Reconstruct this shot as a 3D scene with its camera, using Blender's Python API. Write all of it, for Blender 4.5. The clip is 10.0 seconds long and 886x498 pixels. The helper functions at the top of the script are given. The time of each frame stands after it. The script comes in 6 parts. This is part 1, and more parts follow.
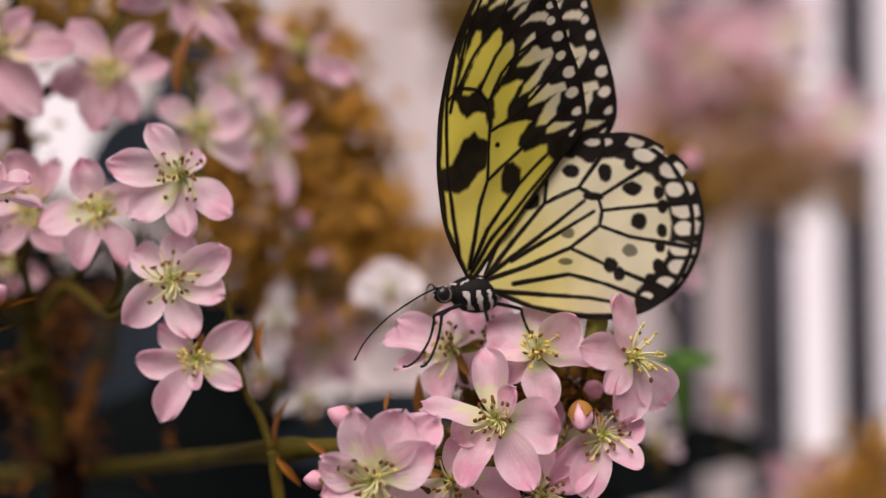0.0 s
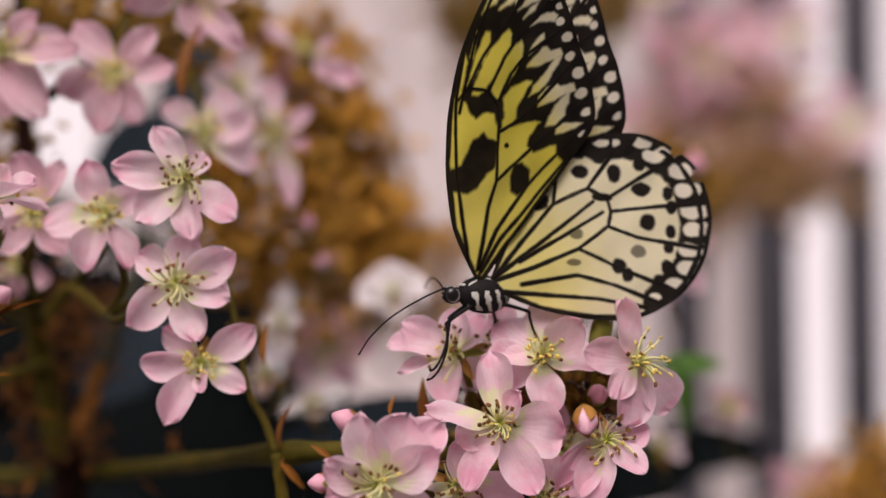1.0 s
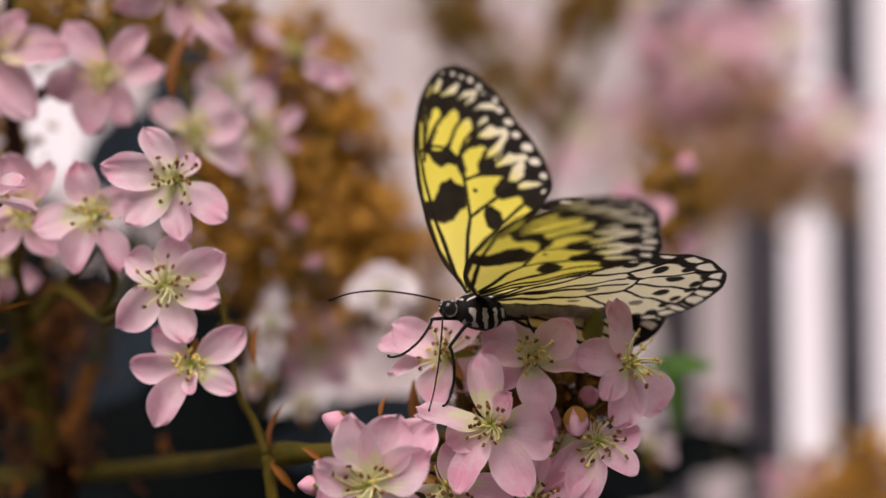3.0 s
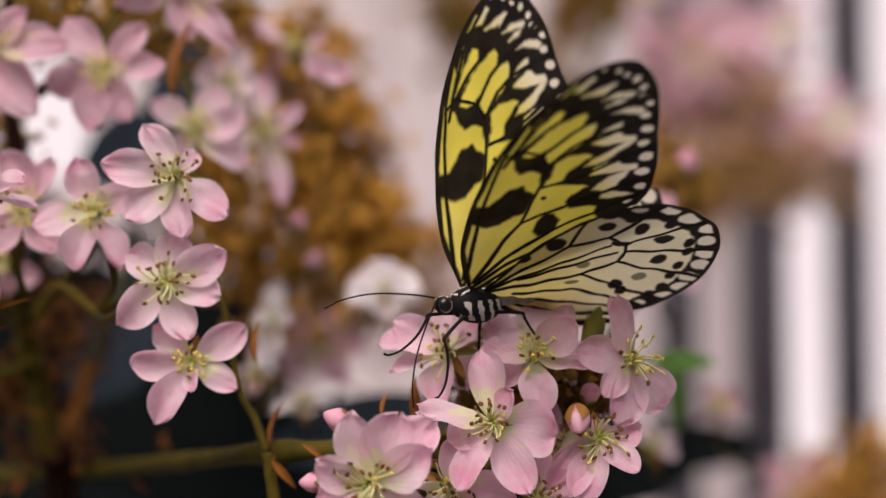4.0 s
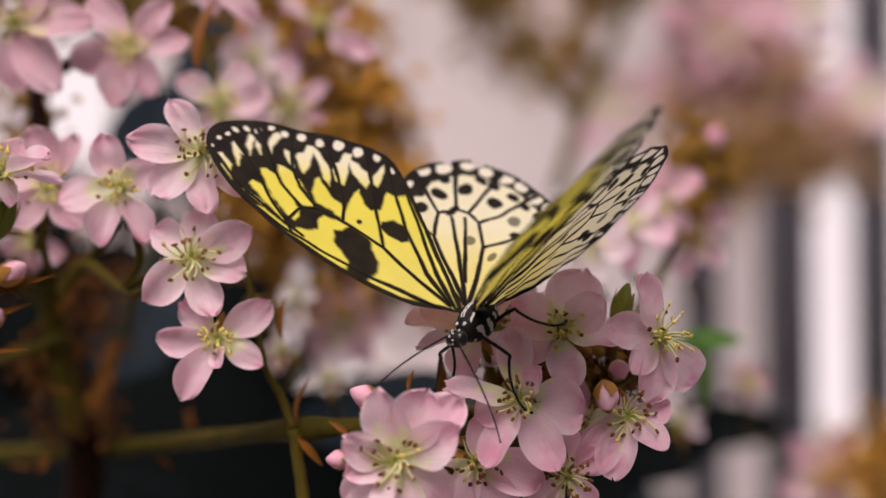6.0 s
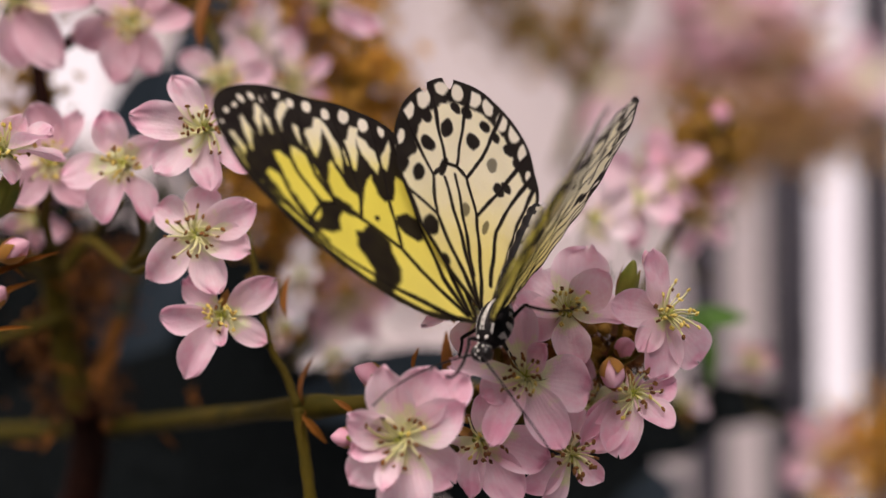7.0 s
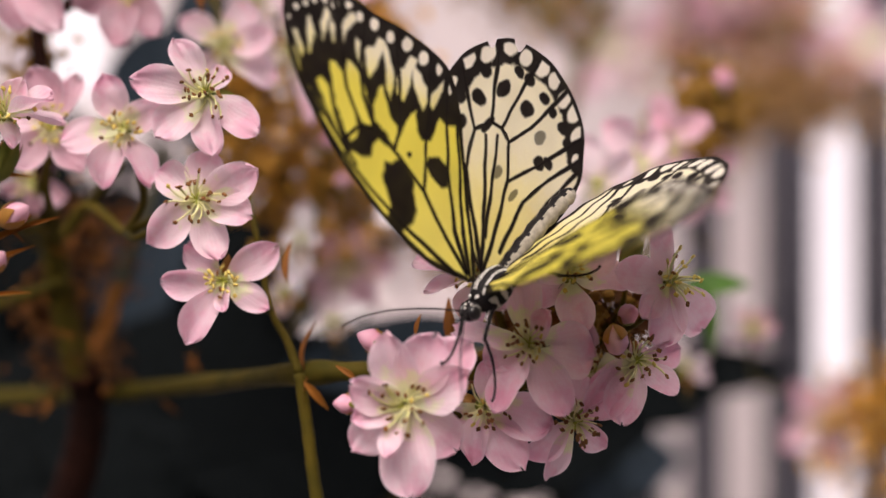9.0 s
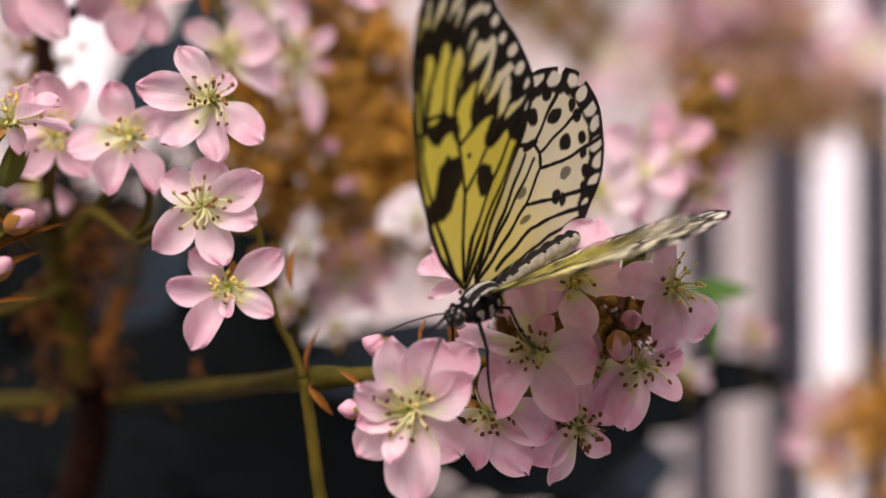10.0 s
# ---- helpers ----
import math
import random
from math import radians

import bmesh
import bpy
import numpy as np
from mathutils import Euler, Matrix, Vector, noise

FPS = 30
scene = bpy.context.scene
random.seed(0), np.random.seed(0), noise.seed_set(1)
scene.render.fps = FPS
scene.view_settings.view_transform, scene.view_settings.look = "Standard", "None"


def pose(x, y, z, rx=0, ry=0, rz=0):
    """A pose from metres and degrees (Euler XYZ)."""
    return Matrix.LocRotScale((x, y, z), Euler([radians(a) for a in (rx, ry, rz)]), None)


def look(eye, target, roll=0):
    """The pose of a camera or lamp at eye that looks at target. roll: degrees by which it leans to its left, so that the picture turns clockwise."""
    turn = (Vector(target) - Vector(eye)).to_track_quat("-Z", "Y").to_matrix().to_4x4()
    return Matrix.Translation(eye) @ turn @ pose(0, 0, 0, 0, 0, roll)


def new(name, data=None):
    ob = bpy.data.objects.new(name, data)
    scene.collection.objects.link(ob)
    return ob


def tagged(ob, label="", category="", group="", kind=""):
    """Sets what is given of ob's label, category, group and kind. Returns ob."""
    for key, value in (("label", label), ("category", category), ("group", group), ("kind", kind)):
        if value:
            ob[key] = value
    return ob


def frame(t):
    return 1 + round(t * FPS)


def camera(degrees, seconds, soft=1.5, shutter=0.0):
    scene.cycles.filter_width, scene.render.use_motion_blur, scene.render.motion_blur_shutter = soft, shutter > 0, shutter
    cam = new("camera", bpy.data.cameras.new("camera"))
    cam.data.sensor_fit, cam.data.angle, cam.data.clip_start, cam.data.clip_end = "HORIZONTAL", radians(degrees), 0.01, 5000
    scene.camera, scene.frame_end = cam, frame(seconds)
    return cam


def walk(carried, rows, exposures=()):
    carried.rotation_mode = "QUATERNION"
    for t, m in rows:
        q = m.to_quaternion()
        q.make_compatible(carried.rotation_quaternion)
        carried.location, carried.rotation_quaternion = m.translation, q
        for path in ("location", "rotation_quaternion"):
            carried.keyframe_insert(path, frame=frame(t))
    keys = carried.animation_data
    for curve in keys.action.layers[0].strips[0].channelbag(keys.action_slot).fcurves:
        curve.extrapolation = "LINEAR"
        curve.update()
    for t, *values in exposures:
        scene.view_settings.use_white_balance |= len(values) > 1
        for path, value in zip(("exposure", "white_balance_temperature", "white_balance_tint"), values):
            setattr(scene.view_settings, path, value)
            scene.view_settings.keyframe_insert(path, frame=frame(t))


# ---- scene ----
cam = camera(30, 10.0, soft=1.5)
PATH = [
    (0.0, (0.00529, -0.33646, 1.20168), (0.00187, -0.00048, 1.19958), -1.19),
    (0.5, (0.00499, -0.33623, 1.20218), (0.00113, -0.00027, 1.20000), -1.08),
    (1.0, (0.00474, -0.33631, 1.20251), (0.00090, -0.00034, 1.20036), -1.01),
    (1.5, (0.00467, -0.33656, 1.20262), (0.00121, -0.00059, 1.20077), -0.95),
    (2.0, (0.00478, -0.33664, 1.20250), (0.00183, -0.00065, 1.20105), -0.96),
    (2.5, (0.00484, -0.33623, 1.20242), (0.00265, -0.00024, 1.20088), -0.98),
    (4.0, (0.00439, -0.33481, 1.20276), (0.00253, 0.00116, 1.19993), -1.03),
    (4.5, (0.00421, -0.33442, 1.20265), (0.00131, 0.00155, 1.19957), -1.04),
    (5.0, (0.00395, -0.33386, 1.20241), (-0.00029, 0.00209, 1.19868), -1.05),
    (5.5, (0.00360, -0.33311, 1.20219), (-0.00191, 0.00281, 1.19710), -1.05),
    (7.0, (0.00259, -0.33064, 1.20157), (-0.00421, 0.00512, 1.19045), -1.09),
    (7.5, (0.00232, -0.32963, 1.20143), (-0.00438, 0.00602, 1.18782), -1.09),
    (8.0, (0.00200, -0.32878, 1.20138), (-0.00446, 0.00676, 1.18514), -1.05),
    (8.5, (0.00153, -0.32842, 1.20141), (-0.00469, 0.00704, 1.18364), -0.99),
    (9.0, (0.00096, -0.32860, 1.20147), (-0.00496, 0.00686, 1.18345), -0.93),
    (9.5, (0.00039, -0.32930, 1.20150), (-0.00535, 0.00618, 1.18415), -0.86),
    (10.0, (-0.00016, -0.33050, 1.20142), (-0.00573, 0.00505, 1.18481), -0.89),
]
walk(cam, [(t, look(eye, target, roll)) for t, eye, target, roll in PATH], exposures=[(0.0, 0.00, 7000, 23), (6.0, 0.03, 7000, 23), (8.0, 0.21, 7000, 23), (10.0, 0.42, 7000, 23)])
# a long macro lens held close: shallow focus on the butterfly
cam.data.dof.use_dof = True
cam.data.dof.focus_distance = 0.327
cam.data.dof.aperture_fstop = 6.0

# ---- light: a bright overcast day through a glass roof ----
world = bpy.data.worlds.new("overcast_sky")
scene.world = world
world.use_nodes = True
wn = world.node_tree
sky = wn.nodes.new("ShaderNodeTexSky")
sky.sky_type, sky.sun_disc = "NISHITA", False
sky.sun_elevation, sky.sun_rotation = radians(56), radians(190)
sky.dust_density, sky.air_density = 4.0, 1.0
wn.links.new(sky.outputs[0], wn.nodes["Background"].inputs[0])
wn.nodes["Background"].inputs[1].default_value = 0.088
sun = new("sun", bpy.data.lights.new("sun", "SUN"))
sun.data.energy, sun.data.angle, sun.data.color = 3.8, radians(46), (1.0, 0.96, 0.92)
sun.matrix_basis = look((0, 0, 0), (0.12, 0.66, -1.0))

# ---- materials ----
MM = 0.001


class Shader:
    """A node material under construction."""

    def __init__(self, name):
        self.m = bpy.data.materials.new(name)
        self.m.use_nodes = True
        self.t = self.m.node_tree
        self.bsdf = self.t.nodes["Principled BSDF"]
        self.out = self.t.nodes["Material Output"]

    def add(self, kind, ins=None, **props):
        n = self.t.nodes.new(kind)
        for k, v in props.items():
            setattr(n, k, v)
        for k, v in (ins or {}).items():
            self.put(n, k, v)
        return n

    def put(self, node, key, v):
        if isinstance(v, bpy.types.NodeSocket):
            self.t.links.new(v, node.inputs[key])
        else:
            node.inputs[key].default_value = v

    def coords(self, out="Object"):
        return self.add("ShaderNodeTexCoord").outputs[out]

    def noise(self, scale, detail=3, vec=None, rough=0.55):
        return self.add("ShaderNodeTexNoise", {"Vector": vec or self.coords(), "Scale": scale, "Detail": detail, "Roughness": rough}).outputs[0]

    def ramp(self, fac, stops):
        n = self.add("ShaderNodeValToRGB", {"Fac": fac})
        e = n.color_ramp.elements
        while len(e) < len(stops):
            e.new(0.5)
        for el, (p, c) in zip(e, stops):
            el.position, el.color = p, (*c, 1)
        return n.outputs[0]

    def math(self, op, a, b=0.0, c=None):
        ins = {0: a, 1: b}
        if c is not None:
            ins[2] = c
        return self.add("ShaderNodeMath", ins, operation=op).outputs[0]

    def mix(self, fac, a, b, blend="MIX"):
        n = self.add("ShaderNodeMix", data_type="RGBA", blend_type=blend)
        self.put(n, 0, fac)
        for k, v in ((6, a), (7, b)):
            self.put(n, k, v if isinstance(v, bpy.types.NodeSocket) else (*v, 1))
        return n.outputs[2]

    def bump(self, height, strength, distance):
        n = self.add("ShaderNodeBump", {"Height": height, "Strength": strength, "Distance": distance})
        self.put(self.bsdf, "Normal", n.outputs[0])
        return n.outputs[0]

    def base(self, colour, rough=0.6, spec=0.4):
        self.put(self.bsdf, "Base Color", colour if isinstance(colour, bpy.types.NodeSocket) else (*colour, 1))
        self.put(self.bsdf, "Roughness", rough)
        self.put(self.bsdf, "Specular IOR Level", spec)
        return self

    def thin(self, colour, share, normal=None):
        """Lets light through a leaf, petal or wing."""
        tr = self.add("ShaderNodeBsdfTranslucent", {"Color": colour})
        if normal:
            self.put(tr, "Normal", normal)
        mx = self.add("ShaderNodeMixShader", {0: share, 1: self.bsdf.outputs[0], 2: tr.outputs[0]})
        self.t.links.new(mx.outputs[0], self.out.inputs[0])
        return self


def petal_material(name, root, mid, tip, share=0.46):
    s = Shader(name)
    xyz = s.add("ShaderNodeSeparateXYZ", {0: s.coords()})
    rnd = s.add("ShaderNodeObjectInfo").outputs["Random"]
    shifted = s.add("ShaderNodeVectorMath", {0: s.coords(), 1: s.add("ShaderNodeCombineXYZ", {0: s.math("MULTIPLY", rnd, 9.0)}).outputs[0]}, operation="ADD").outputs[0]
    cloud = s.noise(3.2, 3, shifted)
    along = s.math("ADD", xyz.outputs[1], s.math("MULTIPLY", s.math("SUBTRACT", cloud, 0.5), 1.1))
    along = s.math("ADD", along, s.math("MULTIPLY", s.math("SUBTRACT", rnd, 0.5), 0.35))
    col = s.ramp(along, [(0.10, root), (0.33, mid), (0.55, mid), (0.92, tip)])
    # a whitish rim mixed into the colour, as if the upturned edge caught light
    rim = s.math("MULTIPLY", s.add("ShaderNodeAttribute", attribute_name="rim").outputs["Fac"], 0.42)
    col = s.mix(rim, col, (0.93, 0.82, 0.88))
    # paler patches at random
    pale_patch = s.ramp(s.noise(1.5, 3, shifted), [(0.45, (0, 0, 0)), (0.75, (1, 1, 1))])
    col = s.mix(s.math("MULTIPLY", pale_patch, 0.55), col, (0.90, 0.76, 0.83))
    # fine veins that fan out from the foot of the petal
    fan = s.math("DIVIDE", xyz.outputs[0], s.math("ADD", xyz.outputs[1], 0.25))
    wob = s.math("ADD", s.math("MULTIPLY", fan, 70.0), s.math("MULTIPLY", s.noise(5.0, 2, shifted), 5.0))
    vein = s.math("MULTIPLY_ADD", s.math("SINE", wob), 0.5, 0.5)
    col = s.mix(s.math("MULTIPLY", s.math("POWER", vein, 3.0), 0.10), col, tip)
    grain = s.noise(60.0, 2, shifted)
    col = s.mix(s.math("MULTIPLY", grain, 0.16), col, (1, 1, 1))
    s.base(col, 0.52, 0.3)
    crease = s.math("MULTIPLY", s.noise(7.0, 4, shifted, 0.6), 3.0)
    n = s.bump(s.math("ADD", crease, s.math("ADD", s.math("MULTIPLY", vein, 0.4), grain)), 0.22, 0.0003)
    s.thin(col, share, n)
    return s.m


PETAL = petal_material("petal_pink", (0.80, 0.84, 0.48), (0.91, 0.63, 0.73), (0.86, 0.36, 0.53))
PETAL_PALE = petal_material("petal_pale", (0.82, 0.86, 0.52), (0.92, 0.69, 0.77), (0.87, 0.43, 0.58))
# deeper rose that also carries the shade on the upper side blossoms
PETAL_FAR = petal_material("petal_rose_shade", (0.76, 0.66, 0.36), (0.75, 0.45, 0.54), (0.70, 0.32, 0.43))
# near white, for blossoms that stand in for bright gaps behind
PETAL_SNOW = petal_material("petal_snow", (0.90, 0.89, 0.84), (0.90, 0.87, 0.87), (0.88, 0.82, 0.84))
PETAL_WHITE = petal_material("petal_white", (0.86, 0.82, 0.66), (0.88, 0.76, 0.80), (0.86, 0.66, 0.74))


def simple(name, lo, hi, scale, rough=0.6, bump=0.3, depth=0.0002, spec=0.35, share=0.0, island=False):
    s = Shader(name)
    f = s.noise(scale, 4)
    if island:
        r = s.add("ShaderNodeNewGeometry").outputs["Random Per Island"]
        f = s.math("MULTIPLY_ADD", r, 0.40, s.math("MULTIPLY", s.noise(scale * 1.6, 2), 0.62))
    else:
        r = s.add("ShaderNodeObjectInfo").outputs["Random"]
        f = s.math("MULTIPLY_ADD", s.math("SUBTRACT", r, 0.5), 0.25, f)
    mid = tuple((a + b) / 2 for a, b in zip(lo, hi))
    col = s.ramp(f, [(0.2, lo), (0.5, mid), (0.8, hi)])
    s.base(col, rough, spec)
    n = s.bump(s.noise(scale * 4, 3), bump, depth)
    if share:
        s.thin(col, share, n)
    return s.m


FILAMENT = simple("filament", (0.82, 0.82, 0.36), (0.92, 0.90, 0.62), 300, 0.5, share=0.3)
ANTHER_BROWN = simple("anther_brown", (0.10, 0.035, 0.012), (0.30, 0.13, 0.03), 900, 0.8)
ANTHER_YELLOW = simple("anther_yellow", (0.60, 0.44, 0.08), (0.80, 0.66, 0.20), 900, 0.8)
PISTIL = simple("pistil_green", (0.36, 0.42, 0.03), (0.62, 0.64, 0.10), 500, 0.5)
SEPAL = simple("sepal_rust", (0.22, 0.12, 0.02), (0.44, 0.20, 0.04), 160, 0.6, share=0.2)
SEPAL_GREEN = simple("sepal_green", (0.12, 0.17, 0.02), (0.30, 0.28, 0.05), 160, 0.6, share=0.2)
BUD = simple("bud_pink", (0.72, 0.28, 0.40), (0.87, 0.56, 0.66), 220, 0.45, share=0.2)
STALK = simple("stalk_olive", (0.040, 0.036, 0.004), (0.115, 0.080, 0.008), 140, 0.75, 0.5, 0.0004, 0.12)
BARK = simple("bark_brown", (0.006, 0.0022, 0.0018), (0.028, 0.008, 0.004), 90, 0.8, 0.8, 0.0008, 0.1)
RUST_LEAF = simple("leaf_rust", (0.11, 0.030, 0.004), (0.42, 0.16, 0.018), 60, 0.65, share=0.25)
DRY = simple("dry_blossom", (0.15, 0.055, 0.006), (0.90, 0.50, 0.08), 40, 0.75, share=0.25, island=True)
DRY_FAR = simple("dry_far", (0.24, 0.12, 0.035), (0.66, 0.42, 0.20), 40, 0.75, share=0.25, island=True)
# dark copy of the dry blossom; shadow between clumps given as colour
DRY_SHADE = simple("dry_shade", (0.008, 0.003, 0.001), (0.05, 0.018, 0.004), 40, 0.8, share=0.15, island=True)
DRY_OLIVE = simple("dry_olive", (0.20, 0.10, 0.012), (0.44, 0.25, 0.04), 40, 0.75, share=0.25, island=True)
LEAF = simple("leaf_green", (0.03, 0.09, 0.012), (0.08, 0.19, 0.03), 50, 0.5, share=0.2)
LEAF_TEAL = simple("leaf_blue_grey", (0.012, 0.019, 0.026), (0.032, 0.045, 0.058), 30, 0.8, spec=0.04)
STEM_GREY = simple("stem_grey_green", (0.055, 0.062, 0.045), (0.12, 0.12, 0.08), 60, 0.7, spec=0.15)
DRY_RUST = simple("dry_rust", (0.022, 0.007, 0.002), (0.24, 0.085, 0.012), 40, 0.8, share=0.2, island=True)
# slate green leaf, taken down to near black so its colour holds the shade
SLATE_SHADE = simple("leaf_slate_shade", (0.0022, 0.0032, 0.0034), (0.0095, 0.0120, 0.0130), 30, 0.9, spec=0.02)
# near black: the deep shade behind the flowers is put into this colour
SHADE_LEAF = simple("foliage_shade", (0.002, 0.003, 0.003), (0.008, 0.010, 0.010), 12, 0.7, spec=0.05, island=True)


def wing_material():
    s = Shader("wing_scales")
    col = s.add("ShaderNodeAttribute", attribute_name="pattern").outputs["Color"]
    scales = s.noise(2600, 2)
    cloud = s.noise(130, 3)
    c = s.mix(s.math("MULTIPLY", scales, 0.12), col, (0.35, 0.30, 0.22), "MULTIPLY")
    c = s.mix(s.math("MULTIPLY", cloud, 0.10), c, (0.6, 0.54, 0.42), "MULTIPLY")
    s.base(c, 0.7, 0.15)
    n = s.bump(s.math("ADD", scales, s.math("MULTIPLY", cloud, 3.0)), 0.25, 0.0002)
    s.thin(c, 0.40, n)
    return s.m


WING = wing_material()
VEIN = simple("wing_vein", (0.006, 0.004, 0.004), (0.014, 0.010, 0.009), 900, 0.75, 0.3, 0.0001, 0.08)
CHITIN = simple("chitin_black", (0.005, 0.005, 0.006), (0.018, 0.015, 0.015), 700, 0.6, 0.4, 0.0001, 0.10)
EYE = simple("eye_black", (0.004, 0.004, 0.005), (0.012, 0.010, 0.010), 400, 0.3, 0.1, 0.00005, 0.6)
SCALE_WHITE = simple("scales_white", (0.42, 0.40, 0.37), (0.70, 0.68, 0.63), 1500, 0.85, 0.6, 0.0001)
ABDOMEN = simple("abdomen_grey", (0.17, 0.155, 0.12), (0.46, 0.42, 0.34), 600, 0.8, 0.6, 0.0002)

DIM_WALL = simple("dark_wall", (0.10, 0.11, 0.10), (0.16, 0.16, 0.15), 3, 0.9, 0.3, 0.001)
WALL = simple("painted_wall", (0.62, 0.55, 0.56), (0.75, 0.68, 0.685), 3, 0.8, 0.3, 0.001)
POST = simple("steel_post_grey", (0.062, 0.060, 0.076), (0.095, 0.092, 0.112), 6, 0.5, 0.2, 0.0006)
FLOOR = simple("concrete_floor", (0.10, 0.10, 0.10), (0.20, 0.19, 0.18), 5, 0.85, 0.5, 0.002)


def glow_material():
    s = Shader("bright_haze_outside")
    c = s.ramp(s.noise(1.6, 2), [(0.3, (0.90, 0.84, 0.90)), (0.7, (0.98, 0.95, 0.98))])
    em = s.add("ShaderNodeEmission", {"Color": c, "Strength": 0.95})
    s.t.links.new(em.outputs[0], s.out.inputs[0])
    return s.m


HAZE = glow_material()


def glass_material():
    s = Shader("roof_glass")
    tr = s.add("ShaderNodeBsdfTransparent", {"Color": (0.93, 0.96, 0.95, 1)})
    gl = s.add("ShaderNodeBsdfGlossy", {"Roughness": 0.05})
    mx = s.add("ShaderNodeMixShader", {0: 0.06, 1: tr.outputs[0], 2: gl.outputs[0]})
    s.t.links.new(mx.outputs[0], s.out.inputs[0])
    return s.m


GLASS = glass_material()

# ---- building helpers ----
def mesh_object(name, bm, material, parent=None, smooth=True):
    me = bpy.data.meshes.new(name)
    bm.to_mesh(me)
    bm.free()
    for m in material if isinstance(material, (list, tuple)) else [material]:
        me.materials.append(m)
    if smooth:
        for p in me.polygons:
            p.use_smooth = True
    ob = new(name, me)
    ob.parent = parent
    return ob


def part(name, bm, material, parent, label="", smooth=True):
    ob = mesh_object(name, bm, material, parent, smooth)
    return tagged(ob, label) if label else ob


def shared(name, me, parent, m):
    """A part on a mesh that alike parts share."""
    ob = new(name, me)
    ob.parent = parent
    ob.matrix_basis = m
    return ob


def data_of(name, bm, material):
    ob = mesh_object(name, bm, material)
    me = ob.data
    bpy.data.objects.remove(ob)
    return me


def box(bm, lo, hi, bevel=0.0):
    r = bmesh.ops.create_cube(bm, size=1.0, matrix=Matrix.Translation([(a + b) / 2 for a, b in zip(lo, hi)]) @ Matrix.Diagonal([b - a for a, b in zip(lo, hi)] + [1]))
    if bevel:
        edges = list({e for v in r["verts"] for e in v.link_edges})
        bmesh.ops.bevel(bm, geom=edges, offset=bevel, segments=2, affect="EDGES")


def spline(points, n):
    """n + 1 points on a smooth line through the given points."""
    p = [Vector(q) for q in points]
    p = [p[0] * 2 - p[1]] + p + [p[-1] * 2 - p[-2]]
    out = []
    for k in range(n + 1):
        u = k / n * (len(p) - 3)
        i = min(int(u), len(p) - 4)
        u -= i
        a, b, c, d = p[i:i + 4]
        out.append(0.5 * (2 * b + (c - a) * u + (2 * a - 5 * b + 4 * c - d) * u * u + (3 * b - a - 3 * c + d) * u ** 3))
    return out


def tube(bm, points, radii, sides=8, caps=True):
    """A tapered round rod along a line of points."""
    rings = []
    n = len(points)
    side = None
    for k, p in enumerate(points):
        d = (points[min(k + 1, n - 1)] - points[max(k - 1, 0)]).normalized()
        if side is None:
            side = d.orthogonal().normalized()
        side = (side - d * side.dot(d)).normalized()
        other = d.cross(side)
        r = radii[k] if isinstance(radii, (list, tuple)) else radii
        rings.append([bm.verts.new(p + (side * math.cos(a) + other * math.sin(a)) * r) for a in [2 * math.pi * i / sides for i in range(sides)]])
    for a, b in zip(rings, rings[1:]):
        for i in range(sides):
            bm.faces.new((a[i], a[(i + 1) % sides], b[(i + 1) % sides], b[i]))
    if caps:
        bm.faces.new(rings[0][::-1])
        bm.faces.new(rings[-1])
    return rings


def taper(n, a, b, power=1.0):
    return [a + (b - a) * (k / n) ** power for k in range(n + 1)]


def ball(bm, centre, radii, seg=12, rings=8, turn=None):
    m = Matrix.Translation(centre) @ (turn or Matrix.Identity(4)) @ Matrix.Diagonal((*radii, 1))
    return bmesh.ops.create_uvsphere(bm, u_segments=seg, v_segments=rings, radius=1.0, matrix=m)["verts"]


def frame_of(y, n):
    """A turn whose y axis points along y and whose z axis leans to n."""
    y = Vector(y).normalized()
    n = Vector(n)
    z = (n - y * n.dot(y))
    z = z.normalized() if z.length > 1e-4 else y.orthogonal().normalized()
    x = y.cross(z)
    return Matrix((x, y, z)).transposed().to_4x4()


# ---- the glasshouse ----
def slab(name, lo, hi, material, label, bevel=0.0, category=""):
    bm = bmesh.new()
    box(bm, lo, hi, bevel)
    return tagged(mesh_object(name, bm, material, smooth=False), label, category or name.split("_")[0], kind="structure")


slab("floor", (-3.0, -3.0, -0.1), (3.0, 2.4, 0.0), FLOOR, "grey concrete floor of the glasshouse")
# unseen walls added to close the room, kept dark against bounce light
slab("wall_west", (-3.12, -3.0, 0.0), (-3.0, 2.4, 2.6), DIM_WALL, "unseen dark green-grey wall added to cut bounce light")
slab("wall_east", (3.0, -3.0, 0.0), (3.12, 2.4, 2.6), DIM_WALL, "unseen dark green-grey wall added to cut bounce light")
slab("wall_south", (-3.12, -3.12, 0.0), (3.12, -3.0, 2.6), DIM_WALL, "unseen dark green-grey wall added to cut bounce light")
# the far wall stands closed beside a glazed bay with steel posts
def pierced_wall(name, x0, x1, y0, y1, top, holes, material, label):
    """A wall with openings that go right through it. holes: x from, x to, z from, z to."""
    xs = sorted({x0, x1, *(h[0] for h in holes), *(h[1] for h in holes)})
    zs = sorted({0.0, top, *(h[2] for h in holes), *(h[3] for h in holes)})
    bm = bmesh.new()
    for xa, xb in zip(xs, xs[1:]):
        for za, zb in zip(zs, zs[1:]):
            x, z = (xa + xb) / 2, (za + zb) / 2
            if not any(h[0] < x < h[1] and h[2] < z < h[3] for h in holes):
                box(bm, (xa, y0, za), (xb, y1, zb))
    return tagged(mesh_object(name, bm, material, smooth=False), label, "wall", kind="structure")


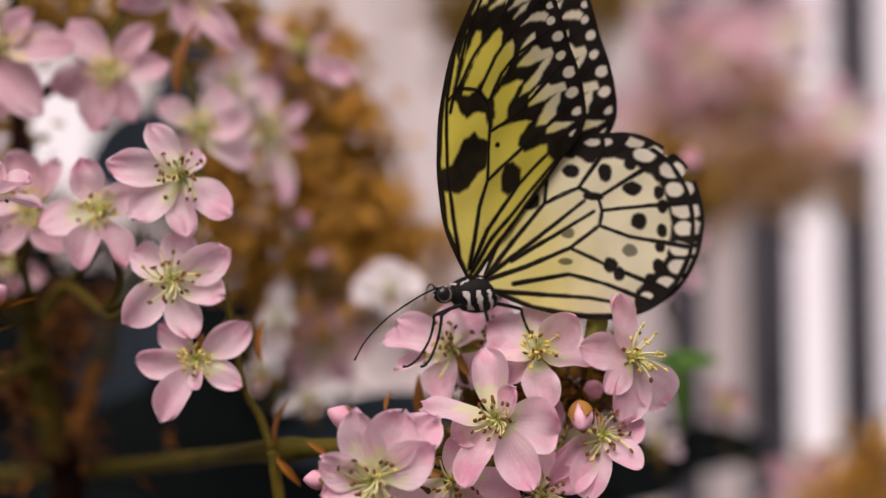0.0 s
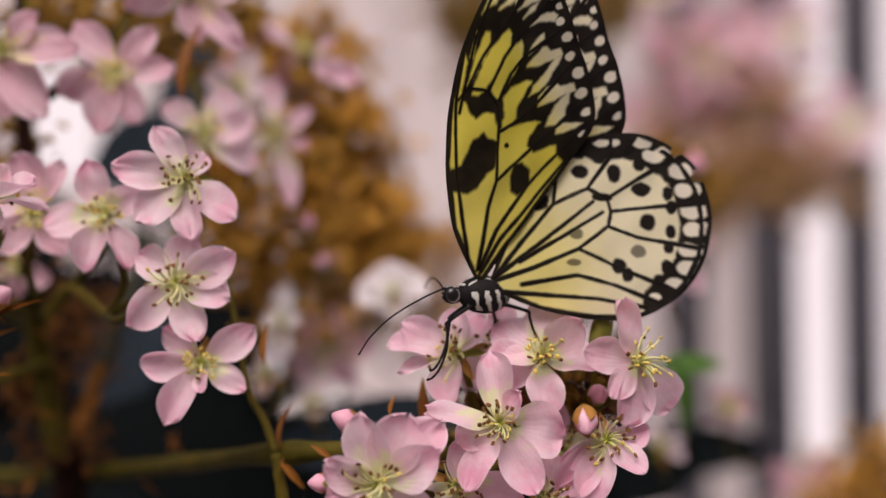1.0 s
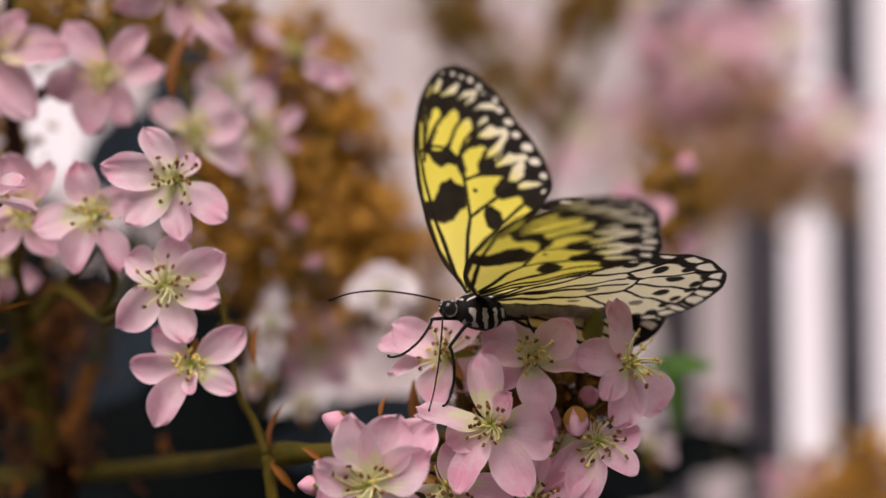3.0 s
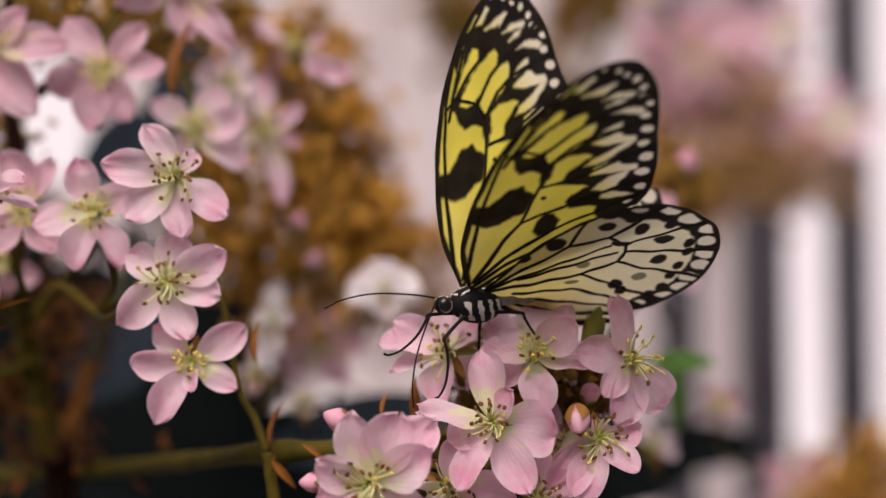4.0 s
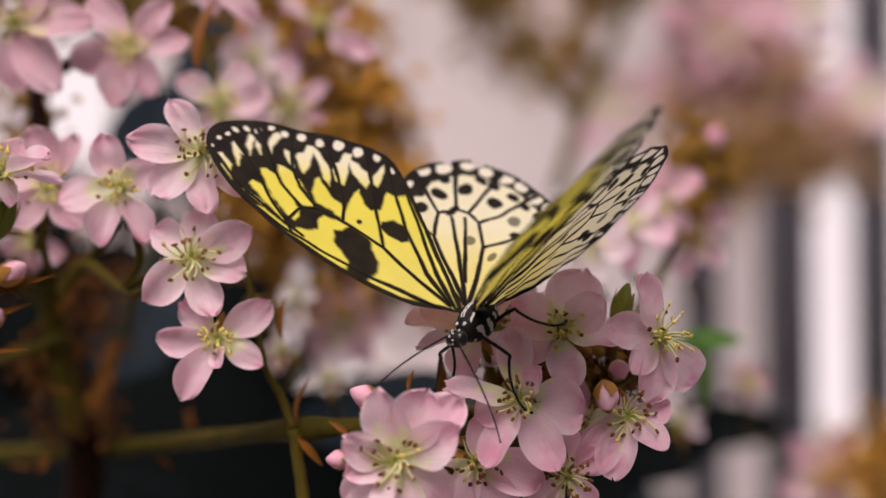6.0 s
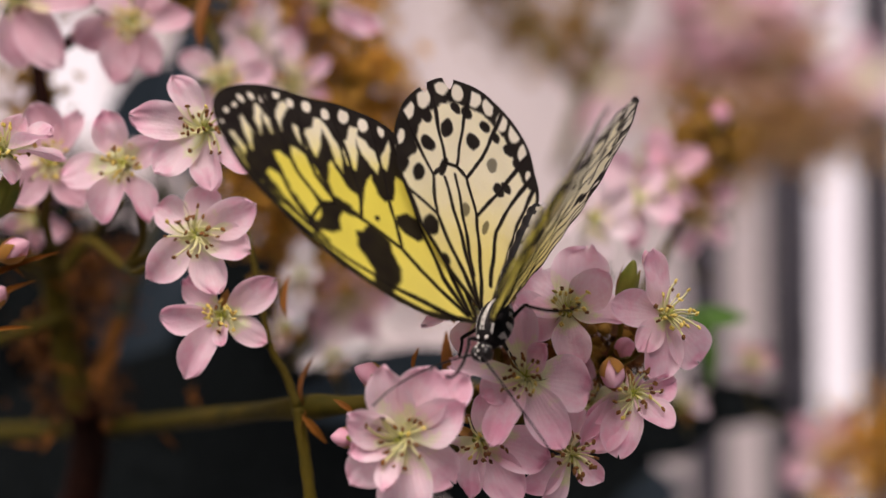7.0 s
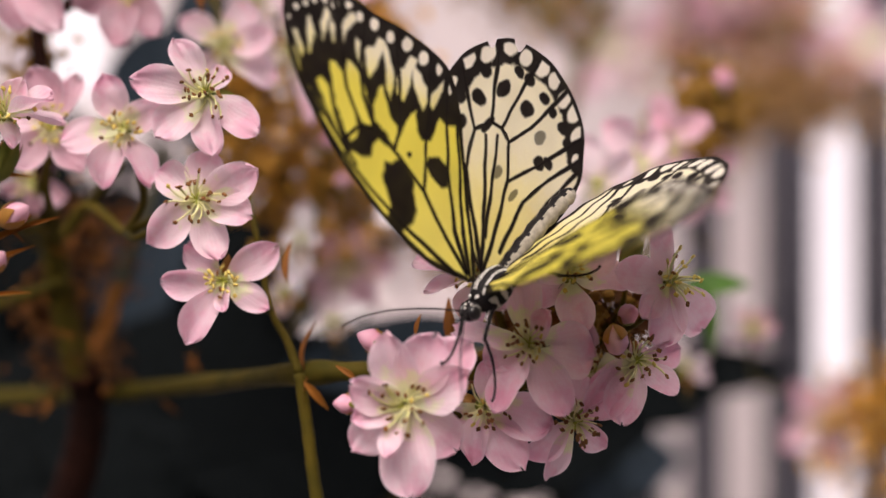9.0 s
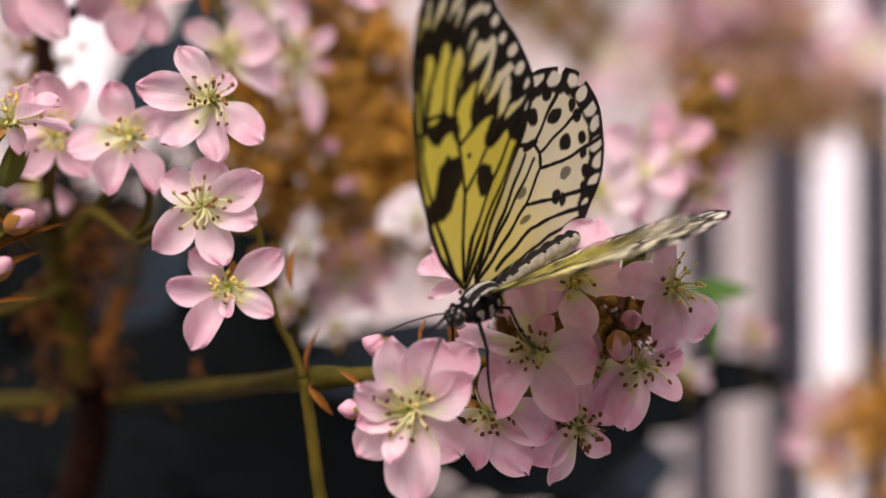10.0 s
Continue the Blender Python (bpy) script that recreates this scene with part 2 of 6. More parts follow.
# openings are added, so that bright gaps show between the plants
pierced_wall("wall_north", -3.12, 0.292, 1.20, 1.28, 2.6, [
    (-0.425, -0.332, 1.262, 1.375),
    (-0.095, -0.027, 1.122, 1.187),
    (-0.189, -0.146, 1.091, 1.157),
    (-0.165, -0.109, 1.039, 1.064),
    (-0.197, -0.168, 1.062, 1.097),
], WALL, "pale pinkish painted wall with openings added for the bright gaps")
slab("wall_north_far", (1.30, 1.20, 0.0), (3.12, 1.28, 2.6), WALL, "pale pinkish painted wall beyond the glazed bay")
slab("trim_wall", (-0.079, 1.19, 0.0), (-0.055, 1.2, 2.6), WALL, "slim upright batten on the pale wall", 0.003)
# glowing slab in place of daylight, behind the bay and the added openings
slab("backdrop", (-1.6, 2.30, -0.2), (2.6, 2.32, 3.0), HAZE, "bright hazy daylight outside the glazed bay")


def glazing_post(x0, x1, y, depth):
    """A hollow steel post with a rebate and a thin cover strip."""
    post = new("glazing_post")
    tagged(post, "dark grey painted steel post of the glazed bay", "post", "posts of the glazed bay", "structure")
    post.location = ((x0 + x1) / 2, y, 0)
    w = (x1 - x0) / 2
    bm = bmesh.new()
    box(bm, (-w, 0, 0), (w, depth, 2.6), 0.004)
    part("post_body", bm, POST, post, smooth=False)
    bm = bmesh.new()
    box(bm, (-w * 0.45, -0.008, 0), (w * 0.45, 0.001, 2.6), 0.002)
    part("cover_strip", bm, POST, post, smooth=False)
    for z in (0.5, 1.1, 1.7, 2.3):
        bm = bmesh.new()
        bmesh.ops.create_cone(bm, cap_ends=True, segments=8, radius1=0.005, radius2=0.004, depth=0.005, matrix=pose(0, -0.0105, z, 90))
        part("bolt", bm, POST, post)
    return post


for x0, x1 in [(0.157, 0.181), (0.217, 0.246), (0.286, 0.308), (0.452, 0.489), (0.617, 0.654)]:
    glazing_post(x0, x1, 0.86, 0.05)


def glass_roof():
    roof = tagged(new("ceiling"), "glass roof on slim grey rafters", "ceiling", kind="structure")
    bm = bmesh.new()
    for x in (-3.1, -1.55, 0.0, 1.55, 3.1):
        box(bm, (x - 0.03, -3.1, 2.6), (x + 0.03, 2.4, 2.72), 0.004)
    part("rafters", bm, POST, roof, smooth=False)
    bm = bmesh.new()
    box(bm, (-3.1, -3.1, 2.72), (3.1, 2.4, 2.728))
    pane = part("panes", bm, GLASS, roof, smooth=False)
    pane.visible_shadow = False
    return roof


glass_roof()

# ---- flowers ----
rng = random.Random(7)


def petal_mesh(name, material, width, cup, curl, notch, ruffle, seed, fold=0.0, roll=0.0, point=0.0):
    """One petal of unit length: narrow claw, broad blade, cupped or folded, with an uneven, slightly upturned rim."""
    r = random.Random(seed)
    bm = bmesh.new()
    rim = bm.verts.layers.float.new("rim")
    nu, nv = 12, 15
    ph = r.uniform(0, 6.28)
    lean = r.uniform(-0.09, 0.09)
    jag = [r.uniform(-1, 1) * 0.030 for _ in range(nu + 1)]
    grid = []
    for j in range(nv + 1):
        v = 1 - (1 - j / nv) ** 1.35
        if v < 0.54:
            w = width * (0.13 + 0.87 * math.sin(math.pi / 2 * v / 0.54) ** 0.95)
        else:
            q = (v - 0.54) / 0.464
            w = width * max(0.08, (1 - q ** 2.7) ** 0.55 * (1 - point * q))
        row = []
        for i in range(nu + 1):
            u = 2 * i / nu - 1
            x = u * w * 0.5 + lean * v * v
            end = 1.0 - notch * math.exp(-(u / 0.22) ** 2) - 0.05 * u * u + jag[i]
            y = v * (end if v > 0.6 else 1.0 - (1.0 - end) * (v / 0.6) ** 2 * 0.6)
            flat = 1 - 0.75 * max(0.0, (v - 0.6) / 0.4) ** 2
            z = cup * (u * u) * w * (0.4 + 0.6 * v) * flat - curl * max(0.0, v - 0.35) ** 2
            z += fold * (u * u + 0.03) ** 0.5 * w * 0.5 * min(1.0, v * 1.6) * flat
            z += roll * max(0.0, u - 0.25) ** 2 * w * v
            z += ruffle * v * v * math.sin(u * 4.0 + ph) * 0.5 + ruffle * 0.35 * math.sin(v * 8 + u * 2.5 + ph * 2) + ruffle * 0.25 * v * math.sin(u * 9 + v * 5 + ph)
            edge = max(abs(u) ** 5 * min(1.0, v * 2), max(0.0, (v - 0.9) / 0.1) ** 1.5)
            z += 0.018 * edge
            vert = bm.verts.new((x, y, z))
            vert[rim] = edge
            row.append(vert)
        grid.append(row)
    for a, b in zip(grid, grid[1:]):
        for i in range(nu):
            bm.faces.new((a[i], a[i + 1], b[i + 1], b[i]))
    return data_of(name, bm, material)


def petal_set(material, seed):
    r = random.Random(seed)
    return [petal_mesh("petal", material, r.uniform(0.60, 0.78), r.uniform(0.05, 0.32), r.uniform(-0.16, 0.20), r.choice((0.0, 0.0, 0.04, 0.09)), r.uniform(0.03, 0.09), seed + k,
                       r.choice((0.0, 0.0, 0.15, 0.4)), r.choice((0.0, 0.0, 0.3, 0.7)), r.choice((0.0, 0.0, 0.04, 0.10))) for k in range(12)]


PETALS = {"pink": petal_set(PETAL, 10), "pale": petal_set(PETAL_PALE, 30), "rose": petal_set(PETAL_FAR, 50), "white": petal_set(PETAL_WHITE, 70), "snow": petal_set(PETAL_SNOW, 90)}


def stamen_meshes():
    """Curved filaments of unit length, with the place and turn of the anther on each tip."""
    out = []
    r = random.Random(3)
    for k in range(5):
        bend = r.uniform(-0.35, 0.35)
        pts = spline([(0, 0, 0), (0.0, 0.35, 0.06 + bend * 0.2), (0.0, 0.7, 0.02 + bend * 0.5), (r.uniform(-0.1, 0.1), 0.98, bend)], 7)
        bm = bmesh.new()
        tube(bm, pts, taper(7, 0.050, 0.032), 5)
        out.append((data_of("stamen", bm, FILAMENT), pts[-1].copy(), pts[-1] - pts[-2]))
    return out


STAMENS = stamen_meshes()


def anther_mesh(material):
    bm = bmesh.new()
    for s in (-1, 1):
        ball(bm, (s * 0.30, 0, 0), (0.40, 0.95, 0.42), 7, 5)
    return data_of("anther", bm, material)


ANTHERS = {"brown": anther_mesh(ANTHER_BROWN), "yellow": anther_mesh(ANTHER_YELLOW)}


def pistil_mesh():
    bm = bmesh.new()
    ball(bm, (0, 0, 0.10), (0.42, 0.42, 0.32), 10, 6)
    for k in range(5):
        a = k * 1.2566
        tube(bm, spline([(0.10 * math.cos(a), 0.10 * math.sin(a), 0.3), (0.2 * math.cos(a), 0.2 * math.sin(a), 0.75), (0.42 * math.cos(a), 0.42 * math.sin(a), 1.1)], 4), taper(4, 0.07, 0.05), 5)
        ball(bm, (0.43 * math.cos(a), 0.43 * math.sin(a), 1.12), (0.09, 0.09, 0.07), 6, 4)
    return data_of("pistil", bm, PISTIL)


PISTIL_MESH = pistil_mesh()


def sepal_mesh(material):
    bm = bmesh.new()
    grid = []
    for j in range(6):
        v = j / 5
        w = 0.34 * math.sin(math.pi * (0.12 + 0.86 * v)) ** 0.8 + 0.01
        grid.append([bm.verts.new((u * w * 0.5, v, 0.25 * u * u * w - 0.18 * v * v)) for u in (-1, -0.5, 0, 0.5, 1)])
    for a, b in zip(grid, grid[1:]):
        for i in range(4):
            bm.faces.new((a[i], a[i + 1], b[i + 1], b[i]))
    return data_of("sepal", bm, material)


SEPALS = [sepal_mesh(SEPAL), sepal_mesh(SEPAL_GREEN)]


def stalk_part(parent, a, b, r0, r1, material, sag=0.15, name="stalk"):
    """A bent stalk from a to b in the parent's space."""
    a, b = Vector(a), Vector(b)
    mid = (a + b) / 2 + Vector((rng.uniform(-1, 1), rng.uniform(-1, 1), -abs(rng.uniform(0.4, 1)))) * (b - a).length * sag
    bm = bmesh.new()
    tube(bm, spline([a, mid, b], 9), taper(9, r0, r1), 7)
    return part(name, bm, material, parent)


def flower(centre, face, petals, tint, group, label, joint, stamens=25, reach=4.6, anther="brown", name="flower"):
    """An open blossom. petals: direction in degrees round the view axis (0 east, 90 up), length in mm, lift towards the viewer,
    and where it matters a twist about its own length and a width."""
    fl = new(name)
    fl.location = centre
    tagged(fl, label, "flower", group)
    face = Vector(face).normalized()
    meshes = PETALS[tint]
    for ang, length, lift, *more in petals:
        twist, wide = more or (rng.uniform(-22, 22), rng.uniform(0.85, 1.08))
        a, e = radians(ang), radians(lift)
        d = Vector((math.cos(a) * math.cos(e), -math.sin(e), math.sin(a) * math.cos(e)))
        m = Matrix.Translation(d * 0.8 * MM - face * 0.3 * MM) @ frame_of(d, face) @ pose(0, 0, 0, 0, twist * 0.7, 0)
        s = length * 0.95 * MM
        shared("petal", rng.choice(meshes), fl, m @ Matrix.Diagonal((s * wide, s, s, 1)))
    turn = frame_of(face.orthogonal(), face)
    shared("pistil", PISTIL_MESH, fl, turn @ Matrix.Diagonal((2.5 * MM, 2.5 * MM, 2.0 * MM, 1)))
    for k in range(stamens):
        az = 360 * k / stamens + rng.uniform(-10, 10)
        open_ = rng.uniform(14, 72)
        d = (turn @ pose(0, 0, 0, 0, 0, az) @ pose(0, 0, 0, 0, open_, 0)).to_3x3() @ Vector((0, 0, 1))
        me, tip, way = rng.choice(STAMENS)
        s = reach * MM * rng.uniform(0.55, 1.2)
        base = Matrix.Translation(d * 0.9 * MM) @ frame_of(d, face.cross(d))
        st = shared("stamen", me, fl, base @ Matrix.Diagonal((s, s, s, 1)))
        k_ = 0.66 * MM / s
        shared("anther", ANTHERS[anther if rng.random() < 0.85 else ("yellow" if anther == "brown" else "brown")], st,
               Matrix.Translation(tip) @ frame_of(way + Vector((rng.uniform(-1, 1), 0, rng.uniform(-1, 1))) * 0.25, (rng.uniform(-1, 1), 0, 1)) @ Matrix.Diagonal((k_, k_, k_, 1)))
    back = -face
    for k in range(5):
        d = (turn @ pose(0, 0, 0, 0, 0, 72 * k + 20) @ pose(0, 0, 0, 0, 108, 0)).to_3x3() @ Vector((0, 0, 1))
        shared("sepal", SEPALS[k % 2], fl, Matrix.Translation(back * 1.2 * MM) @ frame_of(d, face) @ Matrix.Scale(6.0 * MM, 4))
    bm = bmesh.new()
    ball(bm, back * 1.6 * MM, (1.7 * MM, 1.7 * MM, 1.7 * MM), 10, 7)
    part("calyx", bm, SEPAL_GREEN, fl)
    stalk_part(fl, back * 2.2 * MM, Vector(joint) - Vector(centre), 0.75 * MM, 0.95 * MM, STALK)
    return fl


def bud(centre, way, size, joint, label, group, husk=0.55, material=None):
    """A closed bud: overlapping petals in a cup of pointed sepals."""
    b = new("flower_bud")
    b.location = centre
    tagged(b, label, "flower bud", group)
    turn = frame_of(Vector(way).orthogonal(), way)
    s = size * MM
    bm = bmesh.new()
    vs = ball(bm, (0, 0, 0.15 * s), (0.62 * s, 0.62 * s, 0.95 * s), 16, 12, None)
    for v in vs:
        a = math.atan2(v.co.y, v.co.x)
        z = v.co.z / s
        k = 1 + 0.07 * math.sin(3 * a + 4.5 * z)
        v.co.x *= k * (1.0 if z < 0.4 else 1 - 0.5 * (z - 0.4))
        v.co.y *= k * (1.0 if z < 0.4 else 1 - 0.5 * (z - 0.4))
    if husk >= 1:
        for v in bm.verts:
            v.co = Vector((v.co.x * 0.72, v.co.y * 0.72, v.co.z * 1.25))
    core = part("petals", bm, material or BUD, b)
    core.matrix_basis = turn
    for k in range(5):
        # a sepal that hugs the bud and ends in a point
        bm = bmesh.new()
        top = (-0.15 + 0.95 * husk) * rng.uniform(0.85, 1.15)
        grid = []
        for j in range(8):
            q = j / 7
            z = -0.82 + (top + 0.82) * q
            half = radians(42) * (1 - q ** 2.2) + 0.03
            z *= 1.0 if husk < 1 else 1.3
            rad = (0.66 if husk < 1 else 0.50) * max(0.12, 1 - ((z / (1.0 if husk < 1 else 1.3) - 0.15) / 1.02) ** 2) ** 0.5 + 0.03 + 0.10 * max(0.0, q - 0.75)
            a0 = radians(72 * k) + 0.10 * math.sin(3 * q + k)
            grid.append([bm.verts.new((rad * s * math.cos(a0 + u * half), rad * s * math.sin(a0 + u * half), z * s)) for u in (-1, -0.5, 0, 0.5, 1)])
        for r0, r1 in zip(grid, grid[1:]):
            for i in range(4):
                bm.faces.new((r0[i], r0[i + 1], r1[i + 1], r1[i]))
        part("sepal", bm, SEPAL if k % 2 or 0.9 < husk < 1 else SEPAL_GREEN, b).matrix_basis = turn
    stalk_part(b, turn.to_3x3() @ Vector((0, 0, -0.7 * s)), Vector(joint) - Vector(centre), 0.5 * MM, 0.7 * MM, STALK, 0.1)
    return b


# the middle cluster, on which the butterfly feeds
flower((0.0207, 0.0000, 1.1778), (0.05, -0.85, 0.5), [(270, 11.7, 20, 5, 1.15), (182, 12.1, 8, 30, 1.0), (146, 12.4, -15, -10, 1.3), (72, 14.8, -22, 8, 1.25), (352, 11.6, 4, -14, 1.15), (46, 13.4, 30, 42, 1.1), (215, 9.3, -10, 20, 1.1)], "pink", "blossoms of the middle cluster", "open pale pink blossom with yellow stamens under the butterfly", (0.0212, 0.0160, 1.1615), anther="yellow")
flower((0.0402, 0.0000, 1.1766), (0.45, -0.85, 0.2), [(105, 13.8, 10, 18, 0.98), (166, 12.2, 16, -12, 1.1), (228, 9.6, 24, 10, 1.1), (262, 13.6, 5, 8, 1.05), (308, 13.3, -15, 25, 1.0)], "pink", "blossoms of the middle cluster", "open pale pink blossom with long spreading stamens", (0.0263, 0.0200, 1.1634), reach=5.2, anther="yellow")
flower((0.0117, -0.0090, 1.1656), (-0.1, -0.95, 0.25), [(298, 16.1, 14, 8, 0.9), (168, 15.5, 12, 62, 0.8), (240, 15.7, 22, 45, 0.9), (203, 9.4, -5, 12, 1.05), (62, 8.8, 30, -40, 1), (100, 15.0, -18, 14, 0.8), (348, 14.0, -20, 0, 1.15)], "pink", "blossoms of the middle cluster", "open pale pink blossom with five petals and brown anthers", (0.0145, 0.0160, 1.1568))
flower((-0.0120, -0.0200, 1.1557), (-0.1, -0.97, 0.15), [(99, 15.0, 12, -6, 0.95), (66, 15.6, 10, 12, 1), (154, 12.3, 22, -24, 0.95), (27, 14.6, 16, 22, 0.95), (221, 13.2, 0, -12, 1), (190, 10.8, 16, 20, 1), (276, 17.8, 14, 6, 0.95), (250, 12.0, 34, 48, 0.7), (315, 13.3, -8, 0, 1.1), (43, 17.4, -14, 0, 0.8)], "pale", "blossoms of the middle cluster", "large fully open pale pink blossom with many stamens", (0.0145, 0.0140, 1.1570), stamens=22, reach=6.2)
flower((0.0332, -0.0010, 1.1612), (0.3, -0.9, 0.1), [(203, 10.9, 14, -30, 1), (228, 15.2, 6, 14, 0.85), (256, 13.5, 18, 52, 0.9), (318, 10.9, 22, -18, 1.1), (16, 9.2, -6, 40, 0.9), (140, 6.9, 8, 0, 1)], "pink", "blossoms of the middle cluster", "open pale pink blossom with five petals and brown anthers", (0.0242, 0.0160, 1.1578), reach=5.2)
flower((0.0032, 0.0080, 1.1786), (-0.35, -0.8, 0.4), [(152, 13.2, 4, -8, 0.9), (170, 14.8, 10, 48, 0.85), (198, 13.2, 16, 58, 0.8), (256, 12.4, 22, 6, 0.85), (88, 9.5, -20, 10, 1.1), (46, 10.3, -20, -8, 1.1)], "pale", "blossoms of the middle cluster", "pale pink blossom with white centre beneath the butterfly's legs", (0.0080, 0.0240, 1.1595), reach=5.4)
flower((0.0026, -0.0060, 1.1532), (0.25, -0.95, 0.0), [(304, 15.1, 10, 30, 0.9), (342, 14.4, 0, -14, 1), (86, 8.8, -5, 10, 1), (200, 10.3, -10, -20, 1), (255, 11.4, 10, 40, 0.9)], "pink", "blossoms of the middle cluster", "open pale pink blossom with five petals and brown anthers", (0.0145, 0.0160, 1.1568))
flower((0.0207, -0.0020, 1.1493), (0.4, -0.85, -0.3), [(215, 12.4, 5, 25, 0.9), (243, 13.1, 12, -15, 0.9), (30, 8.9, 0, 40, 1), (95, 10.2, -15, 0, 1), (320, 8.1, 10, 20, 1)], "pink", "blossoms of the middle cluster", "open pale pink blossom with five petals and brown anthers", (0.0145, 0.0160, 1.1568))
flower((0.0256, 0.0100, 1.1574), (0.0, -1.0, 0.1), [(20, 12.4, 0), (110, 13.0, 0), (200, 11.8, 0), (250, 11.8, 0), (320, 11.8, 0)], "pink", "blossoms of the middle cluster", "pale pink blossom half hidden behind the others", (0.0146, 0.0200, 1.1562))
flower((0.0119, 0.0160, 1.1797), (0.1, -0.8, 0.6), [(20, 11.4, 0), (80, 9.8, -10), (150, 10.8, 0), (230, 11.5, 8), (310, 10.9, 8)], "pale", "blossoms of the middle cluster", "pale pink blossom half hidden behind the others", (0.0143, 0.0260, 1.1604))
bud((0.0289, -0.0050, 1.1658), (0.0, -0.8, -0.55), 3.9, (0.0272, 0.0160, 1.1614), "plump pink bud in rusty green sepals", "blossoms of the middle cluster", 0.97)
bud((0.0322, 0.0050, 1.1696), (0.2, -0.7, 0.4), 3.2, (0.0272, 0.0160, 1.1614), "small pale bud in rusty sepals", "blossoms of the middle cluster")
bud((0.0330, 0.0060, 1.1821), (0.25, -0.2, 0.9), 4.2, (0.0274, 0.0180, 1.1648), "closed bud in olive brown sepals", "blossoms of the middle cluster", 1.0, SEPAL_GREEN)
bud((-0.0181, -0.0100, 1.1665), (-0.8, -0.3, 0.45), 3.6, (-0.0029, 0.0140, 1.1585), "small pink bud with spreading green sepals", "blossoms of the middle cluster")
bud((-0.0232, -0.0140, 1.1551), (-0.8, -0.5, 0.1), 3.0, (-0.0101, 0.0120, 1.1553), "small pink bud with rusty sepals", "blossoms of the middle cluster")
# the cluster beside it, with buds on its own shoot
bud((-0.0945, 0.0100, 1.2030), (0.45, -0.35, 0.8), 4.6, (-0.1020, 0.0180, 1.1985), "closed bud in olive brown sepals", "blossoms of the side cluster", 1.0, SEPAL_GREEN)
bud((-0.0990, 0.0080, 1.2060), (0.1, -0.4, 0.9), 4.2, (-0.1030, 0.0180, 1.1985), "closed bud in olive brown sepals", "blossoms of the side cluster", 1.0, SEPAL_GREEN)
bud((-0.0930, 0.0080, 1.1915), (0.85, -0.3, 0.45), 4.0, (-0.1010, 0.0130, 1.1860), "slender green bud with a pink tip", "blossoms of the side cluster", 0.95)
bud((-0.0985, 0.0120, 1.1815), (0.7, -0.3, 0.6), 3.6, (-0.1010, 0.0140, 1.1850), "slender green bud with a pink tip", "blossoms of the side cluster", 0.95)
flower((-0.0526, 0.0090, 1.2158), (0.1, -0.95, 0.25), [(120, 13.0, 6, 16, 0.82), (166, 15.9, 6, -18, 0.82), (222, 13.7, 12, 10, 0.95), (278, 13.5, 20, 44, 0.85), (322, 13.5, 6, -12, 0.92), (64, 7.5, -28, 30, 1)], "pale", "blossoms of the side cluster", "pale pink blossom with green centre and brown anthers", (-0.0756, 0.0360, 1.1863), reach=5.6)
flower((-0.0552, 0.0090, 1.1941), (0.05, -0.95, 0.2), [(27, 14.8, 10, 34, 0.85), (344, 12.1, 8, -10, 1), (290, 13.5, 12, 12, 0.85), (217, 13.4, 14, -26, 0.95), (148, 10.4, -6, 20, 1), (76, 10.8, -16, 0, 1.1)], "pale", "blossoms of the side cluster", "pale pink blossom with green centre and brown anthers", (-0.0756, 0.0360, 1.1863), reach=5.4)
flower((-0.0502, 0.0090, 1.1775), (0.0, -1.0, 0.05), [(34, 13.7, 2, 22, 0.85), (327, 10.9, 4, -16, 0.95), (239, 15.0, 8, 10, 0.68), (182, 13.0, 6, -24, 0.75), (140, 11.1, -12, 8, 0.85), (275, 7.5, 40, 40, 1)], "pink", "blossoms of the side cluster", "pink blossom with yellow stamens and one curled petal", (-0.0426, 0.0260, 1.1701), reach=3.6, anther="yellow")
flower((-0.0724, 0.0200, 1.2092), (0.1, -0.9, 0.2), [(254, 13.4, 12, 14, 0.85), (293, 13.8, 14, -40, 0.8), (32, 11.0, 20, 22, 0.9), (108, 12.2, 5, -10, 0.9), (193, 13.6, 0, 16, 0.85)], "pink", "blossoms of the side cluster", "pink blossom with yellow stamens", (-0.0773, 0.0440, 1.1859), anther="yellow")
flower((-0.0907, 0.0320, 1.2101), (0.2, -0.9, 0.2), [(100, 13.6, 0), (62, 13.2, 0), (228, 12.0, 5), (305, 12.0, 5), (170, 11.3, 0)], "rose", "blossoms of the side cluster", "pink blossom seen in soft focus", (-0.0955, 0.0490, 1.1913), anther="yellow")
flower((-0.0768, 0.0560, 1.2431), (0.0, -1.0, 0.0), [(128, 15.8, 0), (53, 14.5, 0), (5, 14.1, 0), (295, 13.2, 5), (250, 15.1, 5), (196, 15.0, 0)], "rose", "blossoms of the side cluster", "wide open deep pink blossom in soft focus", (-0.0787, 0.0840, 1.2618), reach=4.5, anther="yellow")
flower((-0.1023, 0.0500, 1.2483), (0.2, -0.95, 0.2), [(0, 19.0, 10), (303, 19.8, 10), (276, 16.2, 5), (45, 12.1, 0), (150, 13.2, 0)], "rose", "blossoms of the side cluster", "pink blossom with folded petals in soft focus", (-0.1033, 0.0740, 1.2693))
flower((-0.0579, 0.0690, 1.2295), (0.3, -0.9, 0.2), [(325, 15.5, 0), (145, 12.5, 0), (60, 12.7, 0), (230, 11.1, 0), (5, 13.3, 10)], "pale", "blossoms of the side cluster", "pale blossom with a yellow centre in soft focus", (-0.0662, 0.0940, 1.2482), anther="yellow")
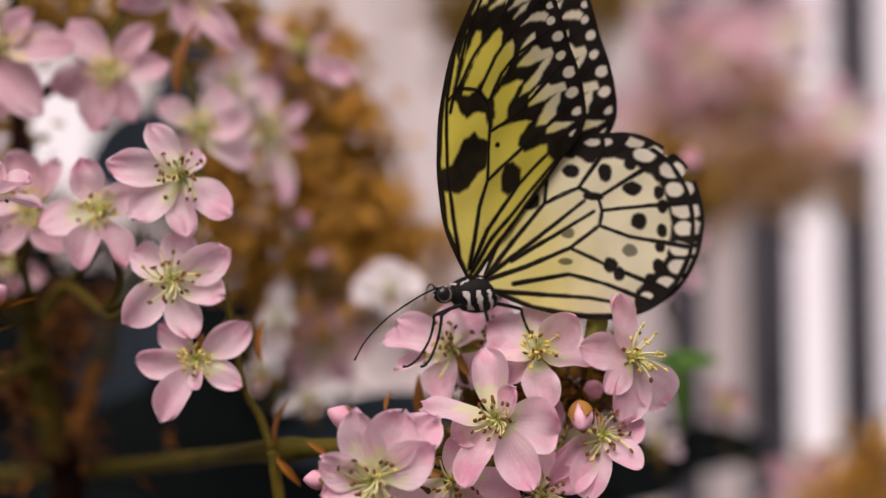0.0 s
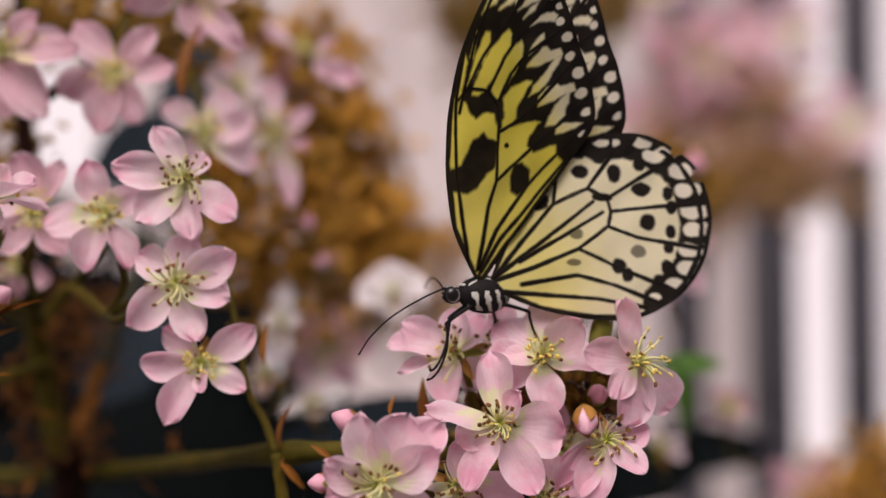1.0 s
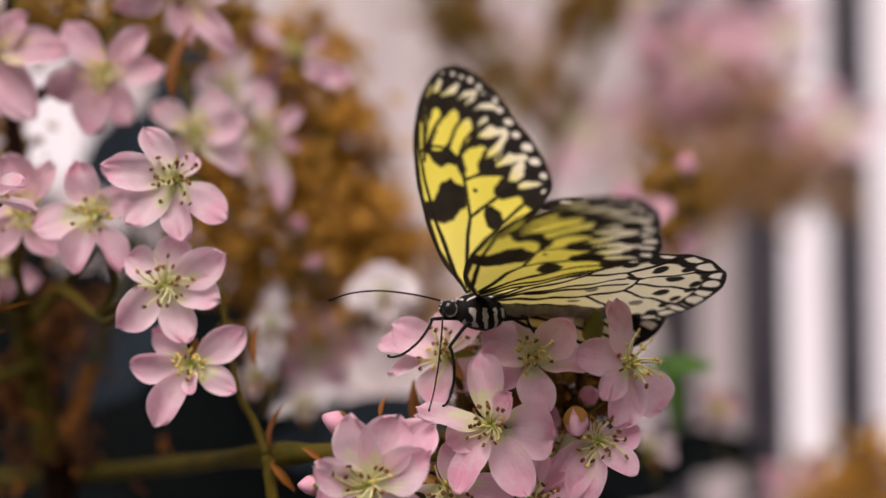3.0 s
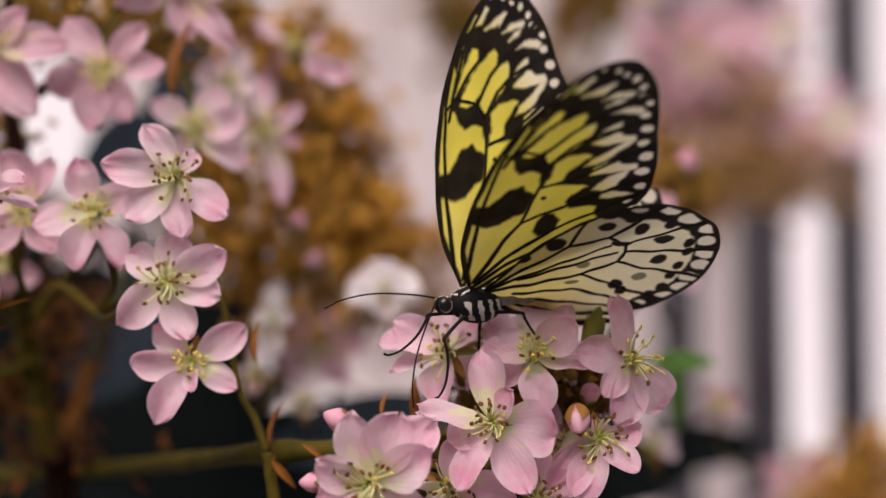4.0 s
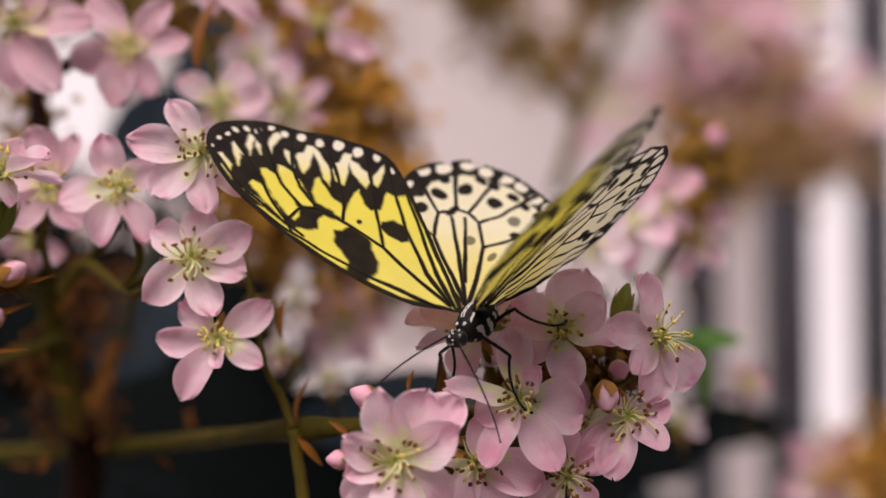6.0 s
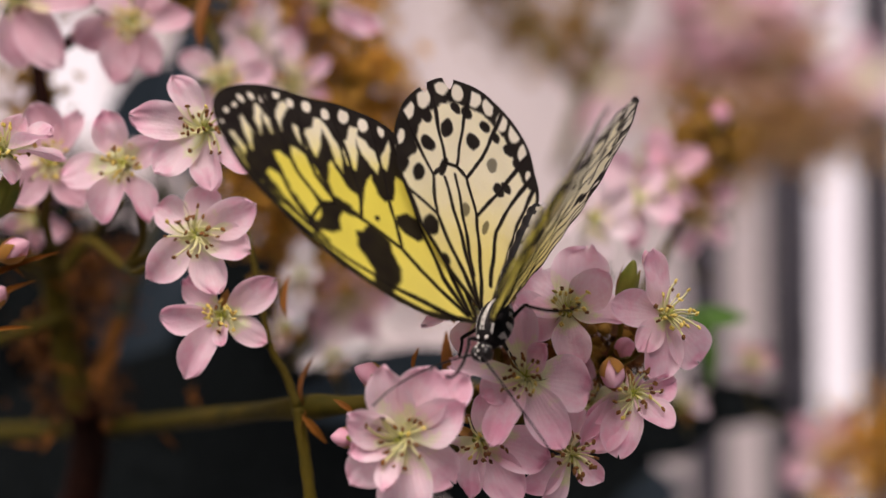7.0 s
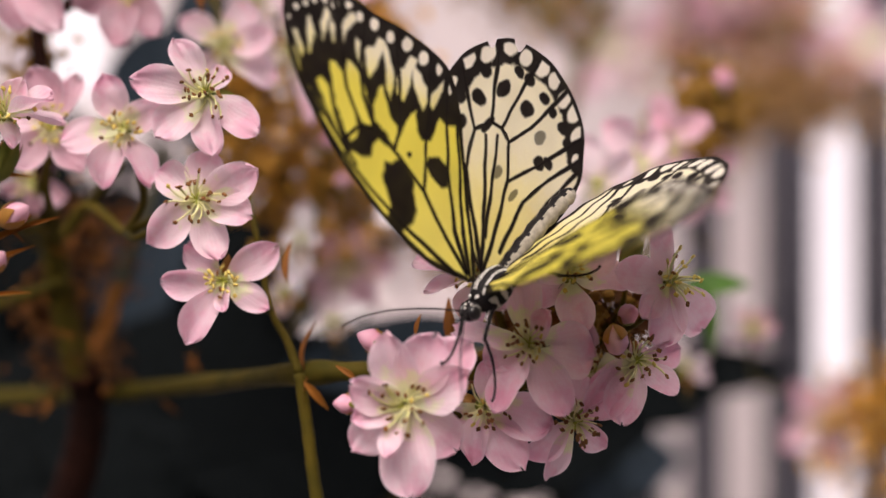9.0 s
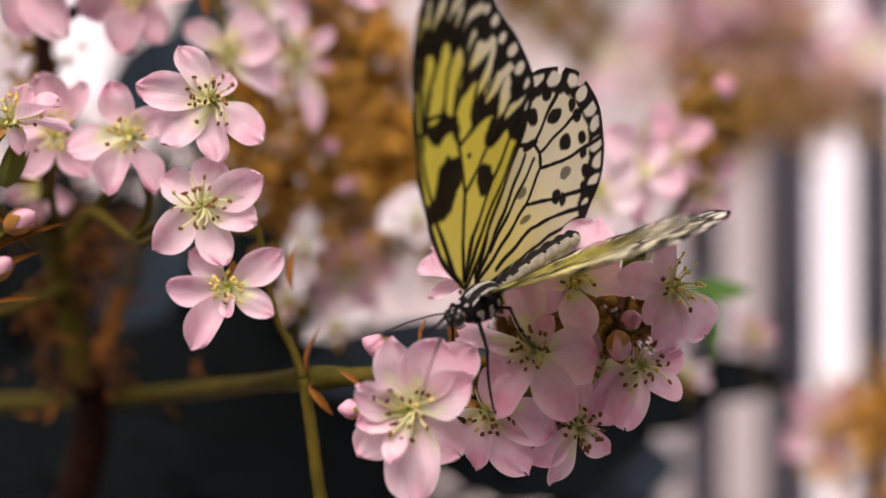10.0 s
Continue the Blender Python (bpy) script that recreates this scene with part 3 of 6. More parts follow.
flower((-0.0930, 0.0040, 1.2124), (0.5, -0.45, 0.75), [(352, 13.1, 5), (12, 13.5, 25), (60, 8.3, 10), (200, 9.3, 0), (290, 7.4, 20)], "pale", "blossoms of the side cluster", "pale pink blossom with yellow anthers", (-0.1074, 0.0240, 1.1985), reach=5.2, anther="yellow")
flower((-0.0616, 0.0640, 1.2644), (0.3, -0.8, -0.3), [(315, 22.6, 5, 0, 0.55), (285, 14.5, 5, 30, 0.6), (20, 15.0, 0), (200, 15.0, 0), (100, 15.0, 0)], "rose", "blossoms of the side cluster", "drooping pink blossom with long petals", (-0.0699, 0.0940, 1.2836))
flower((-0.0372, 0.1240, 1.2551), (-0.3, -0.7, 0.6), [(150, 18.1, 0, 80, 0.5), (332, 17.3, 0, 80, 0.5), (160, 13.1, 20, 70, 0.5), (20, 8.0, -10, 40, 0.6), (320, 11.4, 15, 70, 0.5)], "pale", "blossoms of the side cluster", "blossom seen edge on in soft focus", (-0.0317, 0.1640, 1.2428), anther="yellow")
flower((-0.0459, 0.1140, 1.2322), (0.3, -0.9, 0.0), [(280, 21.5, 0, 0, 0.5), (100, 13.8, 0, 20, 0.6), (30, 12.3, 0, 0, 0.6), (200, 13.1, 0, 10, 0.6), (340, 10.3, 0, 0, 0.6)], "pale", "blossoms of the side cluster", "pink blossom far out of focus", (-0.0424, 0.1640, 1.2190))
# pale blossoms and buds further back
flower((-0.0372, 0.1840, 1.1688), (0.18, -0.9, -0.17), [(7, 14.6, 12), (76, 14.0, -12), (142, 14.0, -6), (210, 16.5, 3), (298, 15.0, 7)], "rose", "blossoms far behind", "blurred pink blossom on the shrub behind", (-0.0337, 0.2140, 1.1461), stamens=8, anther="yellow")
flower((-0.0453, 0.2240, 1.1615), (-0.36, -0.9, 0.22), [(42, 15.5, 0), (133, 13.1, -5), (188, 12.6, -5), (262, 15.1, 9), (352, 13.5, -10)], "pale", "blossoms far behind", "blurred pink blossom on the shrub behind", (-0.0542, 0.2540, 1.1372), stamens=8, anther="yellow")
flower((0.1529, 0.6440, 1.3041), (-0.30, -0.9, 0.29), [(34, 37.3, -9), (98, 36.1, -9), (169, 41.1, -2), (233, 36.4, -7), (316, 34.0, -9)], "rose", "blossoms far behind", "blurred pink blossom on the shrub behind", (0.1719, 0.6740, 1.2690), stamens=8, anther="yellow")
flower((0.1810, 0.6640, 1.2784), (-0.27, -0.9, 0.04), [(32, 31.3, -8), (90, 34.6, -5), (180, 33.7, 5), (245, 30.1, 10), (313, 34.6, -10)], "pale", "blossoms far behind", "blurred pink blossom on the shrub behind", (0.1835, 0.6940, 1.2421), stamens=8, anther="yellow")
flower((0.1300, 0.6640, 1.2862), (-0.08, -0.9, -0.10), [(26, 32.0, -9), (101, 28.9, 9), (182, 27.3, 5), (243, 28.8, -9), (322, 25.4, 0)], "rose", "blossoms far behind", "blurred pink blossom on the shrub behind", (0.1509, 0.6940, 1.2497), stamens=8, anther="yellow")
flower((0.2155, 0.7140, 1.3282), (0.04, -0.9, 0.29), [(20, 26.7, 12), (94, 30.0, 9), (154, 29.3, -10), (225, 30.1, 4), (302, 27.4, -5)], "pale", "blossoms far behind", "blurred pink blossom on the shrub behind", (0.2003, 0.7440, 1.2918), stamens=8, anther="yellow")
flower((0.1817, 0.6840, 1.3217), (0.04, -0.9, 0.25), [(15, 24.0, -6), (93, 29.0, 11), (151, 27.9, -11), (223, 26.9, -7), (305, 26.5, 11)], "rose", "blossoms far behind", "blurred pink blossom on the shrub behind", (0.1824, 0.7140, 1.2859), stamens=8, anther="yellow")
flower((0.1501, 0.6640, 1.2654), (-0.12, -0.9, 0.06), [(47, 26.0, -4), (117, 25.7, 12), (199, 28.6, 8), (270, 24.1, -3), (334, 24.1, -10)], "pale", "blossoms far behind", "blurred pink blossom on the shrub behind", (0.1411, 0.6940, 1.2288), stamens=8, anther="yellow")
flower((0.0442, 0.1040, 1.1991), (0.25, -0.9, 0.32), [(51, 12.0, -6), (126, 14.6, -2), (191, 14.9, -5), (268, 13.3, -1), (339, 13.0, 5)], "pale", "blossoms far behind", "blurred pink blossom on the shrub behind", (0.0555, 0.1340, 1.1810), stamens=8, anther="yellow")
flower((0.0539, 0.1240, 1.2051), (0.18, -0.9, 0.04), [(34, 14.2, -1), (99, 13.7, 0), (189, 14.7, -7), (263, 13.9, 5), (317, 12.1, -8)], "rose", "blossoms far behind", "blurred pink blossom on the shrub behind", (0.0481, 0.1540, 1.1870), stamens=8, anther="yellow")
flower((0.0330, 0.0940, 1.1949), (0.29, -0.9, -0.13), [(38, 12.1, -7), (111, 13.4, -6), (182, 13.0, 8), (264, 13.8, 6), (340, 11.9, 7)], "white", "blossoms far behind", "blurred pink blossom on the shrub behind", (0.0397, 0.1240, 1.1770), stamens=8, anther="yellow")
flower((0.0682, 0.1640, 1.1931), (0.02, -0.9, 0.39), [(42, 14.8, 4), (107, 13.7, -4), (182, 12.5, -11), (258, 12.2, 2), (325, 11.9, 8)], "rose", "blossoms far behind", "blurred pink blossom on the shrub behind", (0.0760, 0.1940, 1.1726), stamens=8, anther="yellow")
flower((0.1493, 0.3640, 1.0904), (0.12, -0.9, 0.28), [(67, 20.7, 8), (136, 20.9, 7), (210, 22.4, -7), (273, 20.3, 2), (356, 19.3, 6)], "rose", "blossoms far behind", "blurred pink blossom on the shrub behind", (0.1621, 0.3940, 1.0580), stamens=8, anther="yellow")
flower((0.0878, 0.1840, 1.1481), (0.40, -0.9, -0.13), [(55, 6.9, 7), (137, 6.7, 4), (211, 7.7, 11), (280, 7.1, 0), (353, 7.2, 4)], "rose", "blossoms far behind", "blurred pink blossom on the shrub behind", (0.1023, 0.2140, 1.1241), stamens=8, anther="yellow")
flower((0.0858, 0.7140, 1.2698), (0.05, -0.9, -0.14), [(18, 36.3, -4), (82, 31.3, -2), (161, 37.0, -7), (240, 34.6, 0), (315, 31.7, -12)], "pale", "blossoms far behind", "blurred pink blossom on the shrub behind", (0.1002, 0.7440, 1.2310), stamens=8, anther="yellow")
flower((0.0331, 0.7140, 1.3317), (-0.15, -0.9, 0.33), [(11, 28.8, -12), (73, 26.8, 6), (155, 25.1, -8), (225, 28.8, -1), (295, 28.5, 3)], "white", "blossoms far behind", "blurred pink blossom on the shrub behind", (0.0361, 0.7440, 1.2948), stamens=8, anther="yellow")
flower((0.2386, 0.6640, 1.2671), (0.25, -0.9, -0.06), [(18, 28.8, 9), (101, 28.9, -10), (163, 24.3, -4), (226, 28.8, 6), (304, 26.7, 9)], "pale", "blossoms far behind", "blurred pink blossom on the shrub behind", (0.2586, 0.6940, 1.2302), stamens=8, anther="yellow")
flower((0.2181, 0.6640, 1.2573), (0.22, -0.9, 0.32), [(8, 23.9, -8), (100, 20.6, -4), (153, 26.4, 11), (224, 22.1, 12), (301, 24.1, -12)], "rose", "blossoms far behind", "blurred pink blossom on the shrub behind", (0.2192, 0.6940, 1.2204), stamens=8, anther="yellow")
flower((-0.0570, 0.1240, 1.2464), (0.23, -0.9, -0.11), [(352, 11.3, 9), (64, 10.8, 3), (157, 9.6, 12), (220, 10.9, 1), (284, 11.8, -2)], "white", "blossoms far behind", "blurred pink blossom on the shrub behind", (-0.0660, 0.1540, 1.2309), stamens=8, anther="yellow")
flower((-0.0554, 0.1640, 1.2569), (0.21, -0.9, 0.22), [(19, 12.7, -12), (104, 11.5, 7), (176, 11.5, 3), (233, 13.0, -11), (317, 10.5, -9)], "rose", "blossoms far behind", "blurred pink blossom on the shrub behind", (-0.0657, 0.1940, 1.2404), stamens=8, anther="yellow")
flower((-0.1088, 0.0840, 1.1976), (-0.17, -0.9, -0.28), [(42, 7.8, -4), (99, 8.2, -8), (194, 8.3, 4), (266, 8.0, -10), (338, 9.3, 7)], "rose", "blossoms far behind", "blurred pink blossom on the shrub behind", (-0.1166, 0.1140, 1.1802), stamens=8, anther="yellow")
flower((0.1174, 0.6640, 1.3478), (0.18, -0.9, 0.30), [(68, 28.5, -3), (144, 27.0, -3), (215, 32.2, 11), (294, 29.2, -11), (2, 27.4, 5)], "pale", "blossoms far behind", "blurred pink blossom on the shrub behind", (0.1296, 0.6940, 1.3134), stamens=8, anther="yellow")
bud((0.1031, 0.4640, 1.2886), (0.1, -0.4, 0.8), 7.0, (0.1093, 0.4840, 1.2655), "blurred deep pink bud", "blossoms far behind")
bud((-0.0380, 0.1240, 1.2064), (0.1, -0.4, 0.8), 3.4, (-0.0377, 0.1440, 1.1917), "blurred deep pink bud", "blossoms far behind")
bud((-0.0352, 0.1340, 1.1954), (0.1, -0.4, 0.8), 3.2, (-0.0346, 0.1540, 1.1800), "blurred deep pink bud", "blossoms far behind")
bud((0.0644, 0.1640, 1.2197), (0.1, -0.4, 0.8), 4.0, (0.0692, 0.1840, 1.2043), "blurred deep pink bud", "blossoms far behind")
bud((0.0724, 0.1440, 1.2213), (0.1, -0.4, 0.8), 5.4, (0.0775, 0.1640, 1.2066), "blurred deep pink bud", "blossoms far behind")
bud((-0.0463, 0.1840, 1.2073), (0.1, -0.4, 0.8), 3.5, (-0.0458, 0.2040, 1.1908), "blurred deep pink bud", "blossoms far behind")
bud((0.0524, 0.1240, 1.2082), (0.1, -0.4, 0.8), 4.2, (0.0567, 0.1440, 1.1937), "blurred deep pink bud", "blossoms far behind")
bud((-0.0342, 0.1640, 1.1966), (0.1, -0.4, 0.8), 3.0, (-0.0334, 0.1840, 1.1803), "blurred deep pink bud", "blossoms far behind")
# white blossoms added in place of daylight gaps and leaf glints
flower((0.0639, 0.1640, 1.1385), (-0.2, -0.7, 0.7), [(140, 7.7, 0), (330, 7.7, 0), (20, 7.7, 0), (110, 7.7, 0)], "white", "blossoms far behind", "white blossom standing in for a bright spot far out of focus", (0.0679, 0.1840, 1.1253), stamens=4, anther="yellow")
flower((-0.0385, 0.1350, 1.1570), (0.0, -0.7, 0.7), [(22, 11.5, 0, 0, 0.62), (202, 10.0, 0, 0, 0.62), (120, 4.0, 0, 0, 1.2), (285, 4.0, 0, 0, 1.2)], "snow", "blossoms far behind", "white blossom standing in for a bright streak far out of focus", (-0.0390, 0.1640, 1.1430), stamens=0, anther="yellow")
flower((-0.0150, 0.1350, 1.1880), (0.0, -0.7, 0.7), [(10, 10.5, 0, 0, 1.6), (75, 8.0, 0, 0, 1.9), (140, 8.5, 0, 0, 1.8), (190, 11.0, 0, 0, 1.6), (270, 8.0, 2, 0, 1.9)], "snow", "blossoms far behind", "white blossom standing in for a bright spot far out of focus", (-0.0200, 0.1640, 1.1760), stamens=0, anther="yellow")
flower((-0.0472, 0.1350, 1.1797), (0.0, -0.7, 0.7), [(84, 11.0, 0, 0, 1.1), (266, 10.5, 2, 0, 1.1), (0, 5.0, 0, 0, 2.2), (180, 5.0, 0, 0, 2.2)], "snow", "blossoms far behind", "white blossom standing in for a bright spot far out of focus", (-0.0490, 0.1640, 1.1690), stamens=0, anther="yellow")
flower((-0.0526, 0.1350, 1.1654), (0.1, -0.7, 0.7), [(80, 6.5, 0, 0, 0.95), (262, 6.5, 2, 0, 0.95), (180, 3.5, 0, 0, 1.2)], "white", "blossoms far behind", "small white blossom standing in for a bright gap far out of focus", (-0.0540, 0.1640, 1.1520), stamens=0, anther="yellow")

# ---- branches and leaves ----
def plant(name, label, category, base):
    """An empty at the foot of a plant, which carries its stems and leaves."""
    p = tagged(new(name), label, category)
    p.location = base
    return p


def branch(name, points, r0, r1, material, parent, label="", knots=()):
    """A branch with small swellings where shoots leave it."""
    pts = spline(points, 26)
    rad = taper(26, r0 * MM, r1 * MM)
    for k in range(27):
        rad[k] *= 1 + 0.06 * math.sin(k * 1.9) + sum(0.45 * math.exp(-((k / 26 - q) / 0.03) ** 2) for q in knots)
    bm = bmesh.new()
    tube(bm, pts, rad, 12)
    ob = part(name, bm, material, parent, label)
    ob.location = -parent.location
    return ob


def leaf_mesh(name, material, width, fold=0.25, droop=0.3, serr=0.0):
    bm = bmesh.new()
    n = 14
    grid = []
    for j in range(n + 1):
        v = j / n
        w = width * math.sin(math.pi * (0.03 + 0.95 * v) ** 0.85) ** 0.9 * 0.5 + 0.004
        w *= 1 + serr * (j % 2)
        grid.append([bm.verts.new((u * w, v, fold * abs(u) * w - droop * v * v)) for u in (-1, -0.6, -0.2, 0, 0.2, 0.6, 1)])
    for a, b in zip(grid, grid[1:]):
        for i in range(6):
            bm.faces.new((a[i], a[i + 1], b[i + 1], b[i]))
    return data_of(name, bm, material)


LEAF_MESHES = {"teal": leaf_mesh("blade", LEAF_TEAL, 0.5, 0.15, 0.2), "green": leaf_mesh("blade", LEAF, 0.42), "slate": leaf_mesh("blade", SLATE_SHADE, 0.5, 0.15, 0.2), "rust": leaf_mesh("blade", RUST_LEAF, 0.3, 0.5, 0.5, 0.08)}


def leaf(base, way, up, length, kind, label, wide=1.0, parent=None):
    """A leaf with its midrib and stalk."""
    s = length * MM
    turn = frame_of(way, up)
    lf = new("bract" if kind == "rust" else "leaf", LEAF_MESHES[kind])
    if label:
        tagged(lf, label, "" if parent else "leaf")
    lf.parent = parent
    lf.matrix_basis = Matrix.Translation(Vector(base) - (parent.location if parent else Vector())) @ turn @ Matrix.Diagonal((s * wide, s, s, 1))
    bm = bmesh.new()
    droop = {"green": 0.3, "slate": 0.2, "teal": 0.2, "rust": 0.5}[kind]
    tube(bm, [Vector((0, k / 8 * 1.05 - 0.1, -droop * max(0, k / 8 * 1.05 - 0.1) ** 2 - 0.004)) for k in range(9)], taper(8, 0.018, 0.006), 6)
    part("midrib", bm, {"slate": SLATE_SHADE, "teal": LEAF_TEAL, "rust": RUST_LEAF, "green": LEAF}[kind], lf)
    return lf


def leafy_plant(name, label, crown, leaves):
    """A stem from the floor to a crown, with a stalk to each leaf."""
    p = plant(name, label, "plant", (crown[0], crown[1], 0.0))
    c = Vector(crown)
    branch("stem", [(crown[0], crown[1], 0.0), (crown[0] + 0.01, crown[1], crown[2] * 0.5), crown], 7.0, 4.5, SLATE_SHADE, p)
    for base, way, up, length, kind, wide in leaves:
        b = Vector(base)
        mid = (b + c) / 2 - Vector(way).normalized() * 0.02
        branch("leaf_stalk", [c, mid, b], 2.6, 1.4, SLATE_SHADE, p)
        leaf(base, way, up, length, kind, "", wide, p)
    return p


def spray(name, blobs, count, size, material, label, category, seed, stem=None, buds=0.25):
    """Loose clumps of small dry sepals, bracts and beads on thin stems, as one mass."""
    r = random.Random(seed)
    verts, faces = [], []

    def add(m, shape, quads):
        o = len(verts)
        verts.extend((m @ Vector(q))[:] for q in shape)
        faces.extend(tuple(i + o for i in f) for f in quads)

    scale_shape = [(0, 0, 0), (-0.28, 0.35, 0.10), (0, 0.4, -0.04), (0.28, 0.35, 0.10), (-0.2, 0.75, 0.02), (0, 0.8, -0.12), (0.2, 0.75, 0.02), (0, 1.1, -0.2)]
    scale_quads = [(0, 2, 1), (0, 3, 2), (1, 2, 5, 4), (2, 3, 6, 5), (4, 5, 7), (5, 6, 7)]
    t = (1 + 5 ** 0.5) / 2
    bead_shape = [Vector(p).normalized() * 0.42 for p in ((-1, t, 0), (1, t, 0), (-1, -t, 0), (1, -t, 0), (0, -1, t), (0, 1, t), (0, -1, -t), (0, 1, -t), (t, 0, -1), (t, 0, 1), (-t, 0, -1), (-t, 0, 1))]
    bead_quads = [(0, 11, 5), (0, 5, 1), (0, 1, 7), (0, 7, 10), (0, 10, 11), (1, 5, 9), (5, 11, 4), (11, 10, 2), (10, 7, 6), (7, 1, 8), (3, 9, 4), (3, 4, 2), (3, 2, 6), (3, 6, 8), (3, 8, 9), (4, 9, 5), (2, 4, 11), (6, 2, 10), (8, 6, 7), (9, 8, 1)]
    total = sum(b[3] ** 2 for b in blobs)
    for x, y, z, rad in blobs:
        # small sub-clumps give an uneven outline with gaps
        n = max(6, int(count * rad * rad / total))
        hearts = [Vector((r.gauss(0, 1), r.gauss(0, 0.8), r.gauss(0, 1))) * rad * 0.52 for _ in range(max(4, n // 22))]
        for _ in range(n):
            c = Vector((x, y, z)) + r.choice(hearts) + Vector((r.gauss(0, 1), r.gauss(0, 1), r.gauss(0, 1))) * size * 1.1
            s = size * r.uniform(0.6, 1.35)
            m = Matrix.Translation(c) @ Euler((r.uniform(0, 6.3), r.uniform(0, 6.3), r.uniform(0, 6.3))).to_matrix().to_4x4() @ Matrix.Scale(s, 4)
            if r.random() < buds:
                add(m, bead_shape, bead_quads)
            else:
                add(m, scale_shape, scale_quads)
    me = bpy.data.meshes.new(name)
    me.from_pydata(verts, [], faces)
    me.materials.append(material)
    for p in me.polygons:
        p.use_smooth = True
    return tagged(new(name, me), label, category, kind="stuff")


cluster_branch = plant("flowering_branch", "olive green flowering branch with rusty bracts", "branch", (-0.0360, 0.0180, 1.1570))
shrub = plant("shrub_stem", "dark brown shrub stem with olive side shoots and bracts", "shrub", (-0.1494, 0.1540, 0.0000))
far_twig = plant("twig", "thin greenish twig far out of focus", "twig", (-0.0504, 0.1640, 1.1558))
back_twig = plant("twig", "blurred forked twig behind the wings", "twig", (0.0415, 0.4140, 1.2126))
side_twig = plant("twig", "blurred olive twig behind the cluster", "twig", (0.0437, 0.1040, 1.1720))
branch("stem", [(-0.1640, 0.1840, 1.1290), (-0.1029, 0.1290, 1.1380), (-0.0647, 0.0740, 1.1477), (-0.0369, 0.0260, 1.1559), (-0.0175, 0.0170, 1.1574), (0.0019, 0.0170, 1.1566), (0.0145, 0.0160, 1.1568), (0.0242, 0.0160, 1.1578)], 2.6, 1.5, STALK, cluster_branch, "olive green horizontal flowering branch", knots=(0.45, 0.82))
branch("shoot", [(0.0242, 0.0160, 1.1578), (0.0273, 0.0170, 1.1619), (0.0263, 0.0190, 1.1647)], 1.6, 1.0, STALK, cluster_branch, "short olive flowering shoot of the cluster")
branch("shoot", [(0.0145, 0.0160, 1.1568), (0.0117, 0.0220, 1.1597), (0.0143, 0.0260, 1.1604)], 1.5, 1.0, STALK, cluster_branch, "short olive flowering shoot of the cluster")
branch("shoot", [(0.0145, 0.0160, 1.1568), (0.0080, 0.0240, 1.1595), (-0.0029, 0.0140, 1.1585), (-0.0101, 0.0120, 1.1553)], 1.5, 0.8, STALK, cluster_branch, "short olive flowering shoot of the cluster")
branch("stem", [(-0.1494, 0.1540, 0.0), (-0.1294, 0.1440, 0.55), (-0.1194, 0.1340, 1.0952)], 11.0, 6.0, BARK, shrub, "thick dark brown foot of the shrub")
branch("stem", [(-0.1194, 0.1340, 1.0952), (-0.1096, 0.1290, 1.1186), (-0.1057, 0.1240, 1.1368), (-0.1070, 0.1190, 1.1480)], 6.0, 4.6, BARK, shrub, "thick dark brown stem of the shrub", knots=(0.9,))
branch("stem", [(-0.1066, 0.1200, 1.1440), (-0.1091, 0.1140, 1.1615), (-0.1099, 0.1040, 1.1837), (-0.1066, 0.0840, 1.1975)], 4.2, 2.8, STALK, shrub, "thick olive green stem of the shrub")
branch("shoot", [(-0.0360, 0.0180, 1.1570), (-0.0387, 0.0210, 1.1637), (-0.0426, 0.0260, 1.1701), (-0.0460, 0.0300, 1.1861), (-0.0483, 0.0340, 1.1961)], 1.0, 0.6, STALK, cluster_branch, "olive shoot rising from the branch")
branch("shoot", [(-0.0360, 0.0180, 1.1570), (-0.0345, 0.0170, 1.1470), (-0.0327, 0.0160, 1.1320), (-0.0300, 0.0150, 1.1192)], 1.2, 1.5, STALK, cluster_branch, "olive shoot hanging below the branch")
branch("shoot", [(-0.1011, 0.0840, 1.1845), (-0.0928, 0.0740, 1.1918), (-0.0784, 0.0490, 1.1857)], 1.5, 1.0, STALK, shrub, "forked olive side shoot")
branch("shoot", [(-0.1011, 0.0840, 1.1845), (-0.0921, 0.0740, 1.1925), (-0.0794, 0.0490, 1.2016)], 1.6, 1.0, STALK, shrub, "olive shoot bearing the side cluster")
branch("stem", [(-0.1060, 0.1340, 1.1420), (-0.1040, 0.1390, 1.1560), (-0.0996, 0.1400, 1.1683)], 2.6, 2.2, RUST_LEAF, shrub, "rusty brown twig behind the stem")
branch("stem", [(-0.0996, 0.1400, 1.1683), (-0.0940, 0.1400, 1.1820), (-0.0884, 0.1400, 1.1958), (-0.0860, 0.1400, 1.2060)], 2.3, 1.8, STEM_GREY, shrub, "grey green twig behind the stem")
branch("shoot", [(-0.1099, 0.1040, 1.1837), (-0.1090, 0.0600, 1.1900), (-0.1040, 0.0240, 1.1960), (-0.0990, 0.0130, 1.2010)], 1.8, 1.0, STALK, shrub, "olive shoot with buds beside the side cluster")
branch("shoot", [(-0.1090, 0.0600, 1.1900), (-0.1060, 0.0300, 1.1860), (-0.1000, 0.0130, 1.1860)], 1.3, 0.8, STALK, shrub, "thin olive shoot with buds")
branch("stem", [(-0.1066, 0.0840, 1.1975), (-0.1042, 0.0840, 1.2104), (-0.1066, 0.0840, 1.2364), (-0.1033, 0.0740, 1.2693), (-0.1071, 0.0840, 1.2853)], 2.6, 1.6, BARK, shrub, "brown stem rising behind the blossoms")
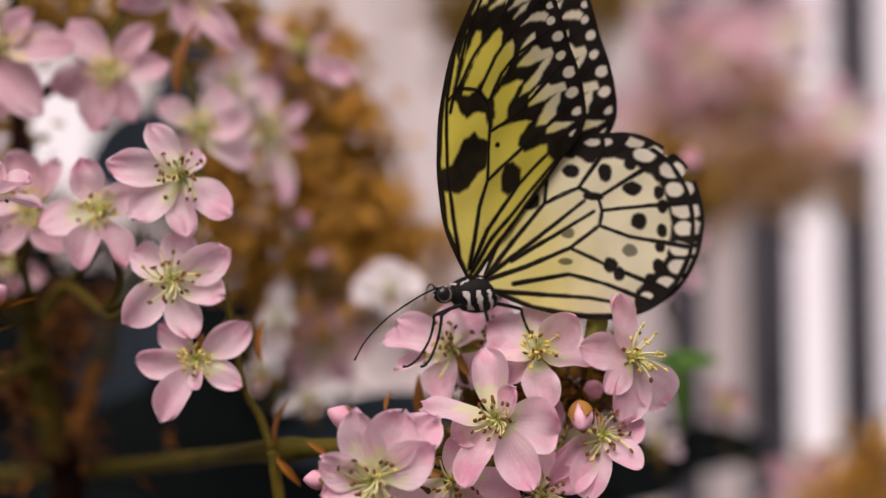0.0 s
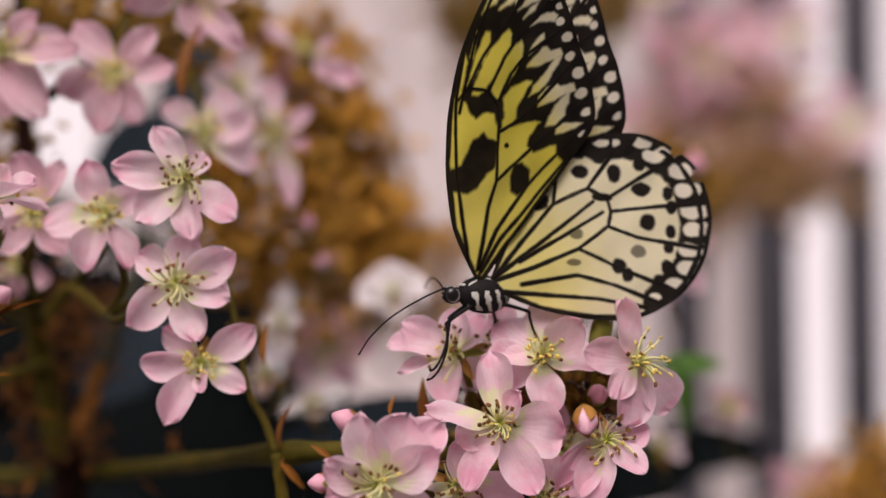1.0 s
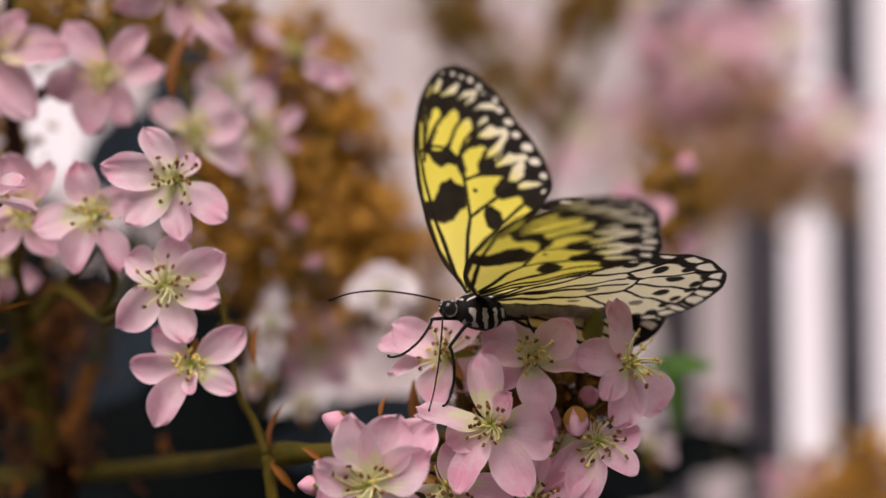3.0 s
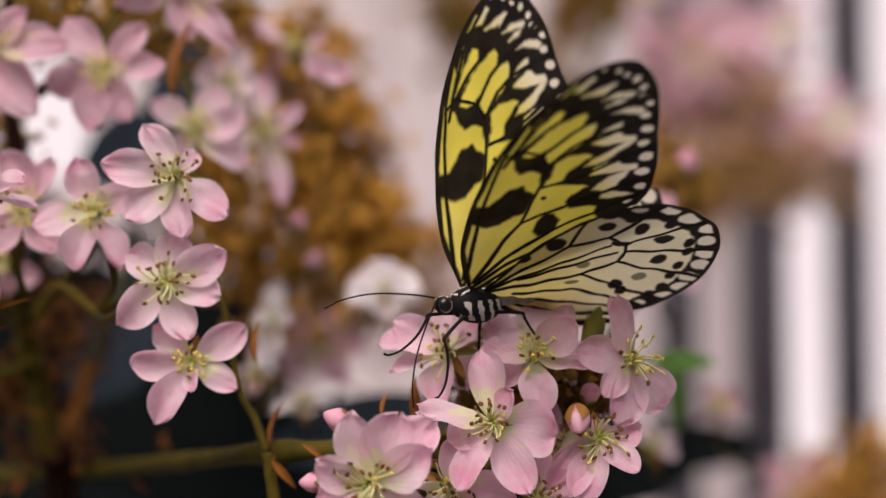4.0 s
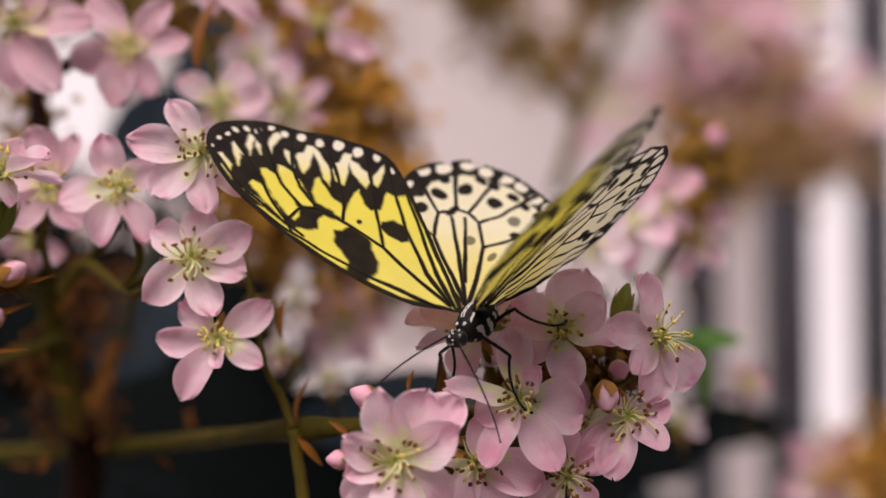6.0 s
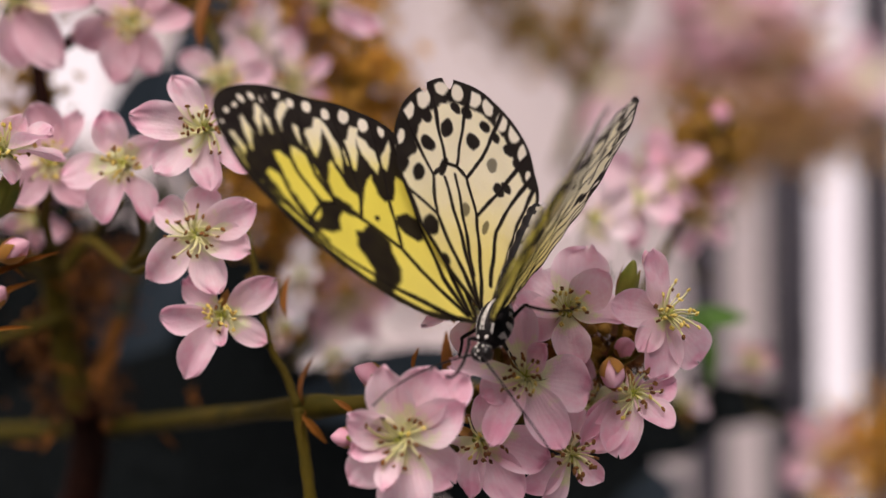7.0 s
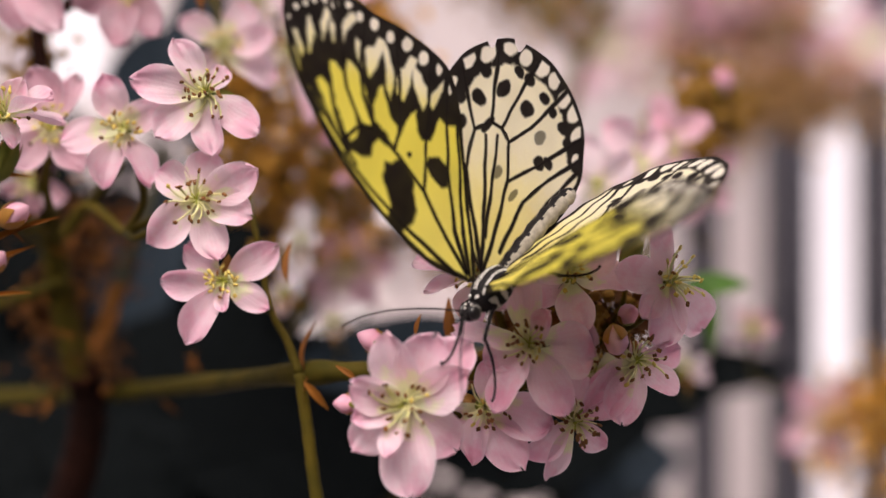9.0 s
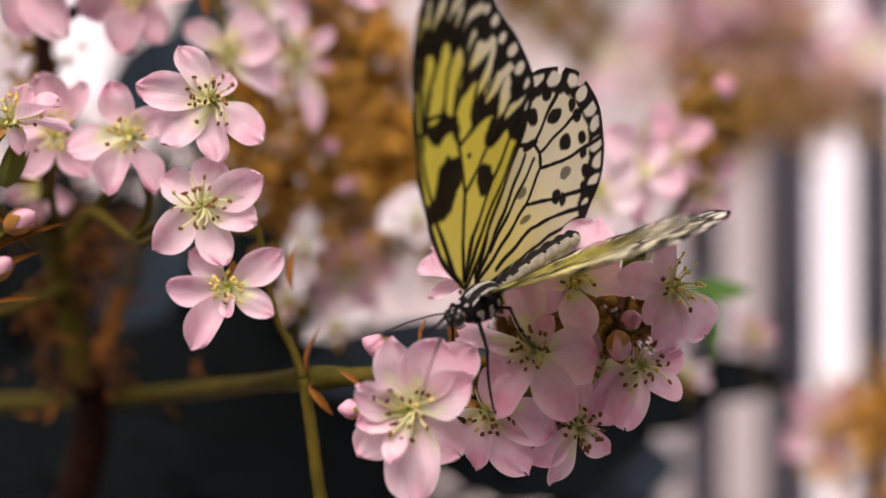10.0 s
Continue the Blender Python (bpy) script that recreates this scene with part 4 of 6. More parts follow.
branch("stem", [(-0.1013, 0.0640, 1.2348), (-0.0882, 0.0740, 1.2465), (-0.0787, 0.0840, 1.2618), (-0.0699, 0.0940, 1.2836)], 1.6, 1.0, BARK, shrub, "brown twig carrying the upper blossoms")
branch("shoot", [(-0.1315, 0.1140, 1.1635), (-0.1176, 0.1090, 1.1675), (-0.1064, 0.1040, 1.1715)], 1.6, 1.4, STALK, shrub, "olive side shoot in soft focus")
branch("stem", [(-0.0504, 0.1640, 1.1558), (-0.0465, 0.1640, 1.1797), (-0.0437, 0.1740, 1.2002), (-0.0407, 0.1840, 1.2196), (-0.0339, 0.1940, 1.2452)], 1.6, 1.0, STALK, far_twig, "thin greenish twig far out of focus")
branch("stem", [(0.0415, 0.4140, 1.2126), (0.0542, 0.4440, 1.2474), (0.0725, 0.4640, 1.2837), (0.0889, 0.4840, 1.3302)], 3.4, 2.4, STALK, back_twig, "blurred greenish twig behind the wings")
branch("shoot", [(0.0542, 0.4440, 1.2474), (0.0288, 0.4640, 1.2818), (-0.0007, 0.4840, 1.3235), (-0.0088, 0.4840, 1.3433)], 3.0, 2.0, STALK, back_twig, "blurred brown twig behind the wings")
branch("stem", [(0.0437, 0.1040, 1.1720), (0.0579, 0.1340, 1.1890), (0.0667, 0.1640, 1.2051), (0.0747, 0.1640, 1.2220)], 1.6, 1.0, STALK, side_twig, "blurred olive twig behind the cluster")
branch("shoot", [(-0.0341, 0.2640, 1.0637), (-0.0202, 0.2440, 1.1079), (-0.0061, 0.1640, 1.1414), (0.0145, 0.0170, 1.1566)], 3.0, 1.7, STALK, cluster_branch, "olive twig that carries the cluster from below")
leaf((-0.0345, 0.0170, 1.1555), (-0.35, -0.3, -1), (-0.8, -0.6, 0), 8.5, "rust", "curled rusty brown bract on the stem", 0.70, cluster_branch)
leaf((-0.0345, 0.0160, 1.1552), (0.75, -0.2, -0.8), (0.3, -1, 0), 7.0, "rust", "curled rusty brown bract on the stem", 0.80, cluster_branch)
leaf((-0.0388, 0.0260, 1.1757), (-0.15, 0, 1), (-0.5, -1, 0), 9.0, "rust", "curled rusty brown bract on the stem", 0.60, cluster_branch)
leaf((-0.0352, 0.0200, 1.1583), (-0.1, 0, 1), (-0.9, -0.6, 0), 9.0, "rust", "curled rusty brown bract on the stem", 0.60, cluster_branch)
leaf((-0.0235, 0.0090, 1.1569), (-0.8, -0.3, 0.75), (0, -1, 0.5), 4.5, "rust", "curled rusty brown bract on the stem", 0.90, cluster_branch)
leaf((-0.0029, 0.0160, 1.1619), (-0.25, -0.2, 1), (-0.3, -1, 0), 10.0, "rust", "orange brown bract behind the blossom", 0.85, cluster_branch)
leaf((-0.0106, 0.0020, 1.1665), (0.05, 0, 1), (-0.5, -1, 0), 4.2, "rust", "curled rusty brown bract on the stem", 0.80, cluster_branch)
leaf((-0.0595, 0.0490, 1.2368), (-0.02, -0.1, 1), (-0.6, -1, 0), 17.0, "rust", "long orange bract above the blossoms", 0.70, shrub)
leaf((-0.1085, 0.0990, 1.1898), (0.5, -0.3, 0.8), (0.2, -1, 0.3), 5.5, "rust", "curled rusty brown bract on the stem", 0.55, shrub)
leaf((-0.1042, 0.0990, 1.1778), (-0.6, -0.4, 0.5), (0.2, -1, 0.3), 5.5, "rust", "curled rusty brown bract on the stem", 0.55, shrub)
leaf((-0.0983, 0.0990, 1.1762), (0.8, -0.3, 0.35), (0.2, -1, 0.3), 5.5, "rust", "curled rusty brown bract on the stem", 0.55, shrub)
leaf((-0.1031, 0.0990, 1.1569), (-0.8, -0.3, 0.4), (0.2, -1, 0.3), 5.5, "rust", "curled rusty brown bract on the stem", 0.55, shrub)
leaf((-0.0941, 0.0990, 1.1582), (0.5, -0.3, 0.8), (0.2, -1, 0.3), 5.5, "rust", "curled rusty brown bract on the stem", 0.55, shrub)
leaf((-0.0972, 0.0990, 1.1523), (-0.3, -0.4, 0.9), (0.2, -1, 0.3), 5.5, "rust", "curled rusty brown bract on the stem", 0.55, shrub)
leaf((-0.0734, 0.0990, 1.1474), (0.35, -0.3, 0.9), (0.2, -1, 0.3), 5.5, "rust", "curled rusty brown bract on the stem", 0.55, shrub)
leaf((-0.0704, 0.0990, 1.1474), (-0.5, -0.2, 0.8), (0.2, -1, 0.3), 5.5, "rust", "curled rusty brown bract on the stem", 0.55, shrub)
leaf((-0.0810, 0.0990, 1.1401), (0.8, -0.3, -0.5), (0.2, -1, 0.3), 5.5, "rust", "curled rusty brown bract on the stem", 0.55, shrub)
leaf((-0.1140, 0.0990, 1.1376), (-0.7, -0.3, 0.2), (0.2, -1, 0.3), 5.5, "rust", "curled rusty brown bract on the stem", 0.55, shrub)
leaf((-0.1094, 0.0990, 1.1406), (-0.5, -0.4, -0.8), (0.2, -1, 0.3), 5.5, "rust", "curled rusty brown bract on the stem", 0.55, shrub)
leaf((-0.1015, 0.0990, 1.1658), (0.3, -0.5, 0.9), (0.2, -1, 0.3), 5.5, "rust", "curled rusty brown bract on the stem", 0.55, shrub)
leaf((-0.1069, 0.0990, 1.1958), (-0.6, -0.4, 0.7), (0.2, -1, 0.3), 5.5, "rust", "curled rusty brown bract on the stem", 0.55, shrub)
leaf((-0.1039, 0.0990, 1.1972), (0.7, -0.3, 0.3), (0.2, -1, 0.3), 5.5, "rust", "curled rusty brown bract on the stem", 0.55, shrub)
for base, way, size, wide in [((-0.1000, 0.0110, 1.1995), (1, -0.1, 0.16), 9.5, 0.35), ((-0.1000, 0.0120, 1.1850), (0.85, -0.35, 0.5), 15.0, 0.32), ((-0.0990, 0.0120, 1.1930), (0.6, -0.2, -0.5), 9.0, 0.4),
                              ((-0.1000, 0.0130, 1.1745), (1, -0.2, 0.25), 8.0, 0.35), ((-0.1010, 0.0120, 1.1800), (0.9, -0.2, 0.6), 11.0, 0.4)]:
    leaf(base, way, (0, -1, 0.4), size, "rust", "narrow orange brown bract on the shoot", wide, shrub)
leaf((0.0599, 0.1340, 1.1641), (1, 0.1, 0.22), (-0.1, -0.8, 0.6), 20.0, "green", "blurred green leaf behind the cluster", 0.90, side_twig)
leaf((0.0627, 0.1240, 1.1672), (0.35, 0, -1), (0.6, -0.9, 0.2), 22.0, "green", "blurred green leaf hanging behind the cluster", 0.70, side_twig)
leafy_plant("dark_leaved_plant", "plant with large slate green leaves, most coloured near black for shade, out of focus", (-0.0502, 0.2440, 0.9889), [
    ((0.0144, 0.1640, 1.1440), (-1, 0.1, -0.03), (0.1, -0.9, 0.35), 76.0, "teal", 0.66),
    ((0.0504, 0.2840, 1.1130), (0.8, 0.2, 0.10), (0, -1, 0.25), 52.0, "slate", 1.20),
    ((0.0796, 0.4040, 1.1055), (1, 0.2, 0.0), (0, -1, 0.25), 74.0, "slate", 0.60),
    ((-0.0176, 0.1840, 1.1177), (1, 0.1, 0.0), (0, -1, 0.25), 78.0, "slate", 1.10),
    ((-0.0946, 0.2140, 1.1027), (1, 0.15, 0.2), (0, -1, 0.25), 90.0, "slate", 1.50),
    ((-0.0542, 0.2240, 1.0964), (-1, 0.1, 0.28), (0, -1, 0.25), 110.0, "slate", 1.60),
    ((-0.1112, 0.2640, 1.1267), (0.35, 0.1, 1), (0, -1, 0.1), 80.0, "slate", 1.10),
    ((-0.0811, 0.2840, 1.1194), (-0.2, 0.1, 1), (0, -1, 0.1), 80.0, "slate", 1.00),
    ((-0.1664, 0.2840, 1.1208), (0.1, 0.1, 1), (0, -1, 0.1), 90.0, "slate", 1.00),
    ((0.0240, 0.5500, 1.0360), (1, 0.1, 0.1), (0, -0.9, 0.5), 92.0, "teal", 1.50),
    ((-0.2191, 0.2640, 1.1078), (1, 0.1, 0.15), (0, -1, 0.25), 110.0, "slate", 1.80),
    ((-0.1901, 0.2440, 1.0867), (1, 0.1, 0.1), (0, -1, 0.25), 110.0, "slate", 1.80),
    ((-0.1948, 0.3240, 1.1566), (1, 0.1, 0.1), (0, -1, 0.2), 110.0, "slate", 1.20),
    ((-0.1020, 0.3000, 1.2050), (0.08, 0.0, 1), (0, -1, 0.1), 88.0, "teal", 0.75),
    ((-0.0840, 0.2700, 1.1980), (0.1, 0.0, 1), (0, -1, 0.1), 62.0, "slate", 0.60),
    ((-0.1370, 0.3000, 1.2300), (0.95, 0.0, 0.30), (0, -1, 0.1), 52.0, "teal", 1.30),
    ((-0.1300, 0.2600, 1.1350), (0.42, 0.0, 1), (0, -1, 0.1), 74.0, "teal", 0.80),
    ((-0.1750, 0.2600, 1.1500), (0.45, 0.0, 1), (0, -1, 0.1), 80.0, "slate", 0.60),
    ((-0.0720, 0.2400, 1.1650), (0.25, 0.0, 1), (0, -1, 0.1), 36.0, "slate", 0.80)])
spray("dry_blossom_panicle", [(-0.035, 0.204, 1.244, 0.016), (-0.042, 0.204, 1.259, 0.013), (-0.051, 0.184, 1.263, 0.011), (-0.029, 0.224, 1.232, 0.011), (-0.038, 0.214, 1.226, 0.013), (-0.054, 0.164, 1.265, 0.010)], 1500, 0.0042, DRY, "mass of dry rust brown blossoms behind the flowers", "dry blossom", 1, buds=0.25)
spray("dry_blossom_panicle", [(-0.053, 0.164, 1.202, 0.014), (-0.041, 0.184, 1.209, 0.013), (-0.028, 0.204, 1.207, 0.015), (-0.017, 0.214, 1.199, 0.011), (-0.046, 0.164, 1.219, 0.012), (-0.059, 0.144, 1.210, 0.010), (-0.037, 0.194, 1.194, 0.010), (-0.019, 0.214, 1.211, 0.009), (-0.048, 0.164, 1.182, 0.008), (-0.010, 0.234, 1.203, 0.008), (-0.025, 0.214, 1.200, 0.009), (-0.055, 0.144, 1.224, 0.007)], 2100, 0.0042, DRY, "mass of dry rust brown blossoms behind the flowers", "dry blossom", 2, buds=0.25)
spray("dry_blossom_panicle", [(-0.040, 0.264, 1.181, 0.008), (-0.005, 0.284, 1.182, 0.007), (-0.001, 0.284, 1.197, 0.007), (-0.032, 0.264, 1.171, 0.008), (-0.014, 0.284, 1.167, 0.008), (-0.030, 0.264, 1.196, 0.007), (-0.015, 0.264, 1.199, 0.006), (-0.047, 0.244, 1.192, 0.008)], 800, 0.0046, DRY_FAR, "brown dry blossoms low behind the butterfly", "dry blossom", 12, buds=0.25)
spray("dry_blossom_panicle", [(-0.089, 0.104, 1.265, 0.009), (-0.077, 0.104, 1.266, 0.008), (-0.066, 0.104, 1.258, 0.007), (-0.085, 0.114, 1.258, 0.008), (-0.058, 0.124, 1.265, 0.009), (-0.102, 0.104, 1.266, 0.008), (-0.113, 0.094, 1.235, 0.004), (-0.114, 0.104, 1.228, 0.005), (-0.101, 0.094, 1.261, 0.006)], 1000, 0.0036, DRY_OLIVE, "olive brown dry calyxes above the flowers", "dry blossom", 3, buds=0.25)
spray("dry_blossom_panicle", [(0.010, 0.524, 1.315, 0.018), (0.025, 0.544, 1.296, 0.017), (-0.001, 0.524, 1.329, 0.015), (0.073, 0.504, 1.308, 0.017), (0.085, 0.504, 1.319, 0.014), (0.059, 0.514, 1.286, 0.015), (0.047, 0.504, 1.268, 0.011)], 900, 0.0070, DRY_OLIVE, "olive brown dry blossoms far out of focus", "dry blossom", 4, buds=0.25)
spray("dry_blossom_panicle", [(0.167, 0.644, 1.230, 0.023), (0.197, 0.664, 1.230, 0.021), (0.143, 0.644, 1.226, 0.017), (0.187, 0.664, 1.254, 0.017), (0.231, 0.664, 1.237, 0.015), (0.133, 0.664, 1.262, 0.015), (0.157, 0.684, 1.287, 0.014), (0.205, 0.684, 1.276, 0.017), (0.211, 0.664, 1.244, 0.014), (0.166, 0.654, 1.295, 0.010), (0.193, 0.654, 1.284, 0.009), (0.136, 0.654, 1.305, 0.009)], 1350, 0.0080, DRY_FAR, "brown dry blossoms far out of focus", "dry blossom", 5, buds=0.25)
spray("dry_blossom_panicle", [(0.064, 0.144, 1.213, 0.008), (0.071, 0.154, 1.220, 0.007), (0.058, 0.134, 1.202, 0.006), (0.079, 0.164, 1.215, 0.005)], 420, 0.0040, DRY_OLIVE, "olive calyxes on a twig behind the wings", "dry blossom", 6, buds=0.25)
spray("dry_blossom_panicle", [(0.171, 0.364, 1.095, 0.014), (0.159, 0.364, 1.085, 0.014), (0.181, 0.364, 1.109, 0.010), (0.180, 0.364, 1.080, 0.019)], 700, 0.0055, DRY, "brown dry blossoms low in the background", "dry blossom", 7, buds=0.25)
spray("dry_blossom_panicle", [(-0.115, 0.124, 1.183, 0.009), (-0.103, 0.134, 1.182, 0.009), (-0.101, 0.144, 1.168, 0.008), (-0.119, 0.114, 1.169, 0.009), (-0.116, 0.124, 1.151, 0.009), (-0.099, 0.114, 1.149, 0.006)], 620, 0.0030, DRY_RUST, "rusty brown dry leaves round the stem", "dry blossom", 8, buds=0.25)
spray("dry_blossom_panicle", [(-0.052, 0.250, 1.232, 0.016), (-0.040, 0.250, 1.214, 0.014), (-0.060, 0.250, 1.250, 0.014), (-0.030, 0.260, 1.202, 0.012), (-0.062, 0.240, 1.216, 0.012)], 420, 0.0050, DRY_SHADE, "dry blossoms coloured dark for the shade deep in the panicle", "dry blossom", 21, buds=0.25)
spray("dry_sepals", [(0.026, 0.014, 1.168, 0.005), (0.032, 0.016, 1.170, 0.003), (0.015, 0.019, 1.157, 0.006), (0.021, 0.020, 1.160, 0.005), (0.025, 0.018, 1.173, 0.003), (0.008, 0.024, 1.163, 0.004)], 260, 0.0030, DRY_OLIVE, "rusty sepals and bracts in the heart of the cluster", "sepals", 11, buds=0.15)
# dark rust sepals added to paint the shadow in the cluster's recess
spray("dry_sepals", [(0.027, 0.021, 1.170, 0.004), (0.031, 0.022, 1.170, 0.003), (0.020, 0.024, 1.172, 0.004), (0.026, 0.022, 1.164, 0.004), (0.012, 0.026, 1.168, 0.004)], 300, 0.0040, DRY_RUST, "brown sepals coloured dark for the shade behind the cluster", "sepals", 31, buds=0.15)
spray("background_foliage", [(-0.204, 0.464, 1.146, 0.041), (-0.162, 0.514, 1.119, 0.044), (-0.130, 0.464, 1.145, 0.027), (-0.215, 0.464, 1.160, 0.024), (-0.150, 0.484, 1.155, 0.030), (-0.189, 0.464, 1.080, 0.044), (-0.112, 0.464, 1.084, 0.046), (-0.043, 0.464, 1.072, 0.041), (0.026, 0.514, 1.063, 0.038)], 2700, 0.0160, SHADE_LEAF, "foliage coloured near black for the shade deep behind the flowers", "foliage", 9, buds=0.05)

# ---- the butterfly ----
FORE_EDGE = [(0.5, 0.5), (6.0, 10), (8.8, 23), (9.2, 36), (7.6, 47), (4.7, 56), (1.0, 62.3), (-3.2, 65.0), (-7.4, 63.9), (-11.4, 60.2), (-14.6, 54.8), (-17.2, 49.4), (-19.9, 44.6), (-22.0, 39.6), (-23.2, 33.5), (-20.6, 27.8), (-13.0, 16.5), (-6.0, 6.5), (-1.5, 0.0)]
HIND_EDGE = [(0.5, 0.6), (-3.0, 10), (-8.0, 19.5), (-14.5, 26.8), (-21.5, 31.0), (-28.0, 31.7), (-34.0, 29.8), (-39.8, 26.0), (-43.2, 20.6), (-44.7, 14.2), (-44.0, 7.0), (-41.2, 1.2), (-37.0, -3.0), (-31.0, -6.2), (-22.0, -6.9), (-10.0, -5.0), (-1.0, -1.6)]
FORE_VEINS = [[(1.8, 2.7), (6.0, 19.6), (7.3, 28.7), (7.9, 36.5), (7.0, 48.0), (4.9, 58.5)],
              [(-0.2, 2.1), (-1.3, 14.8), (-2.5, 20.2), (-1.9, 30.5), (-1.1, 35.3)],
              [(-1.1, 35.3), (1.7, 38.1), (5.7, 38.1), (7.6, 35.6)],
              [(6.9, 33.2), (6.2, 40.0), (5.1, 48.6), (3.2, 55.0), (1.2, 60.5)],
              [(5.8, 38.3), (3.3, 44.4), (1.6, 47.3), (-1.6, 52.6), (-5.0, 60.5)],
              [(1.0, 38.2), (-1.5, 45.1), (-4.3, 49.5), (-7.4, 53.4), (-11.0, 59.0)],
              [(-1.2, 36.2), (-3.3, 41.7), (-6.2, 45.8), (-12.7, 51.0), (-15.6, 52.8)],
              [(-2.4, 30.2), (-6.1, 32.6), (-10.9, 37.7), (-16.3, 44.4), (-18.8, 46.6)],
              [(-2.6, 20.2), (-8.9, 26.5), (-13.9, 31.1), (-19.2, 36.4), (-21.8, 38.8)],
              [(-0.5, 2.1), (-3.4, 10.0), (-9.5, 19.5), (-14.5, 25.2), (-18.5, 29.6), (-22.0, 33.6)],
              [(-0.8, 1.5), (-4.6, 8.4), (-11.5, 17.2), (-17.5, 25.0)]]
HIND_VEINS = [[(-0.0, 1.0), (-0.7, 7.1), (-6.2, 19.2), (-13.5, 27.1), (-17.1, 30.5)],
              [(-0.1, 0.7), (-6.2, 8.9), (-12.3, 16.5), (-19.6, 20.1), (-23.8, 18.0)],
              [(-12.4, 16.5), (-12.9, 22.3), (-13.4, 27.1)],
              [(-19.7, 20.3), (-23.8, 26.2), (-27.5, 31.5)],
              [(-23.8, 18.2), (-30.5, 22.6), (-36.9, 26.5)],
              [(-23.8, 18.1), (-24.7, 15.6), (-24.1, 12.5), (-18.1, 7.7), (-8.6, 3.4), (-0.2, 0.4)],
              [(-24.7, 15.6), (-34.2, 16.9), (-44.4, 18.0)],
              [(-24.3, 12.4), (-30.5, 10.4), (-39.6, 9.2), (-44.4, 8.6)],
              [(-18.2, 7.5), (-28.1, 3.4), (-36.6, 0.5), (-40.2, -0.9)],
              [(-6.2, -0.1), (-17.8, 2.2), (-25.7, 0.4), (-35.4, -3.0)],
              [(-0.7, -1.7), (-11.7, -2.1), (-22.0, -2.5), (-35.4, -4.4)],
              [(-0.7, -1.9), (-9.8, -5.1), (-22.0, -6.1), (-33.6, -5.7)],
              [(-0.7, 1.3), (-11.1, 9.5), (-20.8, 17.4)],
              [(-5.6, 4.6), (-14.7, 10.1), (-22.9, 15.3)]]
# dark blots: forward, outward, the two radii, all in mm
FORE_BLOTS = [(-4.1, 27.4, 0.55, 0.55)]
HIND_BLOTS = [(-17.9, 23.5, 1.9, 1.5), (-25.2, 23.4, 1.6, 1.9), (-31.0, 20.4, 2.1, 1.5), (-32.5, 13.6, 1.8, 1.7), (-30.7, 7.6, 1.7, 1.4), (-17.4, 10.8, 1.5, 1.2), (-9.4, 17.2, 2.1, 2.1), (-4.4, 12.0, 1.5, 1.7), (-17.0, 4.8, 1.5, 0.7), (-22.8, 18.4, 2.2, 0.9), (-26.6, 4.4, 1.6, 1.6), (-28.4, 2.6, 1.2, 1.6)]
# beyond this line the forewing is dark, with pale marks between the veins, all in mm
FORE_FRONT = [(13.6, 37.8), (5.8, 35.3), (4.8, 33.5), (3.3, 32.4), (1.1, 33.8), (-0.4, 33.5), (-2.0, 30.3), (-5.4, 31.4), (-9.9, 32.8), (-11.1, 32.5), (-8.8, 29.8), (-8.5, 27.5), (-10.0, 26.3), (-14.9, 28.1), (-15.4, 26.0), (-18.6, 23.6), (-19.3, 18.5), (-13.0, 5.5)]
# the dark bars across the cell, the dark patch behind it
FORE_BARS = [
    [(9.4, 21.2), (5.4, 22.9), (4.4, 25.5), (3.5, 28.2), (2.2, 28.7), (1.2, 29.6), (0.2, 28.4), (-1.9, 28.0), (-2.0, 24.0), (-1.8, 22.8), (-0.1, 21.6), (1.3, 18.7), (3.6, 17.3), (5.6, 17.6), (9.4, 17.4)],
    [(5.8, 35.3), (5.5, 37.0), (4.6, 36.7), (3.3, 36.8), (1.0, 37.4), (0.2, 37.1), (-0.5, 36.0), (-2.8, 34.1), (-2.8, 33.0), (-2.1, 32.0), (-1.0, 33.5), (1.1, 33.8), (3.3, 32.4)],
    [(-6.0, 18.3), (-5.6, 21.2), (-6.3, 23.6), (-7.8, 24.2), (-9.6, 22.6), (-10.0, 20.2), (-9.0, 18.4), (-7.4, 17.2)],
]
YELLOW_MARKS = [
    [(7.9, 29.1), (8.6, 37.0), (7.1, 44.9), (6.4, 43.3), (7.1, 38.1), (6.9, 29.4), (7.0, 27.2)],
    [(5.9, 44.4), (5.0, 49.4), (5.4, 44.2)],
    [(5.8, 38.8), (5.2, 42.7), (4.1, 46.6), (3.2, 49.5), (2.2, 49.5), (1.9, 47.9), (2.6, 44.9), (4.4, 41.5)],
    [(4.6, 37.1), (4.2, 39.4), (2.9, 43.5), (1.3, 46.5), (-0.5, 49.1), (-1.7, 50.4), (-2.5, 49.6), (-2.4, 47.1), (-0.2, 42.5), (1.7, 38.5), (3.3, 36.9)],
    [(0.4, 38.1), (0.5, 39.2), (-0.5, 43.1), (-2.5, 46.9), (-4.8, 48.3), (-5.3, 47.6), (-5.2, 44.9), (-3.9, 41.6), (-1.8, 38.1), (-0.9, 36.8)],
    [(-2.6, 30.7), (-2.5, 34.0), (-2.3, 36.7), (-3.8, 38.9), (-7.0, 40.6), (-8.0, 40.5), (-6.1, 37.0), (-5.3, 34.5), (-5.4, 32.9), (-4.0, 31.3)],
]
